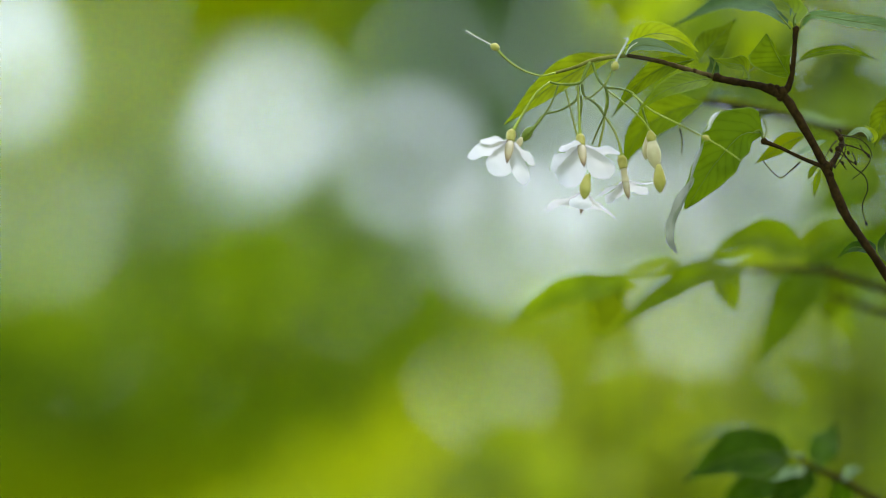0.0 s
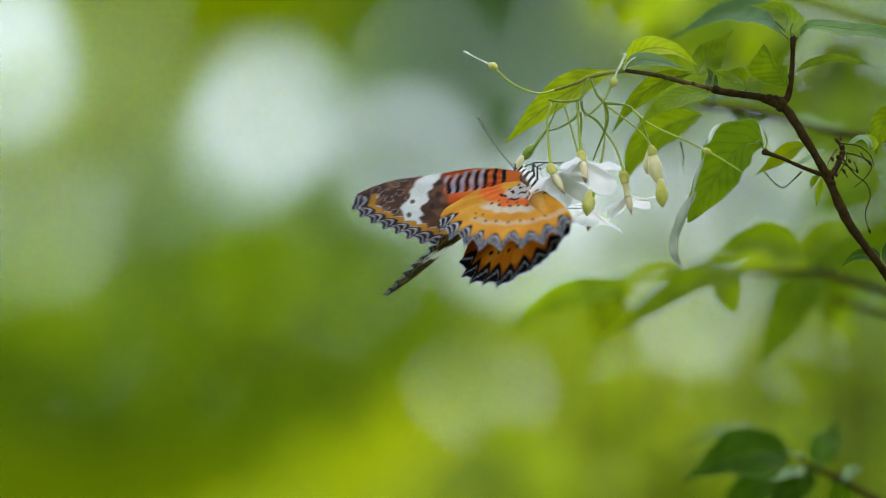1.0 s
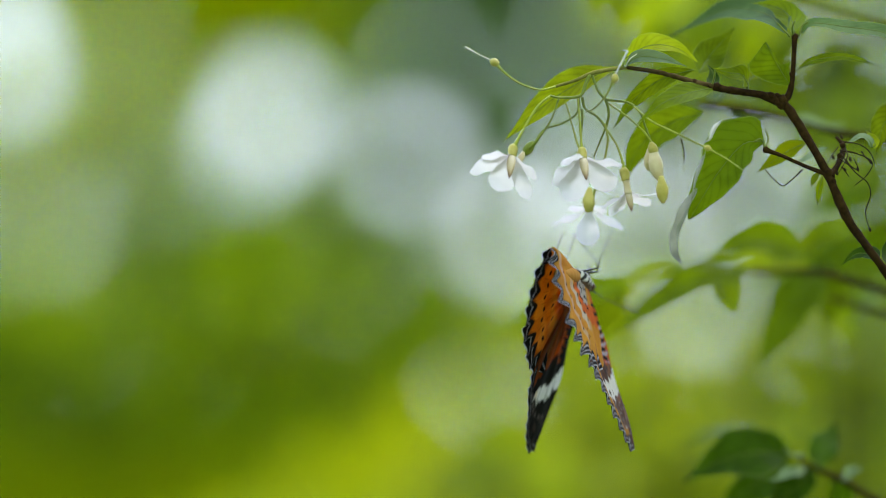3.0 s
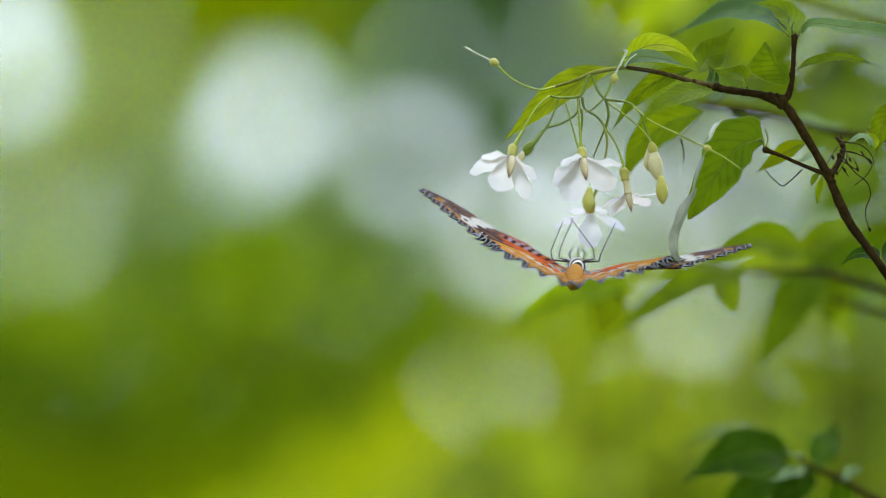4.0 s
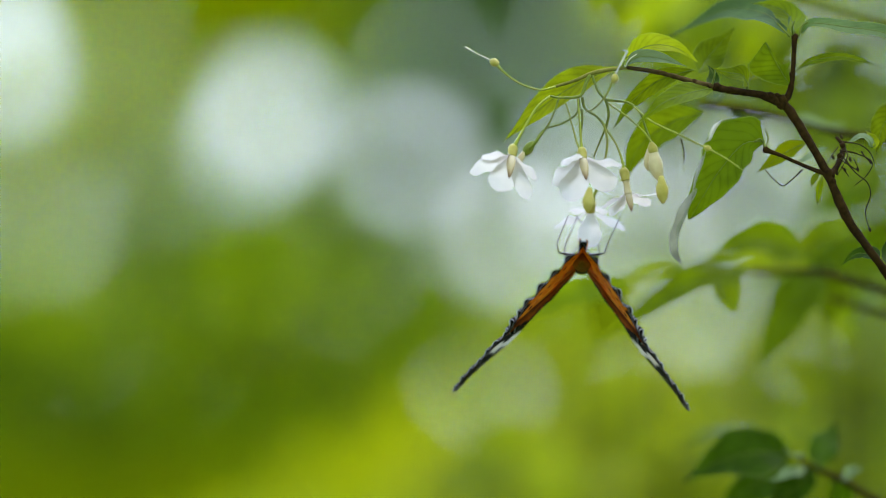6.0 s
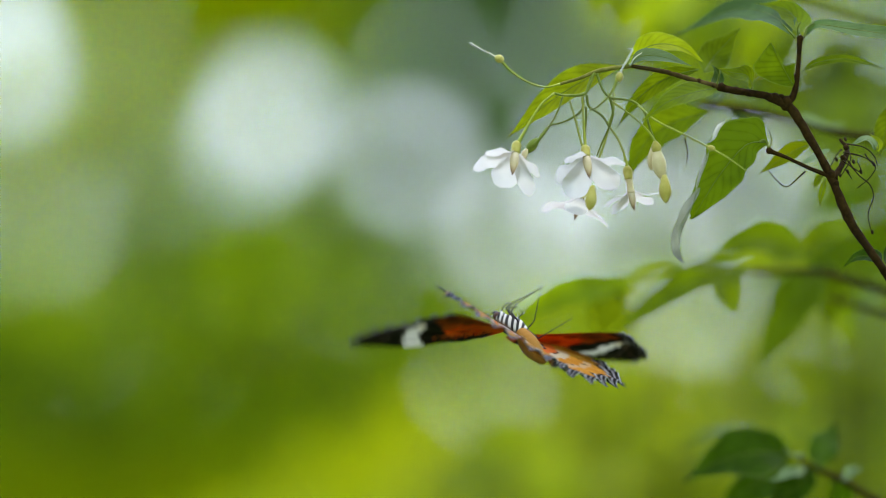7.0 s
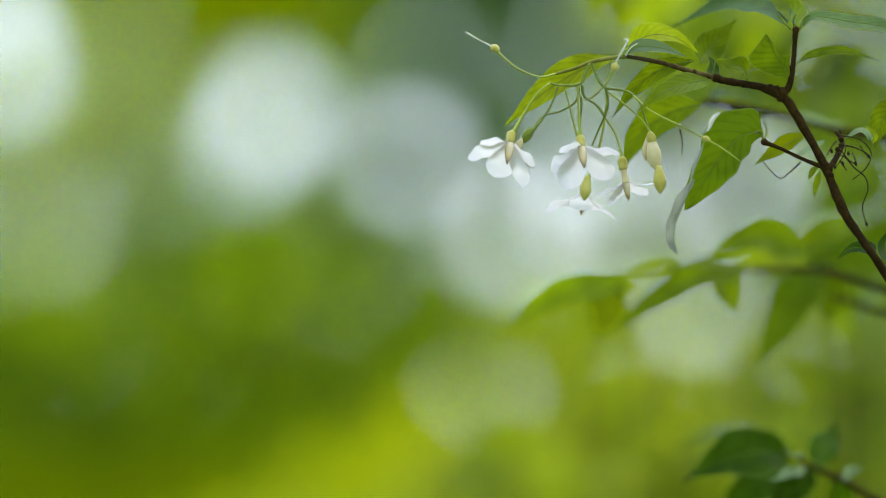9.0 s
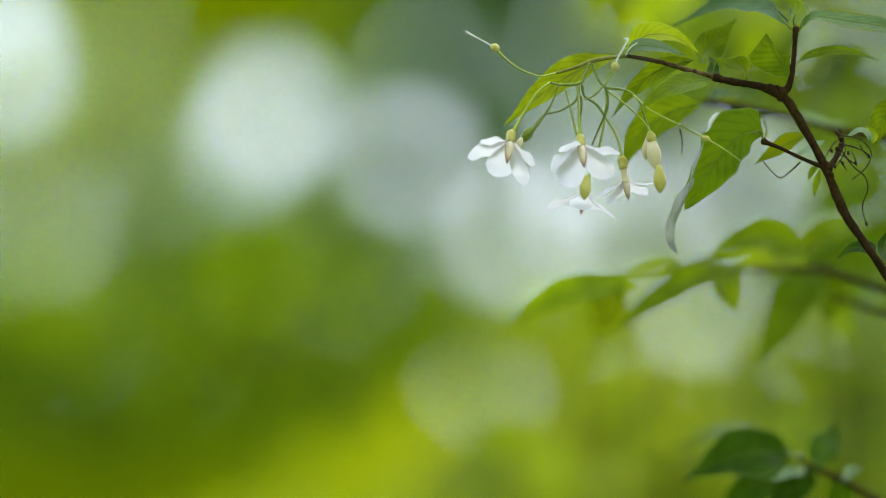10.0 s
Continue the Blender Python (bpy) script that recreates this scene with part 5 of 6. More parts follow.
def hind_upper(x, y, r, dist, ph, outer, s):
    rad, ang = hind_ring(x, y)
    col = np.zeros((*x.shape, 3)) + np.array((0.62, 0.22, 0.012))
    col = put(col, (0.72, 0.34, 0.028), smooth(-0.3, 0.5, wobble(x, y, 0.45)) * 0.7)
    col = put(col, (0.50, 0.115, 0.008), smooth(13, 8, rad + 1.2 * wobble(x, y, 0.8)) * 0.85)
    col = put(col, (0.15, 0.035, 0.006), smooth(0.1, 0.6, wobble(x, y, 1.1, 2)) * smooth(11, 8, rad) * 0.6)
    col = put(col, (0.20, 0.045, 0.006), smooth(0.60, 0.30, ang) * 0.8)
    veins = np.abs(np.sin((ang - 0.44) / 0.155 * 3.1416))
    col = put(col, (0.36, 0.12, 0.010), (1 - smooth(0.04, 0.14, veins)) * smooth(6, 9, rad) * 0.55)
    col = spots(col, x, y, 19.6, HIND_ANGLES, 0.66, BLACK)
    col = spots(col, x, y, 14.2, [0.62, 0.9], 0.6, BLACK)
    col = put(col, (0.30, 0.08, 0.008), np.where(outer, smooth(0.2, 0.7, np.cos(ph * 6.28)) * (1 - smooth(5.0, 6.5, dist)), 0))
    rim = np.where(outer, 1 - smooth(4.6, 5.4, dist + 0.8 * np.cos(ph * 6.28)), 0)
    col = put(col, BLACK, rim)
    return chevrons(col, dist, ph, outer, 2.6, 0.26, (0.46, 0.46, 0.47), (0.70, 0.70, 0.68))


def wing(name, parent, points, first, last, teeth, amp, upper, under, left, label):
    """A thin wing of two scaled faces, pleated along its veins, closed at the rim."""
    x, y, r, dist, ph, outer, s = wing_grid(points, first, last, teeth, amp)
    na, nr = x.shape[0] - 1, x.shape[1] - 1
    ang = np.arctan2(y, x + 1e-9)
    z = 0.16 * np.sin(ang * 23) * smooth(3, 10, np.hypot(x, y)) - 0.0011 * x * x + 0.10 * np.sin(x * 0.35) * r
    # the rim ruffles from tooth to tooth
    z = z + np.where(outer, 0.30 * amp * np.cos(2 * np.pi * ph) * smooth(5.5, 0, dist), 0)
    sign = -1.0 if left else 1.0
    cols = [f(x, y, r, dist, ph, outer, s) for f in (upper, under)]
    half = 0.045 + 0.05 * (1 - r)
    verts = np.concatenate([np.stack([sign * x, y, z + h], -1).reshape(-1, 3) for h in (half, -half)]) * MM
    n = (na + 1) * (nr + 1)
    i, j = np.meshgrid(np.arange(na), np.arange(nr), indexing="ij")
    a = (i * (nr + 1) + j).ravel()
    top = np.stack([a, a + 1, a + nr + 2, a + nr + 1], -1)
    if left:
        top = top[:, ::-1]
    faces = np.concatenate([top[:, ::-1], top + n])
    rim = np.arange(na) * (nr + 1) + nr
    side = np.stack([rim, rim + nr + 1, rim + nr + 1 + n, rim + n], -1)
    faces = np.concatenate([faces, side if not left else side[:, ::-1]])
    me = bpy.data.meshes.new(name)
    me.from_pydata(verts.tolist(), [], faces.tolist())
    for p in me.polygons:
        p.use_smooth = True
    layer = me.color_attributes.new("scales", "FLOAT_COLOR", "POINT")
    rgba = np.ones((2 * n, 4), dtype=np.float32)
    rgba[:n, :3] = cols[0].reshape(-1, 3)
    rgba[n:, :3] = cols[1].reshape(-1, 3)
    layer.data.foreach_set("color", rgba.ravel())
    me.materials.append(WING)
    ob = new(name, me)
    ob.parent = parent
    return tagged(ob, label)


def butterfly():
    """Head toward +y, back toward +z, its right wings toward +x."""
    b = new("butterfly")
    tagged(b, "orange butterfly with black toothed wing edges and white bands", "butterfly")
    m = lambda *p: Vector(p) * MM
    bm = bmesh.new()
    blob(bm, m(0, -5.2, -0.4), (0, 1, 0.03), 11.0 * MM, 2.5 * MM, (0.55, 0.8, 0.95, 1.0, 0.98, 0.85, 0.5), 16, 14)
    part("thorax", bm, THORAX, b)
    bm = bmesh.new()
    line = [(0, -4.2, -0.2), (0, -9.5, 1.0), (0, -15, 2.0), (0, -20.6, 2.6)]
    prof = []
    for k in range(33):
        t = k / 32
        prof.append((1.5 + 1.0 * math.sin(math.pi * min(1, t * 1.25)) * (1 - 0.25 * t)) * (1 - 0.05 * (k % 4 == 0)) * (1 if t < 0.8 else max(0.05, 1 - ((t - 0.8) / 0.2) ** 2.2)) * MM)
    tube(bm, [m(*p) for p in line], prof, 32, 14)
    part("abdomen", bm, ABDOMEN, b, "orange-brown ringed abdomen")
    bm = bmesh.new()
    blob(bm, m(0, 5.2, -0.2), (0, 1, -0.05), 3.6 * MM, 1.65 * MM, None, 14, 10)
    head = part("head", bm, THORAX, b)
    for sx in (-1, 1):
        bm = bmesh.new()
        blob(bm, m(sx * 0.75, 7.1, -1.15), (sx * 0.15, 0.1, 1), 2.2 * MM, 1.05 * MM, None, 12, 10)
        part("eye", bm, EYE_MAT, head)
        bm = bmesh.new()
        tube(bm, [m(sx * 0.7, 8.2, 0.6), m(sx * 3.0, 14.0, 1.9), m(sx * 5.4, 20.0, 2.6), m(sx * 7.8, 26.0, 3.0)], [0.14 * MM, 0.11 * MM, 0.11 * MM, 0.115 * MM, 0.15 * MM, 0.26 * MM, 0.2 * MM], 30, 7)
        part("antenna", bm, FEELER, head)
        bm = bmesh.new()
        tube(bm, [m(sx * 0.5, 8.0, -1.0), m(sx * 0.6, 9.6, -0.6), m(sx * 0.6, 10.6, 0.1)], (0.4 * MM, 0.42 * MM, 0.1 * MM), 8, 7)
        part("palp", bm, FEELER, head)
        for k, (y0, knee, ankle, foot) in enumerate((((2.2), (4.4, 6.0, -5.4), (2.2, 8.2, -9.6), (2.0, 9.4, -13.6)), ((-0.4), (4.4, 1.4, -2.4), (4.0, 0.8, -5.0), (-1.6 if sx < 0 else 1.0, 0.2, -12.2)), ((-2.4), (5.6, -3.2, -2.2), (6.2, -3.6, -4.4), (3.4 if sx > 0 else 9.4, -3.0, -11.6)))):
            if k == 0:
                knee, ankle, foot = (2.0, 4.2, -3.4), (1.2, 2.4, -4.6), (1.0, 4.6, -4.9)
            bm = bmesh.new()
            for p, q, r0, r1 in (((sx * 1.4, y0, -1.8), (sx * knee[0], knee[1], knee[2]), 0.26, 0.18), ((sx * knee[0], knee[1], knee[2]), (sx * ankle[0], ankle[1], ankle[2]), 0.17, 0.13), ((sx * ankle[0], ankle[1], ankle[2]), (sx * foot[0], foot[1], foot[2]), 0.12, 0.09)):
                tube(bm, [m(*p), m(*q)], (r0 * MM, r1 * MM), 4, 6)
            part("leg", bm, LEG, b)
    bm = bmesh.new()
    tube(bm, [m(0, 8.3, -1.6), m(0, 9.2, -3.2), m(0, 8.6, -4.6), m(0, 7.6, -4.4), m(0, 7.8, -3.6)], (0.2 * MM, 0.16 * MM, 0.12 * MM), 14, 6)
    part("proboscis", bm, FEELER, head)
    wings = {}
    for left in (False, True):
        side = "left" if left else "right"
        wings[side + "_fore"] = wing("forewing", b, FORE_EDGE, 8, 16, 8, 1.3, fore_upper, fore_under, left, "orange and black forewing with a white band")
        wings[side + "_hind"] = wing("hindwing", b, HIND_EDGE, 4, 13, 9, 2.5, hind_upper, hind_under, left, "orange hindwing with a toothed black border")
    return b, wings


BUTTERFLY, WINGS = butterfly()


def hinge(side, up, sweep=0.0, lift=0.0, twist=0.0):
    """Pose of a wing on the body: raised by up degrees, swept forward by sweep degrees, twisted along its length."""
    s = 1 if side == "right" else -1
    return pose(s * 0.0013, 0, 0.001 + lift, 0, -s * up, 0) @ pose(0, 0, 0, 0, 0, s * sweep) @ pose(0, 0, 0, twist, 0, 0)


def motions():
    # the butterfly comes in, clings to the flowers, hangs fanning its wings and leaves
    walk(BUTTERFLY, [
        (0.000, pose(-0.16510, 1.17000, 1.15478, 59.4, -36.9, -153.8)),
        (0.300, pose(-0.13905, 1.17000, 1.20278, 59.4, -36.9, -153.8)),
        (0.333, pose(-0.13585, 1.17000, 1.21420, 59.4, -36.9, -153.8)),
        (0.400, pose(-0.12945, 1.17000, 1.23706, 52.0, -15.0, -130.0)),
        (0.467, pose(-0.09837, 1.17000, 1.26156, 45.0, 8.0, -112.0)),
        (0.500, pose(-0.08401, 1.17063, 1.27535, 39.5, 23.1, -100.0)),
        (0.533, pose(-0.06418, 1.17000, 1.27875, 54.0, 4.0, -98.0)),
        (0.600, pose(-0.02690, 1.17000, 1.28864, 75.6, -23.3, -88.3)),
        (0.700, pose(-0.00830, 1.17000, 1.30577, 80.2, -27.0, -78.3)),
        (0.800, pose(0.01453, 1.17000, 1.32896, 60.6, -33.2, -71.2)),
        (0.900, pose(0.00873, 1.17000, 1.31959, 86.6, -19.7, -97.3)),
        (1.000, pose(0.02065, 1.16999, 1.31582, 124.3, -59.8, -108.4)),
        (1.100, pose(0.01935, 1.17000, 1.31679, 109.9, -60.3, -102.3)),
        (1.200, pose(0.01668, 1.17000, 1.31519, 92.0, -61.9, -84.3)),
        (1.267, pose(0.01896, 1.17000, 1.31063, 139.8, -48.5, -127.1)),
        (1.300, pose(0.02010, 1.17000, 1.30835, 152.3, -37.0, -137.0)),
        (1.400, pose(0.01356, 1.17800, 1.29338, 143.3, -17.1, -122.8)),
        (1.500, pose(0.03094, 1.18002, 1.28425, 155.6, -6.0, -71.8)),
        (1.533, pose(0.03406, 1.17867, 1.28753, 152.2, -32.1, -81.1)),
        (1.600, pose(0.03575, 1.17600, 1.29330, 124.3, -57.9, -36.1)),
        (1.667, pose(0.02667, 1.17600, 1.29206, 128.6, -43.1, -15.7)),
        (1.700, pose(0.02212, 1.17600, 1.29144, 132.8, -36.3, -6.6)),
        (1.733, pose(0.02230, 1.17600, 1.29039, 120.3, -38.0, -15.0)),
        (1.800, pose(0.01894, 1.17893, 1.28960, 119.8, -37.5, 7.0)),
        (1.900, pose(0.03033, 1.17800, 1.28879, 125.4, -57.3, -16.5)),
        (2.000, pose(0.02955, 1.18267, 1.29216, 145.0, -52.9, -41.0)),
        (2.100, pose(0.02379, 1.18000, 1.29262, 118.8, -42.9, -0.0)),
        (2.200, pose(0.02471, 1.17800, 1.29196, 97.8, -38.0, -4.9)),
        (2.300, pose(0.03050, 1.17800, 1.29098, 84.4, -58.5, -7.5)),
        (2.400, pose(0.02840, 1.17800, 1.29212, 126.5, -56.7, -25.6)),
        (2.500, pose(0.02489, 1.18394, 1.29429, 160.1, -45.4, -91.4)),
        (2.533, pose(0.02690, 1.18067, 1.29406, 162.8, -47.0, -95.9)),
        (2.600, pose(0.02938, 1.17800, 1.29462, 176.0, -24.9, -135.3)),
        (2.667, pose(0.03218, 1.18333, 1.29270, -168.5, -6.5, 178.8)),
        (2.700, pose(0.03359, 1.18600, 1.29174, -167.2, 5.5, 158.3)),
        (3.000, pose(0.03362, 1.18480, 1.29213, -167.2, 4.1, 162.9)),
        (3.300, pose(0.03366, 1.18360, 1.29251, -167.3, 2.8, 167.5)),
        (3.550, pose(0.03369, 1.18260, 1.29283, -167.5, 1.7, 171.4)),
        (3.800, pose(0.03370, 1.18200, 1.29303, -167.6, 1.0, 173.7)),
        (3.900, pose(0.03208, 1.18200, 1.29190, -177.9, 0.7, 173.2)),
        (4.000, pose(0.03258, 1.17869, 1.29526, 175.1, -1.4, 176.2)),
        (4.100, pose(0.03321, 1.18200, 1.29369, 179.5, -0.1, -171.6)),
        (4.200, pose(0.03282, 1.18200, 1.29416, -179.9, -1.5, -165.4)),
        (4.300, pose(0.03261, 1.18200, 1.29508, -172.3, -1.0, -170.6)),
        (4.400, pose(0.03234, 1.18200, 1.29483, -161.8, -1.2, -170.9)),
        (4.500, pose(0.03157, 1.18389, 1.29529, -166.1, 8.3, 180.4)),
        (4.600, pose(0.03361, 1.18200, 1.29684, -164.6, 1.4, 176.9)),
        (4.700, pose(0.03370, 1.18200, 1.29607, -164.7, -0.1, -179.9)),
        (4.800, pose(0.03287, 1.18200, 1.29788, -166.0, -0.2, -179.6)),
        (4.900, pose(0.03270, 1.18200, 1.29731, -163.8, -0.6, -177.9)),
        (5.000, pose(0.03332, 1.18277, 1.29721, -175.1, -0.8, 179.0)),
        (5.100, pose(0.03391, 1.18200, 1.29831, -168.4, 0.0, 179.8)),
        (5.200, pose(0.03407, 1.18200, 1.29486, -170.0, 0.4, 177.8)),
        (5.300, pose(0.03354, 1.18200, 1.29506, -168.5, -0.0, -179.8)),
        (5.400, pose(0.03285, 1.18200, 1.29541, -168.7, -0.0, -179.9)),
        (5.500, pose(0.03285, 1.18034, 1.29615, -173.8, 0.3, -180.2)),
        (5.600, pose(0.03401, 1.18200, 1.29628, -168.7, 0.1, 179.8)),
        (5.700, pose(0.03409, 1.18200, 1.29628, -168.7, 0.2, 179.2)),
        (5.950, pose(0.03403, 1.18182, 1.29630, -170.1, -0.3, 178.8)),
        (6.200, pose(0.03389, 1.18140, 1.29636, -173.3, -1.5, 178.0)),
        (6.450, pose(0.03340, 1.17990, 1.29657, 175.5, -6.3, 175.6)),
        (6.600, pose(0.03281, 1.17810, 1.29683, 162.0, -12.6, 173.9)),
        (6.800, pose(0.03212, 1.17600, 1.29712, 146.0, -20.1, 174.0)),
        (6.900, pose(0.02672, 1.18400, 1.30008, 177.4, -27.0, -172.5)),
        (6.950, pose(0.02284, 1.18000, 1.29200, 168.0, -31.0, -155.0)),
        (7.000, pose(0.01702, 1.17536, 1.28081, 158.2, -35.9, -138.6)),
        (7.050, pose(0.01007, 1.17000, 1.28323, 108.0, -20.0, -160.0)),
        (7.100, pose(-0.00788, 1.17000, 1.28283, 55.1, -16.0, 169.4)),
        (7.133, pose(-0.02010, 1.17000, 1.28649, 64.8, -12.2, -154.3)),
        (7.200, pose(-0.04455, 1.17000, 1.29381, 81.8, -22.5, -81.4)),
        (7.267, pose(-0.03921, 1.17000, 1.30937, 68.7, -12.1, -140.6)),
        (7.300, pose(-0.03654, 1.17000, 1.31714, 60.2, -12.8, -170.1)),
        (7.333, pose(-0.03688, 1.17000, 1.33936, 66.0, -8.7, -153.8)),
        (7.400, pose(-0.03757, 1.17000, 1.38378, 79.8, -6.1, -120.7)),
        (7.467, pose(-0.02658, 1.13000, 1.41182, 79.8, -6.1, -120.7)),
        (7.500, pose(-0.02134, 1.11000, 1.42502, 79.8, -6.1, -120.7)),
        (7.533, pose(-0.01499, 1.09000, 1.43895, 79.8, -6.1, -120.7)),
        (7.600, pose(-0.00295, 1.05000, 1.46503, 79.8, -6.1, -120.7)),
        (7.700, pose(0.01136, 1.01000, 1.50609, 79.8, -6.1, -120.7)),
        (7.800, pose(0.02456, 0.97000, 1.54340, 79.8, -6.1, -120.7)),
        (10.000, pose(0.07008, 0.37000, 1.54462, 79.8, -6.1, -120.7)),
    ])
    walk(WINGS["right_fore"], [
        (0.000, hinge("right", 40.0, 0.0, 0.0003)),
        (0.300, hinge("right", 60.0, 0.0, 0.0003)),
        (0.333, hinge("right", 40.0, 0.0, 0.0003)),
        (0.400, hinge("right", 0.0, 0.0, 0.0003)),
        (0.467, hinge("right", -14.0, 18.0, 0.0003)),
        (0.500, hinge("right", -3.3, 22.2, 0.0003, -10)),
        (0.533, hinge("right", 22.0, 14.0, 0.0003)),
        (0.600, hinge("right", 84.6, -1.3, 0.0003)),
        (0.700, hinge("right", 74.6, -4.5, 0.0003)),
        (0.800, hinge("right", 88.0, 13.8, 0.0003)),
        (0.900, hinge("right", 75.3, 7.3, 0.0003)),
        (1.000, hinge("right", 98.3, 22.3, 0.0003, -20)),
        (1.100, hinge("right", 43.8, -2.2, 0.0003)),
        (1.200, hinge("right", 13.2, -5.8, 0.0003)),
        (1.267, hinge("right", 61.3, 18.0, 0.0003)),
        (1.300, hinge("right", 85.4, 29.8, 0.0003)),
        (1.400, hinge("right", 93.9, 39.8, 0.0003)),
        (1.500, hinge("right", 47.3, 25.6, 0.0003, -1)),
        (1.533, hinge("right", 58.3, 2.7, 0.0003)),
        (1.600, hinge("right", 78.2, 4.5, 0.0003)),
        (1.667, hinge("right", 36.6, 29.4, 0.0003)),
        (1.700, hinge("right", 15.8, 41.8, 0.0003)),
        (1.733, hinge("right", 21.8, 29.9, 0.0003)),
        (1.800, hinge("right", 52.0, 28.0, 0.0003, -15)),
        (1.900, hinge("right", 62.5, 14.8, 0.0003)),
        (2.000, hinge("right", 34.7, 4.7, 0.0003, -5)),
        (2.100, hinge("right", 43.5, 21.4, 0.0003)),
        (2.200, hinge("right", 44.9, 11.3, 0.0003)),
        (2.300, hinge("right", 48.8, -3.7, 0.0003)),
        (2.400, hinge("right", 56.9, 31.6, 0.0003)),
        (2.500, hinge("right", 34.8, 5.6, 0.0003, 7)),
        (2.533, hinge("right", 51.4, 16.7, 0.0003)),
        (2.600, hinge("right", 59.7, 13.0, 0.0003)),
        (2.667, hinge("right", 45.7, 12.0, 0.0003)),
        (2.700, hinge("right", 38.7, 11.5, 0.0003)),
        (3.000, hinge("right", 72.0, 8.0, 0.0003)),
        (3.300, hinge("right", 40.0, 4.6, 0.0003)),
        (3.550, hinge("right", 5.0, 1.7, 0.0003)),
        (3.800, hinge("right", -37.3, 2.0, 0.0003)),
        (3.900, hinge("right", -41.9, 2.1, 0.0003)),
        (4.000, hinge("right", -24.6, 3.4, 0.0003, -5)),
        (4.100, hinge("right", -26.2, -2.2, 0.0003)),
        (4.200, hinge("right", -22.7, 1.2, 0.0003)),
        (4.300, hinge("right", -0.6, 0.5, 0.0003)),
        (4.400, hinge("right", 47.4, 0.2, 0.0003)),
        (4.500, hinge("right", 65.3, 8.5, 0.0003, 6)),
        (4.600, hinge("right", 78.0, -2.3, 0.0003)),
        (4.700, hinge("right", 72.6, -2.6, 0.0003)),
        (4.800, hinge("right", 66.4, -5.9, 0.0003)),
        (4.900, hinge("right", 59.9, -3.5, 0.0003)),
        (5.000, hinge("right", 38.9, 7.7, 0.0003, -3)),
        (5.100, hinge("right", 24.2, -0.7, 0.0003)),
        (5.200, hinge("right", -2.5, 6.1, 0.0003)),
        (5.300, hinge("right", -14.7, 3.2, 0.0003)),
        (5.400, hinge("right", -22.4, 0.1, 0.0003)),
        (5.500, hinge("right", -15.3, 7.8, 0.0003, -10)),
        (5.600, hinge("right", -4.8, 2.7, 0.0003)),
        (5.700, hinge("right", 2.3, 4.3, 0.0003)),
        (5.950, hinge("right", 35.0, 3.0, 0.0003)),
        (6.200, hinge("right", 70.0, 3.0, 0.0003)),
        (6.450, hinge("right", 35.0, 3.0, 0.0003)),
        (6.600, hinge("right", 0.0, 3.0, 0.0003)),
        (6.800, hinge("right", 18.2, 12.7, 0.0003)),
        (6.900, hinge("right", 38.8, 0.2, 0.0003)),
        (6.950, hinge("right", 70.0, -3.0, 0.0003, 18)),
        (7.000, hinge("right", 40.1, -6.1, 0.0003, 40)),
        (7.050, hinge("right", -30.0, -4.0, 0.0003, 18)),
        (7.100, hinge("right", 50.0, 0.0, 0.0003)),
        (7.133, hinge("right", 48.2, -1.1, 0.0003)),
        (7.200, hinge("right", 44.6, -3.4, 0.0003)),
        (7.267, hinge("right", 29.8, 1.9, 0.0003)),
        (7.300, hinge("right", 22.5, 4.6, 0.0003)),
        (7.333, hinge("right", 31.7, 3.1, 0.0003)),
        (7.400, hinge("right", 50.0, 0.0, 0.0003)),
        (7.467, hinge("right", 10.0, 0.0, 0.0003)),
        (7.500, hinge("right", -10.0, 0.0, 0.0003)),
        (7.533, hinge("right", 13.3, 0.0, 0.0003)),
        (7.600, hinge("right", 60.0, 0.0, 0.0003)),
        (7.700, hinge("right", 30.0, 0.0, 0.0003)),
        (7.800, hinge("right", 0.0, 0.0, 0.0003)),
        (10.000, hinge("right", 40.0, 0.0, 0.0003)),
    ])
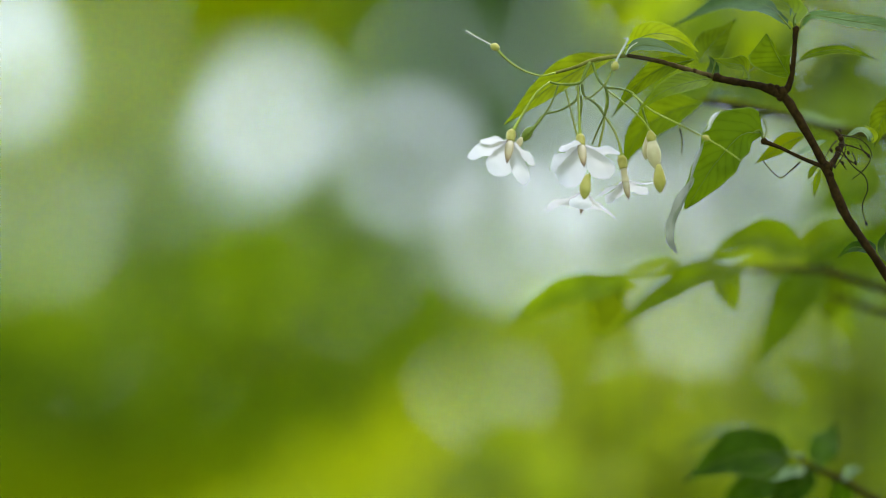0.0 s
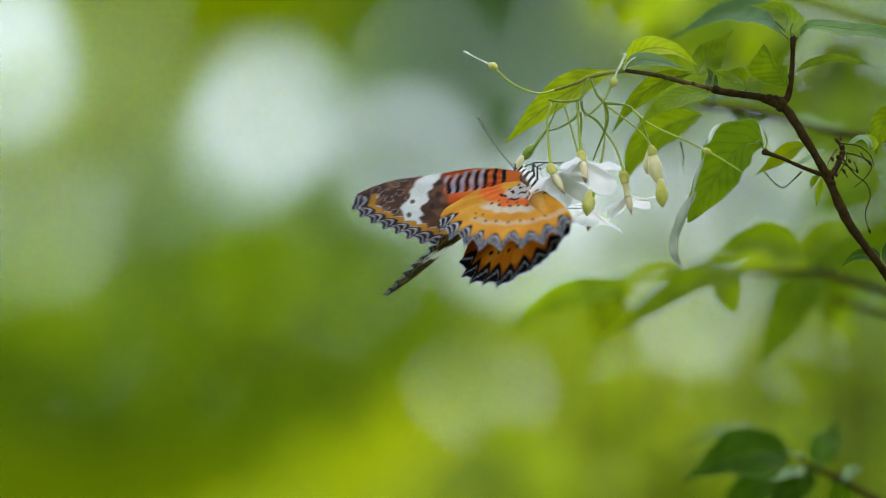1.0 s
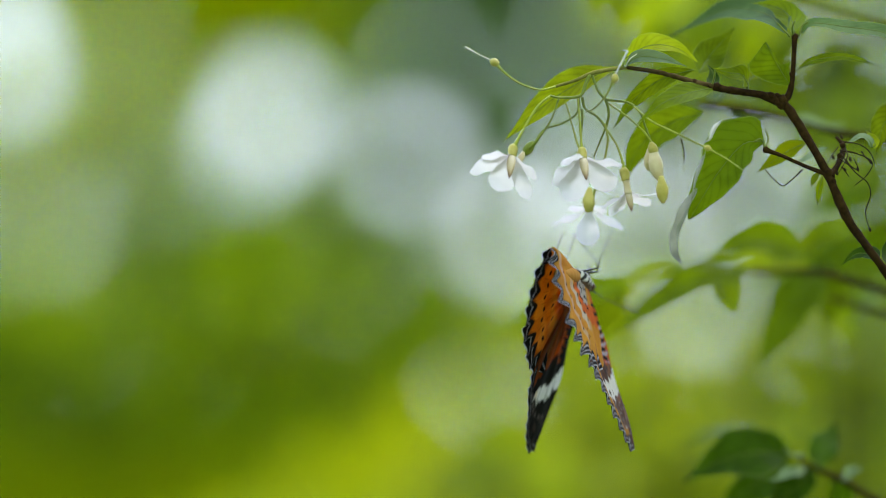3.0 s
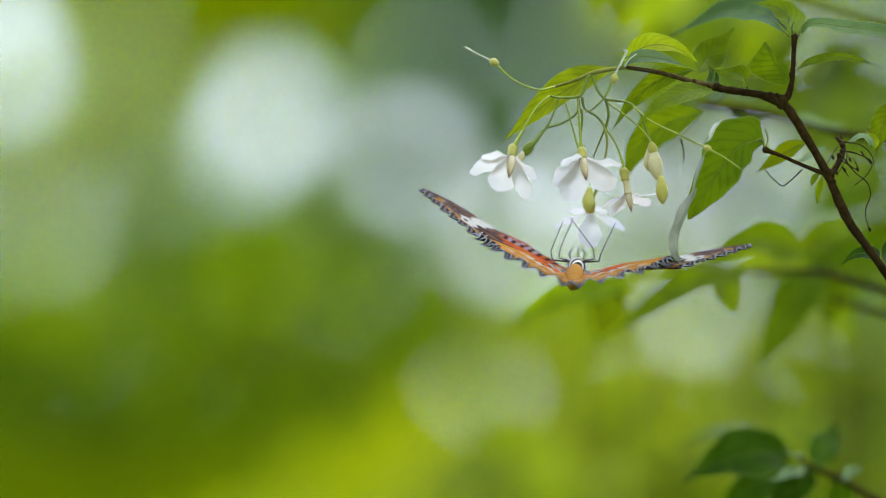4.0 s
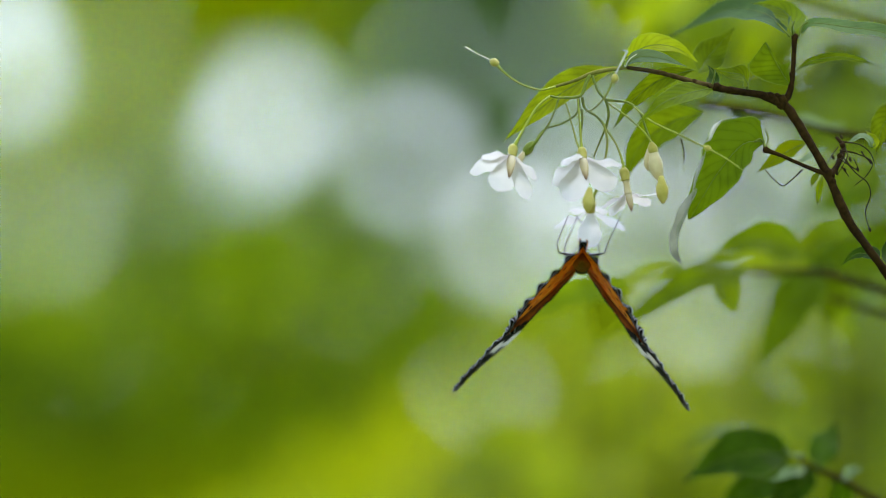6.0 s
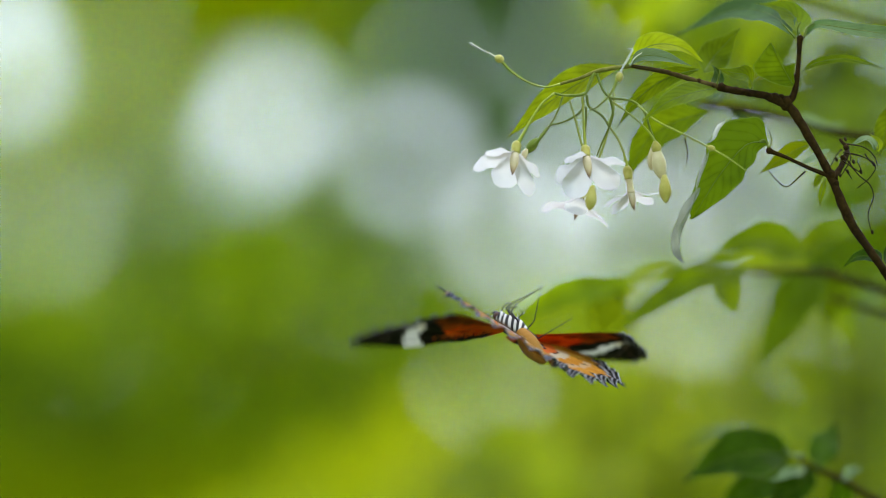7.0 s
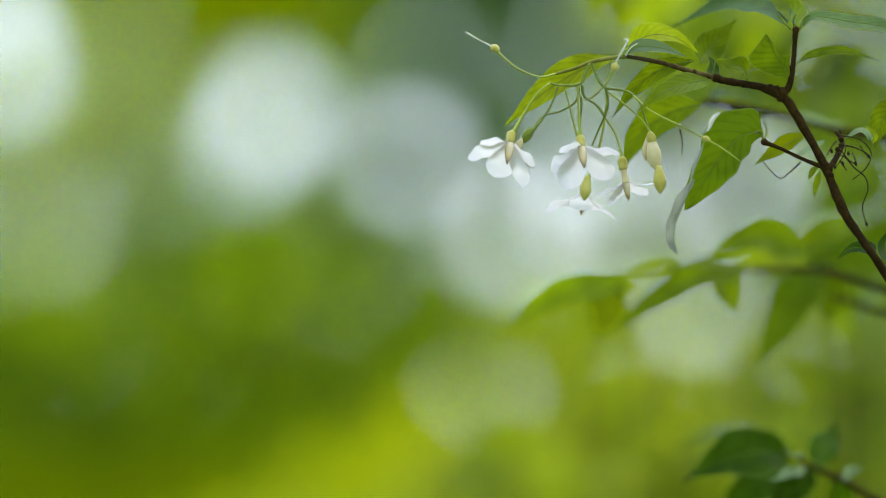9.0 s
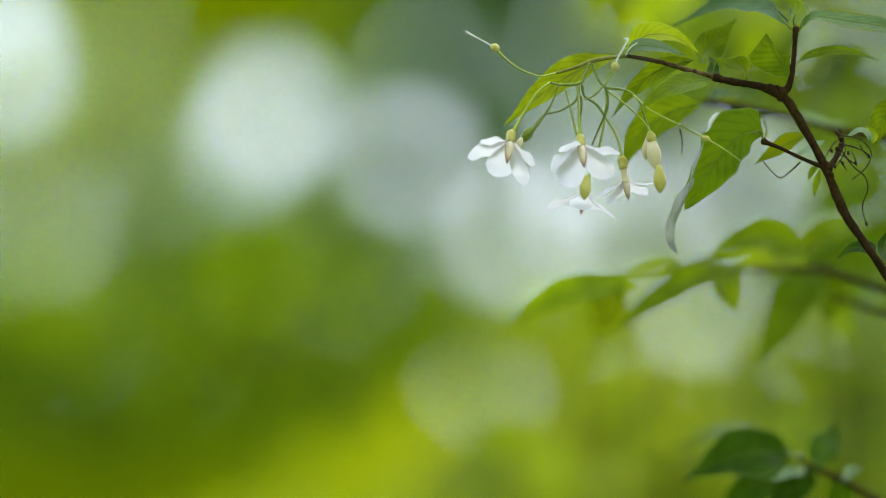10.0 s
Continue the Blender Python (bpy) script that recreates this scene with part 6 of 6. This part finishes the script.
    walk(WINGS["right_hind"], [
        (0.000, hinge("right", 40.0)),
        (0.300, hinge("right", 60.0)),
        (0.333, hinge("right", 40.0)),
        (0.400, hinge("right", 0.0)),
        (0.467, hinge("right", -50.0)),
        (0.500, hinge("right", -61.9)),
        (0.533, hinge("right", -12.0)),
        (0.600, hinge("right", 84.6)),
        (0.700, hinge("right", 74.6)),
        (0.800, hinge("right", 88.0)),
        (0.900, hinge("right", 75.3)),
        (1.000, hinge("right", 93.6)),
        (1.100, hinge("right", 43.8)),
        (1.200, hinge("right", 13.2)),
        (1.267, hinge("right", 61.3)),
        (1.300, hinge("right", 85.4)),
        (1.400, hinge("right", 93.9)),
        (1.500, hinge("right", 57.2)),
        (1.533, hinge("right", 58.3)),
        (1.600, hinge("right", 78.2)),
        (1.667, hinge("right", 36.6)),
        (1.700, hinge("right", 15.8)),
        (1.733, hinge("right", 21.8)),
        (1.800, hinge("right", 60.6)),
        (1.900, hinge("right", 62.5)),
        (2.000, hinge("right", 42.4)),
        (2.100, hinge("right", 43.5)),
        (2.200, hinge("right", 44.9)),
        (2.300, hinge("right", 48.8)),
        (2.400, hinge("right", 56.9)),
        (2.500, hinge("right", 43.1)),
        (2.533, hinge("right", 51.4)),
        (2.600, hinge("right", 59.7)),
        (2.667, hinge("right", 45.7)),
        (2.700, hinge("right", 38.7)),
        (3.000, hinge("right", 72.0)),
        (3.300, hinge("right", 40.0)),
        (3.550, hinge("right", 5.0)),
        (3.800, hinge("right", -37.3)),
        (3.900, hinge("right", -41.9)),
        (4.000, hinge("right", -21.6)),
        (4.100, hinge("right", -26.2)),
        (4.200, hinge("right", -22.7)),
        (4.300, hinge("right", -0.6)),
        (4.400, hinge("right", 47.4)),
        (4.500, hinge("right", 61.2)),
        (4.600, hinge("right", 78.0)),
        (4.700, hinge("right", 72.6)),
        (4.800, hinge("right", 66.4)),
        (4.900, hinge("right", 59.9)),
        (5.000, hinge("right", 39.1)),
        (5.100, hinge("right", 24.2)),
        (5.200, hinge("right", -2.5)),
        (5.300, hinge("right", -14.7)),
        (5.400, hinge("right", -22.4)),
        (5.500, hinge("right", -14.3)),
        (5.600, hinge("right", -4.8)),
        (5.700, hinge("right", 2.3)),
        (5.950, hinge("right", 35.0)),
        (6.200, hinge("right", 70.0)),
        (6.450, hinge("right", 35.0)),
        (6.600, hinge("right", 0.0)),
        (6.800, hinge("right", 18.2)),
        (6.900, hinge("right", 38.8)),
        (6.950, hinge("right", 42.0)),
        (7.000, hinge("right", 12.0)),
        (7.050, hinge("right", -30.0)),
        (7.100, hinge("right", 50.0)),
        (7.133, hinge("right", 48.2)),
        (7.200, hinge("right", 44.6)),
        (7.267, hinge("right", 29.8)),
        (7.300, hinge("right", 22.5)),
        (7.333, hinge("right", 31.7)),
        (7.400, hinge("right", 50.0)),
        (7.467, hinge("right", 10.0)),
        (7.500, hinge("right", -10.0)),
        (7.533, hinge("right", 13.3)),
        (7.600, hinge("right", 60.0)),
        (7.700, hinge("right", 30.0)),
        (7.800, hinge("right", 0.0)),
        (10.000, hinge("right", 40.0)),
    ])
    walk(WINGS["left_fore"], [
        (0.000, hinge("left", 40.0, 0.0, 0.0003)),
        (0.300, hinge("left", 60.0, 0.0, 0.0003)),
        (0.333, hinge("left", 40.0, 0.0, 0.0003)),
        (0.400, hinge("left", 0.0, 0.0, 0.0003)),
        (0.467, hinge("left", -80.0, 12.0, 0.0003)),
        (0.500, hinge("left", -127.5, 17.0, 0.0003, -3)),
        (0.533, hinge("left", -54.0, 12.0, 0.0003)),
        (0.567, hinge("left", 22.0, 6.0, 0.0003)),
        (0.600, hinge("left", 96.0, 0.0, 0.0003)),
        (0.700, hinge("left", 98.0, 0.0, 0.0003)),
        (0.800, hinge("left", 96.4, 13.8, 0.0003)),
        (0.900, hinge("left", 63.7, -7.8, 0.0003)),
        (1.000, hinge("left", 67.4, 4.2, 0.0003, -39)),
        (1.100, hinge("left", 30.8, 4.1, 0.0003)),
        (1.200, hinge("left", 6.5, 0.6, 0.0003)),
        (1.267, hinge("left", 58.1, 8.5, 0.0003)),
        (1.300, hinge("left", 83.9, 12.5, 0.0003)),
        (1.400, hinge("left", 83.8, 4.6, 0.0003)),
        (1.500, hinge("left", 51.0, -16.7, 0.0003, -17)),
        (1.533, hinge("left", 60.7, -0.8, 0.0003)),
        (1.600, hinge("left", 90.5, -4.6, 0.0003)),
        (1.667, hinge("left", 70.2, -1.5, 0.0003)),
        (1.700, hinge("left", 100.0, 6.0, 0.0003)),
        (1.733, hinge("left", 98.0, 6.0, 0.0003)),
        (1.800, hinge("left", 96.0, 14.0, 0.0003)),
        (1.900, hinge("left", 86.7, 15.5, 0.0003)),
        (2.000, hinge("left", 74.9, 9.3, 0.0003, 5)),
        (2.100, hinge("left", 57.8, 10.2, 0.0003)),
        (2.200, hinge("left", 85.0, -10.1, 0.0003)),
        (2.300, hinge("left", 87.4, -20.4, 0.0003)),
        (2.400, hinge("left", 87.2, 6.6, 0.0003)),
        (2.500, hinge("left", 88.7, -14.4, 0.0003, 13)),
        (2.533, hinge("left", 66.5, -5.5, 0.0003)),
        (2.600, hinge("left", 54.4, 4.6, 0.0003)),
        (2.667, hinge("left", 63.5, 2.6, 0.0003)),
        (2.700, hinge("left", 68.0, 1.6, 0.0003)),
        (3.000, hinge("left", 78.0, 1.1, 0.0003)),
        (3.300, hinge("left", 48.0, 0.6, 0.0003)),
        (3.550, hinge("left", 20.0, 0.2, 0.0003)),
        (3.800, hinge("left", -17.5, 0.4, 0.0003)),
        (3.900, hinge("left", -16.2, 0.1, 0.0003)),
        (4.000, hinge("left", -7.4, 7.4, 0.0003, -2)),
        (4.100, hinge("left", -11.0, 1.6, 0.0003)),
        (4.200, hinge("left", -8.6, -2.8, 0.0003)),
        (4.300, hinge("left", 33.9, 0.9, 0.0003)),
        (4.400, hinge("left", 84.6, -1.0, 0.0003)),
        (4.500, hinge("left", 103.0, 5.8, 0.0003)),
        (4.600, hinge("left", 89.9, -2.2, 0.0003)),
        (4.700, hinge("left", 88.2, -1.1, 0.0003)),
        (4.800, hinge("left", 79.9, -1.3, 0.0003)),
        (4.900, hinge("left", 68.1, -1.3, 0.0003)),
        (5.000, hinge("left", 54.3, 5.9, 0.0003, -6)),
        (5.100, hinge("left", 38.3, -2.1, 0.0003)),
        (5.200, hinge("left", 2.8, -1.5, 0.0003)),
        (5.300, hinge("left", -5.7, 4.1, 0.0003)),
        (5.400, hinge("left", -3.7, 0.5, 0.0003)),
        (5.500, hinge("left", 0.2, 4.6, 0.0003, -11)),
        (5.600, hinge("left", 3.8, 1.4, 0.0003)),
        (5.700, hinge("left", 17.5, -0.0, 0.0003)),
        (5.950, hinge("left", 45.0, 3.0, 0.0003)),
        (6.200, hinge("left", 78.0, 3.0, 0.0003)),
        (6.450, hinge("left", 45.0, 3.0, 0.0003)),
        (6.600, hinge("left", 0.0, 3.0, 0.0003)),
        (6.800, hinge("left", 12.0, 9.4, 0.0003)),
        (6.900, hinge("left", 62.1, 25.7, 0.0003)),
        (6.950, hinge("left", 30.0, 12.0, 0.0003, 16)),
        (7.000, hinge("left", -27.1, 1.6, 0.0003, 36)),
        (7.050, hinge("left", -50.0, 8.0, 0.0003, 16)),
        (7.100, hinge("left", 15.2, 16.4, 0.0003)),
        (7.133, hinge("left", 36.8, 11.0, 0.0003)),
        (7.200, hinge("left", 80.0, 0.0, 0.0003)),
        (7.267, hinge("left", 43.2, 0.0, 0.0003)),
        (7.300, hinge("left", 24.8, 0.0, 0.0003)),
        (7.333, hinge("left", 36.5, 0.0, 0.0003)),
        (7.400, hinge("left", 60.0, 0.0, 0.0003)),
        (7.467, hinge("left", 13.3, 0.0, 0.0003)),
        (7.500, hinge("left", -10.0, 0.0, 0.0003)),
        (7.533, hinge("left", 13.3, 0.0, 0.0003)),
        (7.600, hinge("left", 60.0, 0.0, 0.0003)),
        (7.700, hinge("left", 30.0, 0.0, 0.0003)),
        (7.800, hinge("left", 0.0, 0.0, 0.0003)),
        (10.000, hinge("left", 40.0, 0.0, 0.0003)),
    ])
    walk(WINGS["left_hind"], [
        (0.000, hinge("left", 40.0)),
        (0.300, hinge("left", 60.0)),
        (0.333, hinge("left", 40.0)),
        (0.400, hinge("left", 0.0)),
        (0.467, hinge("left", -80.0)),
        (0.500, hinge("left", -125.2)),
        (0.533, hinge("left", -54.0)),
        (0.567, hinge("left", 22.0)),
        (0.600, hinge("left", 96.0)),
        (0.700, hinge("left", 98.0)),
        (0.800, hinge("left", 96.4)),
        (0.900, hinge("left", 63.7)),
        (1.000, hinge("left", 59.6)),
        (1.100, hinge("left", 30.8)),
        (1.200, hinge("left", 6.5)),
        (1.267, hinge("left", 58.1)),
        (1.300, hinge("left", 83.9)),
        (1.400, hinge("left", 83.8)),
        (1.500, hinge("left", 50.7)),
        (1.533, hinge("left", 60.7)),
        (1.600, hinge("left", 90.5)),
        (1.667, hinge("left", 70.2)),
        (1.700, hinge("left", 100.0)),
        (1.733, hinge("left", 98.0)),
        (1.800, hinge("left", 94.0)),
        (1.900, hinge("left", 86.7)),
        (2.000, hinge("left", 83.5)),
        (2.100, hinge("left", 57.8)),
        (2.200, hinge("left", 85.0)),
        (2.300, hinge("left", 87.4)),
        (2.400, hinge("left", 87.2)),
        (2.500, hinge("left", 70.4)),
        (2.533, hinge("left", 66.5)),
        (2.600, hinge("left", 54.4)),
        (2.667, hinge("left", 63.5)),
        (2.700, hinge("left", 68.0)),
        (3.000, hinge("left", 78.0)),
        (3.300, hinge("left", 48.0)),
        (3.550, hinge("left", 20.0)),
        (3.800, hinge("left", -17.5)),
        (3.900, hinge("left", -16.2)),
        (4.000, hinge("left", -11.1)),
        (4.100, hinge("left", -11.0)),
        (4.200, hinge("left", -8.6)),
        (4.300, hinge("left", 33.9)),
        (4.400, hinge("left", 84.6)),
        (4.500, hinge("left", 100.9)),
        (4.600, hinge("left", 89.9)),
        (4.700, hinge("left", 88.2)),
        (4.800, hinge("left", 79.9)),
        (4.900, hinge("left", 68.1)),
        (5.000, hinge("left", 55.0)),
        (5.100, hinge("left", 38.3)),
        (5.200, hinge("left", 2.8)),
        (5.300, hinge("left", -5.7)),
        (5.400, hinge("left", -3.7)),
        (5.500, hinge("left", 1.4)),
        (5.600, hinge("left", 3.8)),
        (5.700, hinge("left", 17.5)),
        (5.950, hinge("left", 45.0)),
        (6.200, hinge("left", 78.0)),
        (6.450, hinge("left", 45.0)),
        (6.600, hinge("left", 0.0)),
        (6.800, hinge("left", 12.0)),
        (6.900, hinge("left", 62.1)),
        (6.950, hinge("left", 30.0)),
        (7.000, hinge("left", -22.0)),
        (7.050, hinge("left", -40.0)),
        (7.100, hinge("left", 15.2)),
        (7.133, hinge("left", 36.8)),
        (7.200, hinge("left", 80.0)),
        (7.267, hinge("left", 43.2)),
        (7.300, hinge("left", 24.8)),
        (7.333, hinge("left", 36.5)),
        (7.400, hinge("left", 60.0)),
        (7.467, hinge("left", 13.3)),
        (7.500, hinge("left", -10.0)),
        (7.533, hinge("left", 13.3)),
        (7.600, hinge("left", 60.0)),
        (7.700, hinge("left", 30.0)),
        (7.800, hinge("left", 0.0)),
        (10.000, hinge("left", 40.0)),
    ])
    # the branch dips under its weight and springs back
    walk(SHOOT, [
        (0.00, pose(0.08187, 1.17000, 1.33778, 0, 0.047, 0)),
        (0.60, pose(0.08187, 1.17000, 1.33778, 0, 0.047, 0)),
        (0.72, pose(0.08187, 1.17000, 1.33778, 0, 0.047, 0)),
        (0.80, pose(0.08187, 1.17000, 1.33758, 0, -0.094, 0)),
        (0.90, pose(0.08159, 1.17000, 1.33646, 0, -0.893, 0)),
        (1.00, pose(0.08173, 1.17000, 1.33527, 0, -1.739, 0)),
        (1.10, pose(0.08228, 1.17000, 1.33593, 0, -1.269, 0)),
        (1.20, pose(0.08145, 1.17000, 1.33547, 0, -1.598, 0)),
        (1.30, pose(0.08145, 1.17000, 1.33567, 0, -1.457, 0)),
        (1.40, pose(0.08187, 1.17000, 1.33685, 0, -0.611, 0)),
        (1.50, pose(0.08077, 1.17000, 1.33448, 0, -2.303, 0)),
        (1.60, pose(0.08255, 1.17000, 1.33613, 0, -1.128, 0)),
        (1.70, pose(0.08214, 1.17000, 1.33659, 0, -0.799, 0)),
        (1.80, pose(0.08145, 1.17000, 1.33514, 0, -1.833, 0)),
        (1.90, pose(0.08173, 1.17000, 1.33600, 0, -1.222, 0)),
        (2.00, pose(0.08187, 1.17000, 1.33620, 0, -1.081, 0)),
        (2.50, pose(0.08214, 1.17000, 1.33590, 0, -1.292, 0)),
        (2.70, pose(0.08200, 1.17000, 1.33580, 0, -1.363, 0)),
        (3.80, pose(0.08200, 1.17000, 1.33580, 0, -1.363, 0)),
        (4.00, pose(0.08193, 1.17000, 1.33580, 0, -1.363, 0)),
        (4.50, pose(0.08214, 1.17000, 1.33590, 0, -1.292, 0)),
        (5.00, pose(0.08187, 1.17000, 1.33580, 0, -1.363, 0)),
        (5.50, pose(0.08200, 1.17000, 1.33577, 0, -1.387, 0)),
        (5.70, pose(0.08200, 1.17000, 1.33580, 0, -1.363, 0)),
        (6.50, pose(0.08159, 1.17000, 1.33560, 0, -1.504, 0)),
        (6.80, pose(0.08063, 1.17000, 1.33501, 0, -1.927, 0)),
        (6.90, pose(0.08104, 1.17000, 1.33646, 0, -0.893, 0)),
        (7.00, pose(0.08302, 1.17000, 1.33552, 0, -0.440, 0)),
        (7.10, pose(0.08145, 1.17000, 1.33804, 0, 0.235, 0)),
        (7.20, pose(0.08173, 1.17000, 1.33659, 0, -0.799, 0)),
        (7.30, pose(0.08241, 1.17000, 1.33751, 0, -0.141, 0)),
        (7.40, pose(0.08159, 1.17000, 1.33699, 0, -0.517, 0)),
        (7.50, pose(0.08180, 1.17000, 1.33718, 0, -0.376, 0)),
        (7.65, pose(0.08200, 1.17000, 1.33732, 0, -0.282, 0)),
        (8.00, pose(0.08195, 1.17000, 1.33748, 0, -0.165, 0)),
        (8.50, pose(0.08200, 1.17000, 1.33751, 0, -0.141, 0)),
        (9.00, pose(0.08187, 1.17000, 1.33761, 0, -0.071, 0)),
        (9.50, pose(0.08192, 1.17000, 1.33769, 0, -0.014, 0)),
        (10.00, pose(0.08187, 1.17000, 1.33771, 0, -0.000, 0)),
    ])
    walk(REAR, [
        (0.00, pose(0.11668, 1.22000, 1.28872, 0, 0.012, 0)),
        (0.60, pose(0.11668, 1.22000, 1.28872, 0, 0.012, 0)),
        (0.72, pose(0.11668, 1.22000, 1.28872, 0, 0.012, 0)),
        (0.80, pose(0.11668, 1.22000, 1.28868, 0, -0.024, 0)),
        (0.90, pose(0.11666, 1.22000, 1.28843, 0, -0.228, 0)),
        (1.00, pose(0.11667, 1.22000, 1.28817, 0, -0.444, 0)),
        (1.10, pose(0.11670, 1.22000, 1.28832, 0, -0.324, 0)),
        (1.20, pose(0.11666, 1.22000, 1.28822, 0, -0.408, 0)),
        (1.30, pose(0.11666, 1.22000, 1.28826, 0, -0.372, 0)),
        (1.40, pose(0.11668, 1.22000, 1.28852, 0, -0.156, 0)),
        (1.50, pose(0.11662, 1.22000, 1.28800, 0, -0.588, 0)),
        (1.60, pose(0.11671, 1.22000, 1.28836, 0, -0.288, 0)),
        (1.70, pose(0.11669, 1.22000, 1.28846, 0, -0.204, 0)),
        (1.80, pose(0.11666, 1.22000, 1.28815, 0, -0.468, 0)),
        (1.90, pose(0.11667, 1.22000, 1.28833, 0, -0.312, 0)),
        (2.00, pose(0.11668, 1.22000, 1.28838, 0, -0.276, 0)),
        (2.50, pose(0.11669, 1.22000, 1.28831, 0, -0.330, 0)),
        (2.70, pose(0.11669, 1.22000, 1.28829, 0, -0.348, 0)),
        (3.80, pose(0.11669, 1.22000, 1.28829, 0, -0.348, 0)),
        (4.00, pose(0.11668, 1.22000, 1.28829, 0, -0.348, 0)),
        (4.50, pose(0.11669, 1.22000, 1.28831, 0, -0.330, 0)),
        (5.00, pose(0.11668, 1.22000, 1.28829, 0, -0.348, 0)),
        (5.50, pose(0.11669, 1.22000, 1.28828, 0, -0.354, 0)),
        (5.70, pose(0.11669, 1.22000, 1.28829, 0, -0.348, 0)),
        (6.50, pose(0.11666, 1.22000, 1.28825, 0, -0.384, 0)),
        (6.80, pose(0.11661, 1.22000, 1.28812, 0, -0.492, 0)),
        (6.90, pose(0.11663, 1.22000, 1.28843, 0, -0.228, 0)),
        (7.00, pose(0.11674, 1.22000, 1.28830, 0, -0.336, 0)),
        (7.10, pose(0.11666, 1.22000, 1.28878, 0, 0.060, 0)),
        (7.20, pose(0.11667, 1.22000, 1.28846, 0, -0.204, 0)),
        (7.30, pose(0.11671, 1.22000, 1.28866, 0, -0.036, 0)),
        (7.40, pose(0.11666, 1.22000, 1.28855, 0, -0.132, 0)),
        (7.50, pose(0.11667, 1.22000, 1.28859, 0, -0.096, 0)),
        (7.65, pose(0.11669, 1.22000, 1.28862, 0, -0.072, 0)),
        (8.00, pose(0.11668, 1.22000, 1.28865, 0, -0.042, 0)),
        (8.50, pose(0.11669, 1.22000, 1.28866, 0, -0.036, 0)),
        (9.00, pose(0.11668, 1.22000, 1.28868, 0, -0.018, 0)),
        (9.50, pose(0.11668, 1.22000, 1.28870, 0, -0.004, 0)),
        (10.00, pose(0.11668, 1.22000, 1.28870, 0, -0.000, 0)),
    ])
    # the two flowers it clings to are pulled aside
    walk(FLOWER_ONE, [
        (0.00, pose(-0.05601, -0.00300, 0.00264, 0.0, 0.0, 0)),
        (0.72, pose(-0.05601, -0.00300, 0.00264, 0.0, 0.0, 0)),
        (0.80, pose(-0.05601, -0.00300, 0.00264, 0.0, -6.0, 0)),
        (0.90, pose(-0.05601, -0.00300, 0.00264, 0.0, -32.0, 0)),
        (1.00, pose(-0.05547, -0.00300, 0.00182, 0.0, -34.0, 0)),
        (1.30, pose(-0.05574, -0.00300, 0.00209, 0.0, -33.0, 0)),
        (1.40, pose(-0.05601, -0.00300, 0.00264, 0.0, 14.0, 0)),
        (1.50, pose(-0.05601, -0.00300, 0.00223, 0.0, -2.0, 0)),
        (1.60, pose(-0.05601, -0.00300, 0.00264, 0.0, 4.0, 0)),
        (1.80, pose(-0.05601, -0.00300, 0.00264, 0.0, 0.0, 0)),
        (10.00, pose(-0.05601, -0.00300, 0.00264, 0.0, 0.0, 0)),
    ])
    walk(FLOWER_LOW, [
        (0.00, pose(-0.04258, 0.00200, -0.00543, 0.0, 0.0, 0)),
        (0.90, pose(-0.04258, 0.00200, -0.00543, 0.0, -2.0, 0)),
        (1.30, pose(-0.04258, 0.00200, -0.00502, 0.0, -3.0, 0)),
        (1.40, pose(-0.04258, 0.00200, -0.01000, 26.0, -2.0, 0)),
        (1.50, pose(-0.04258, 0.00200, -0.01250, 40.0, -6.0, 0)),
        (1.80, pose(-0.04258, 0.00200, -0.01040, 34.0, -3.0, 0)),
        (2.50, pose(-0.04258, 0.00200, -0.01060, 36.0, -3.0, 0)),
        (4.00, pose(-0.04258, 0.00200, -0.01130, 38.0, -5.0, 0)),
        (5.70, pose(-0.04258, 0.00200, -0.01130, 38.0, -5.0, 0)),
        (6.80, pose(-0.04258, 0.00200, -0.01060, 30.0, -4.0, 0)),
        (6.92, pose(-0.04258, 0.00200, -0.00543, 6.0, 6.0, 0)),
        (7.00, pose(-0.04258, 0.00200, -0.00488, 0.0, 7.0, 0)),
        (7.10, pose(-0.04258, 0.00200, -0.00598, 0.0, -3.0, 0)),
        (7.20, pose(-0.04258, 0.00200, -0.00543, 0.0, 2.0, 0)),
        (7.50, pose(-0.04258, 0.00200, -0.00543, 0.0, 0.0, 0)),
        (10.00, pose(-0.04258, 0.00200, -0.00543, 0.0, 0.0, 0)),
    ])


motions()
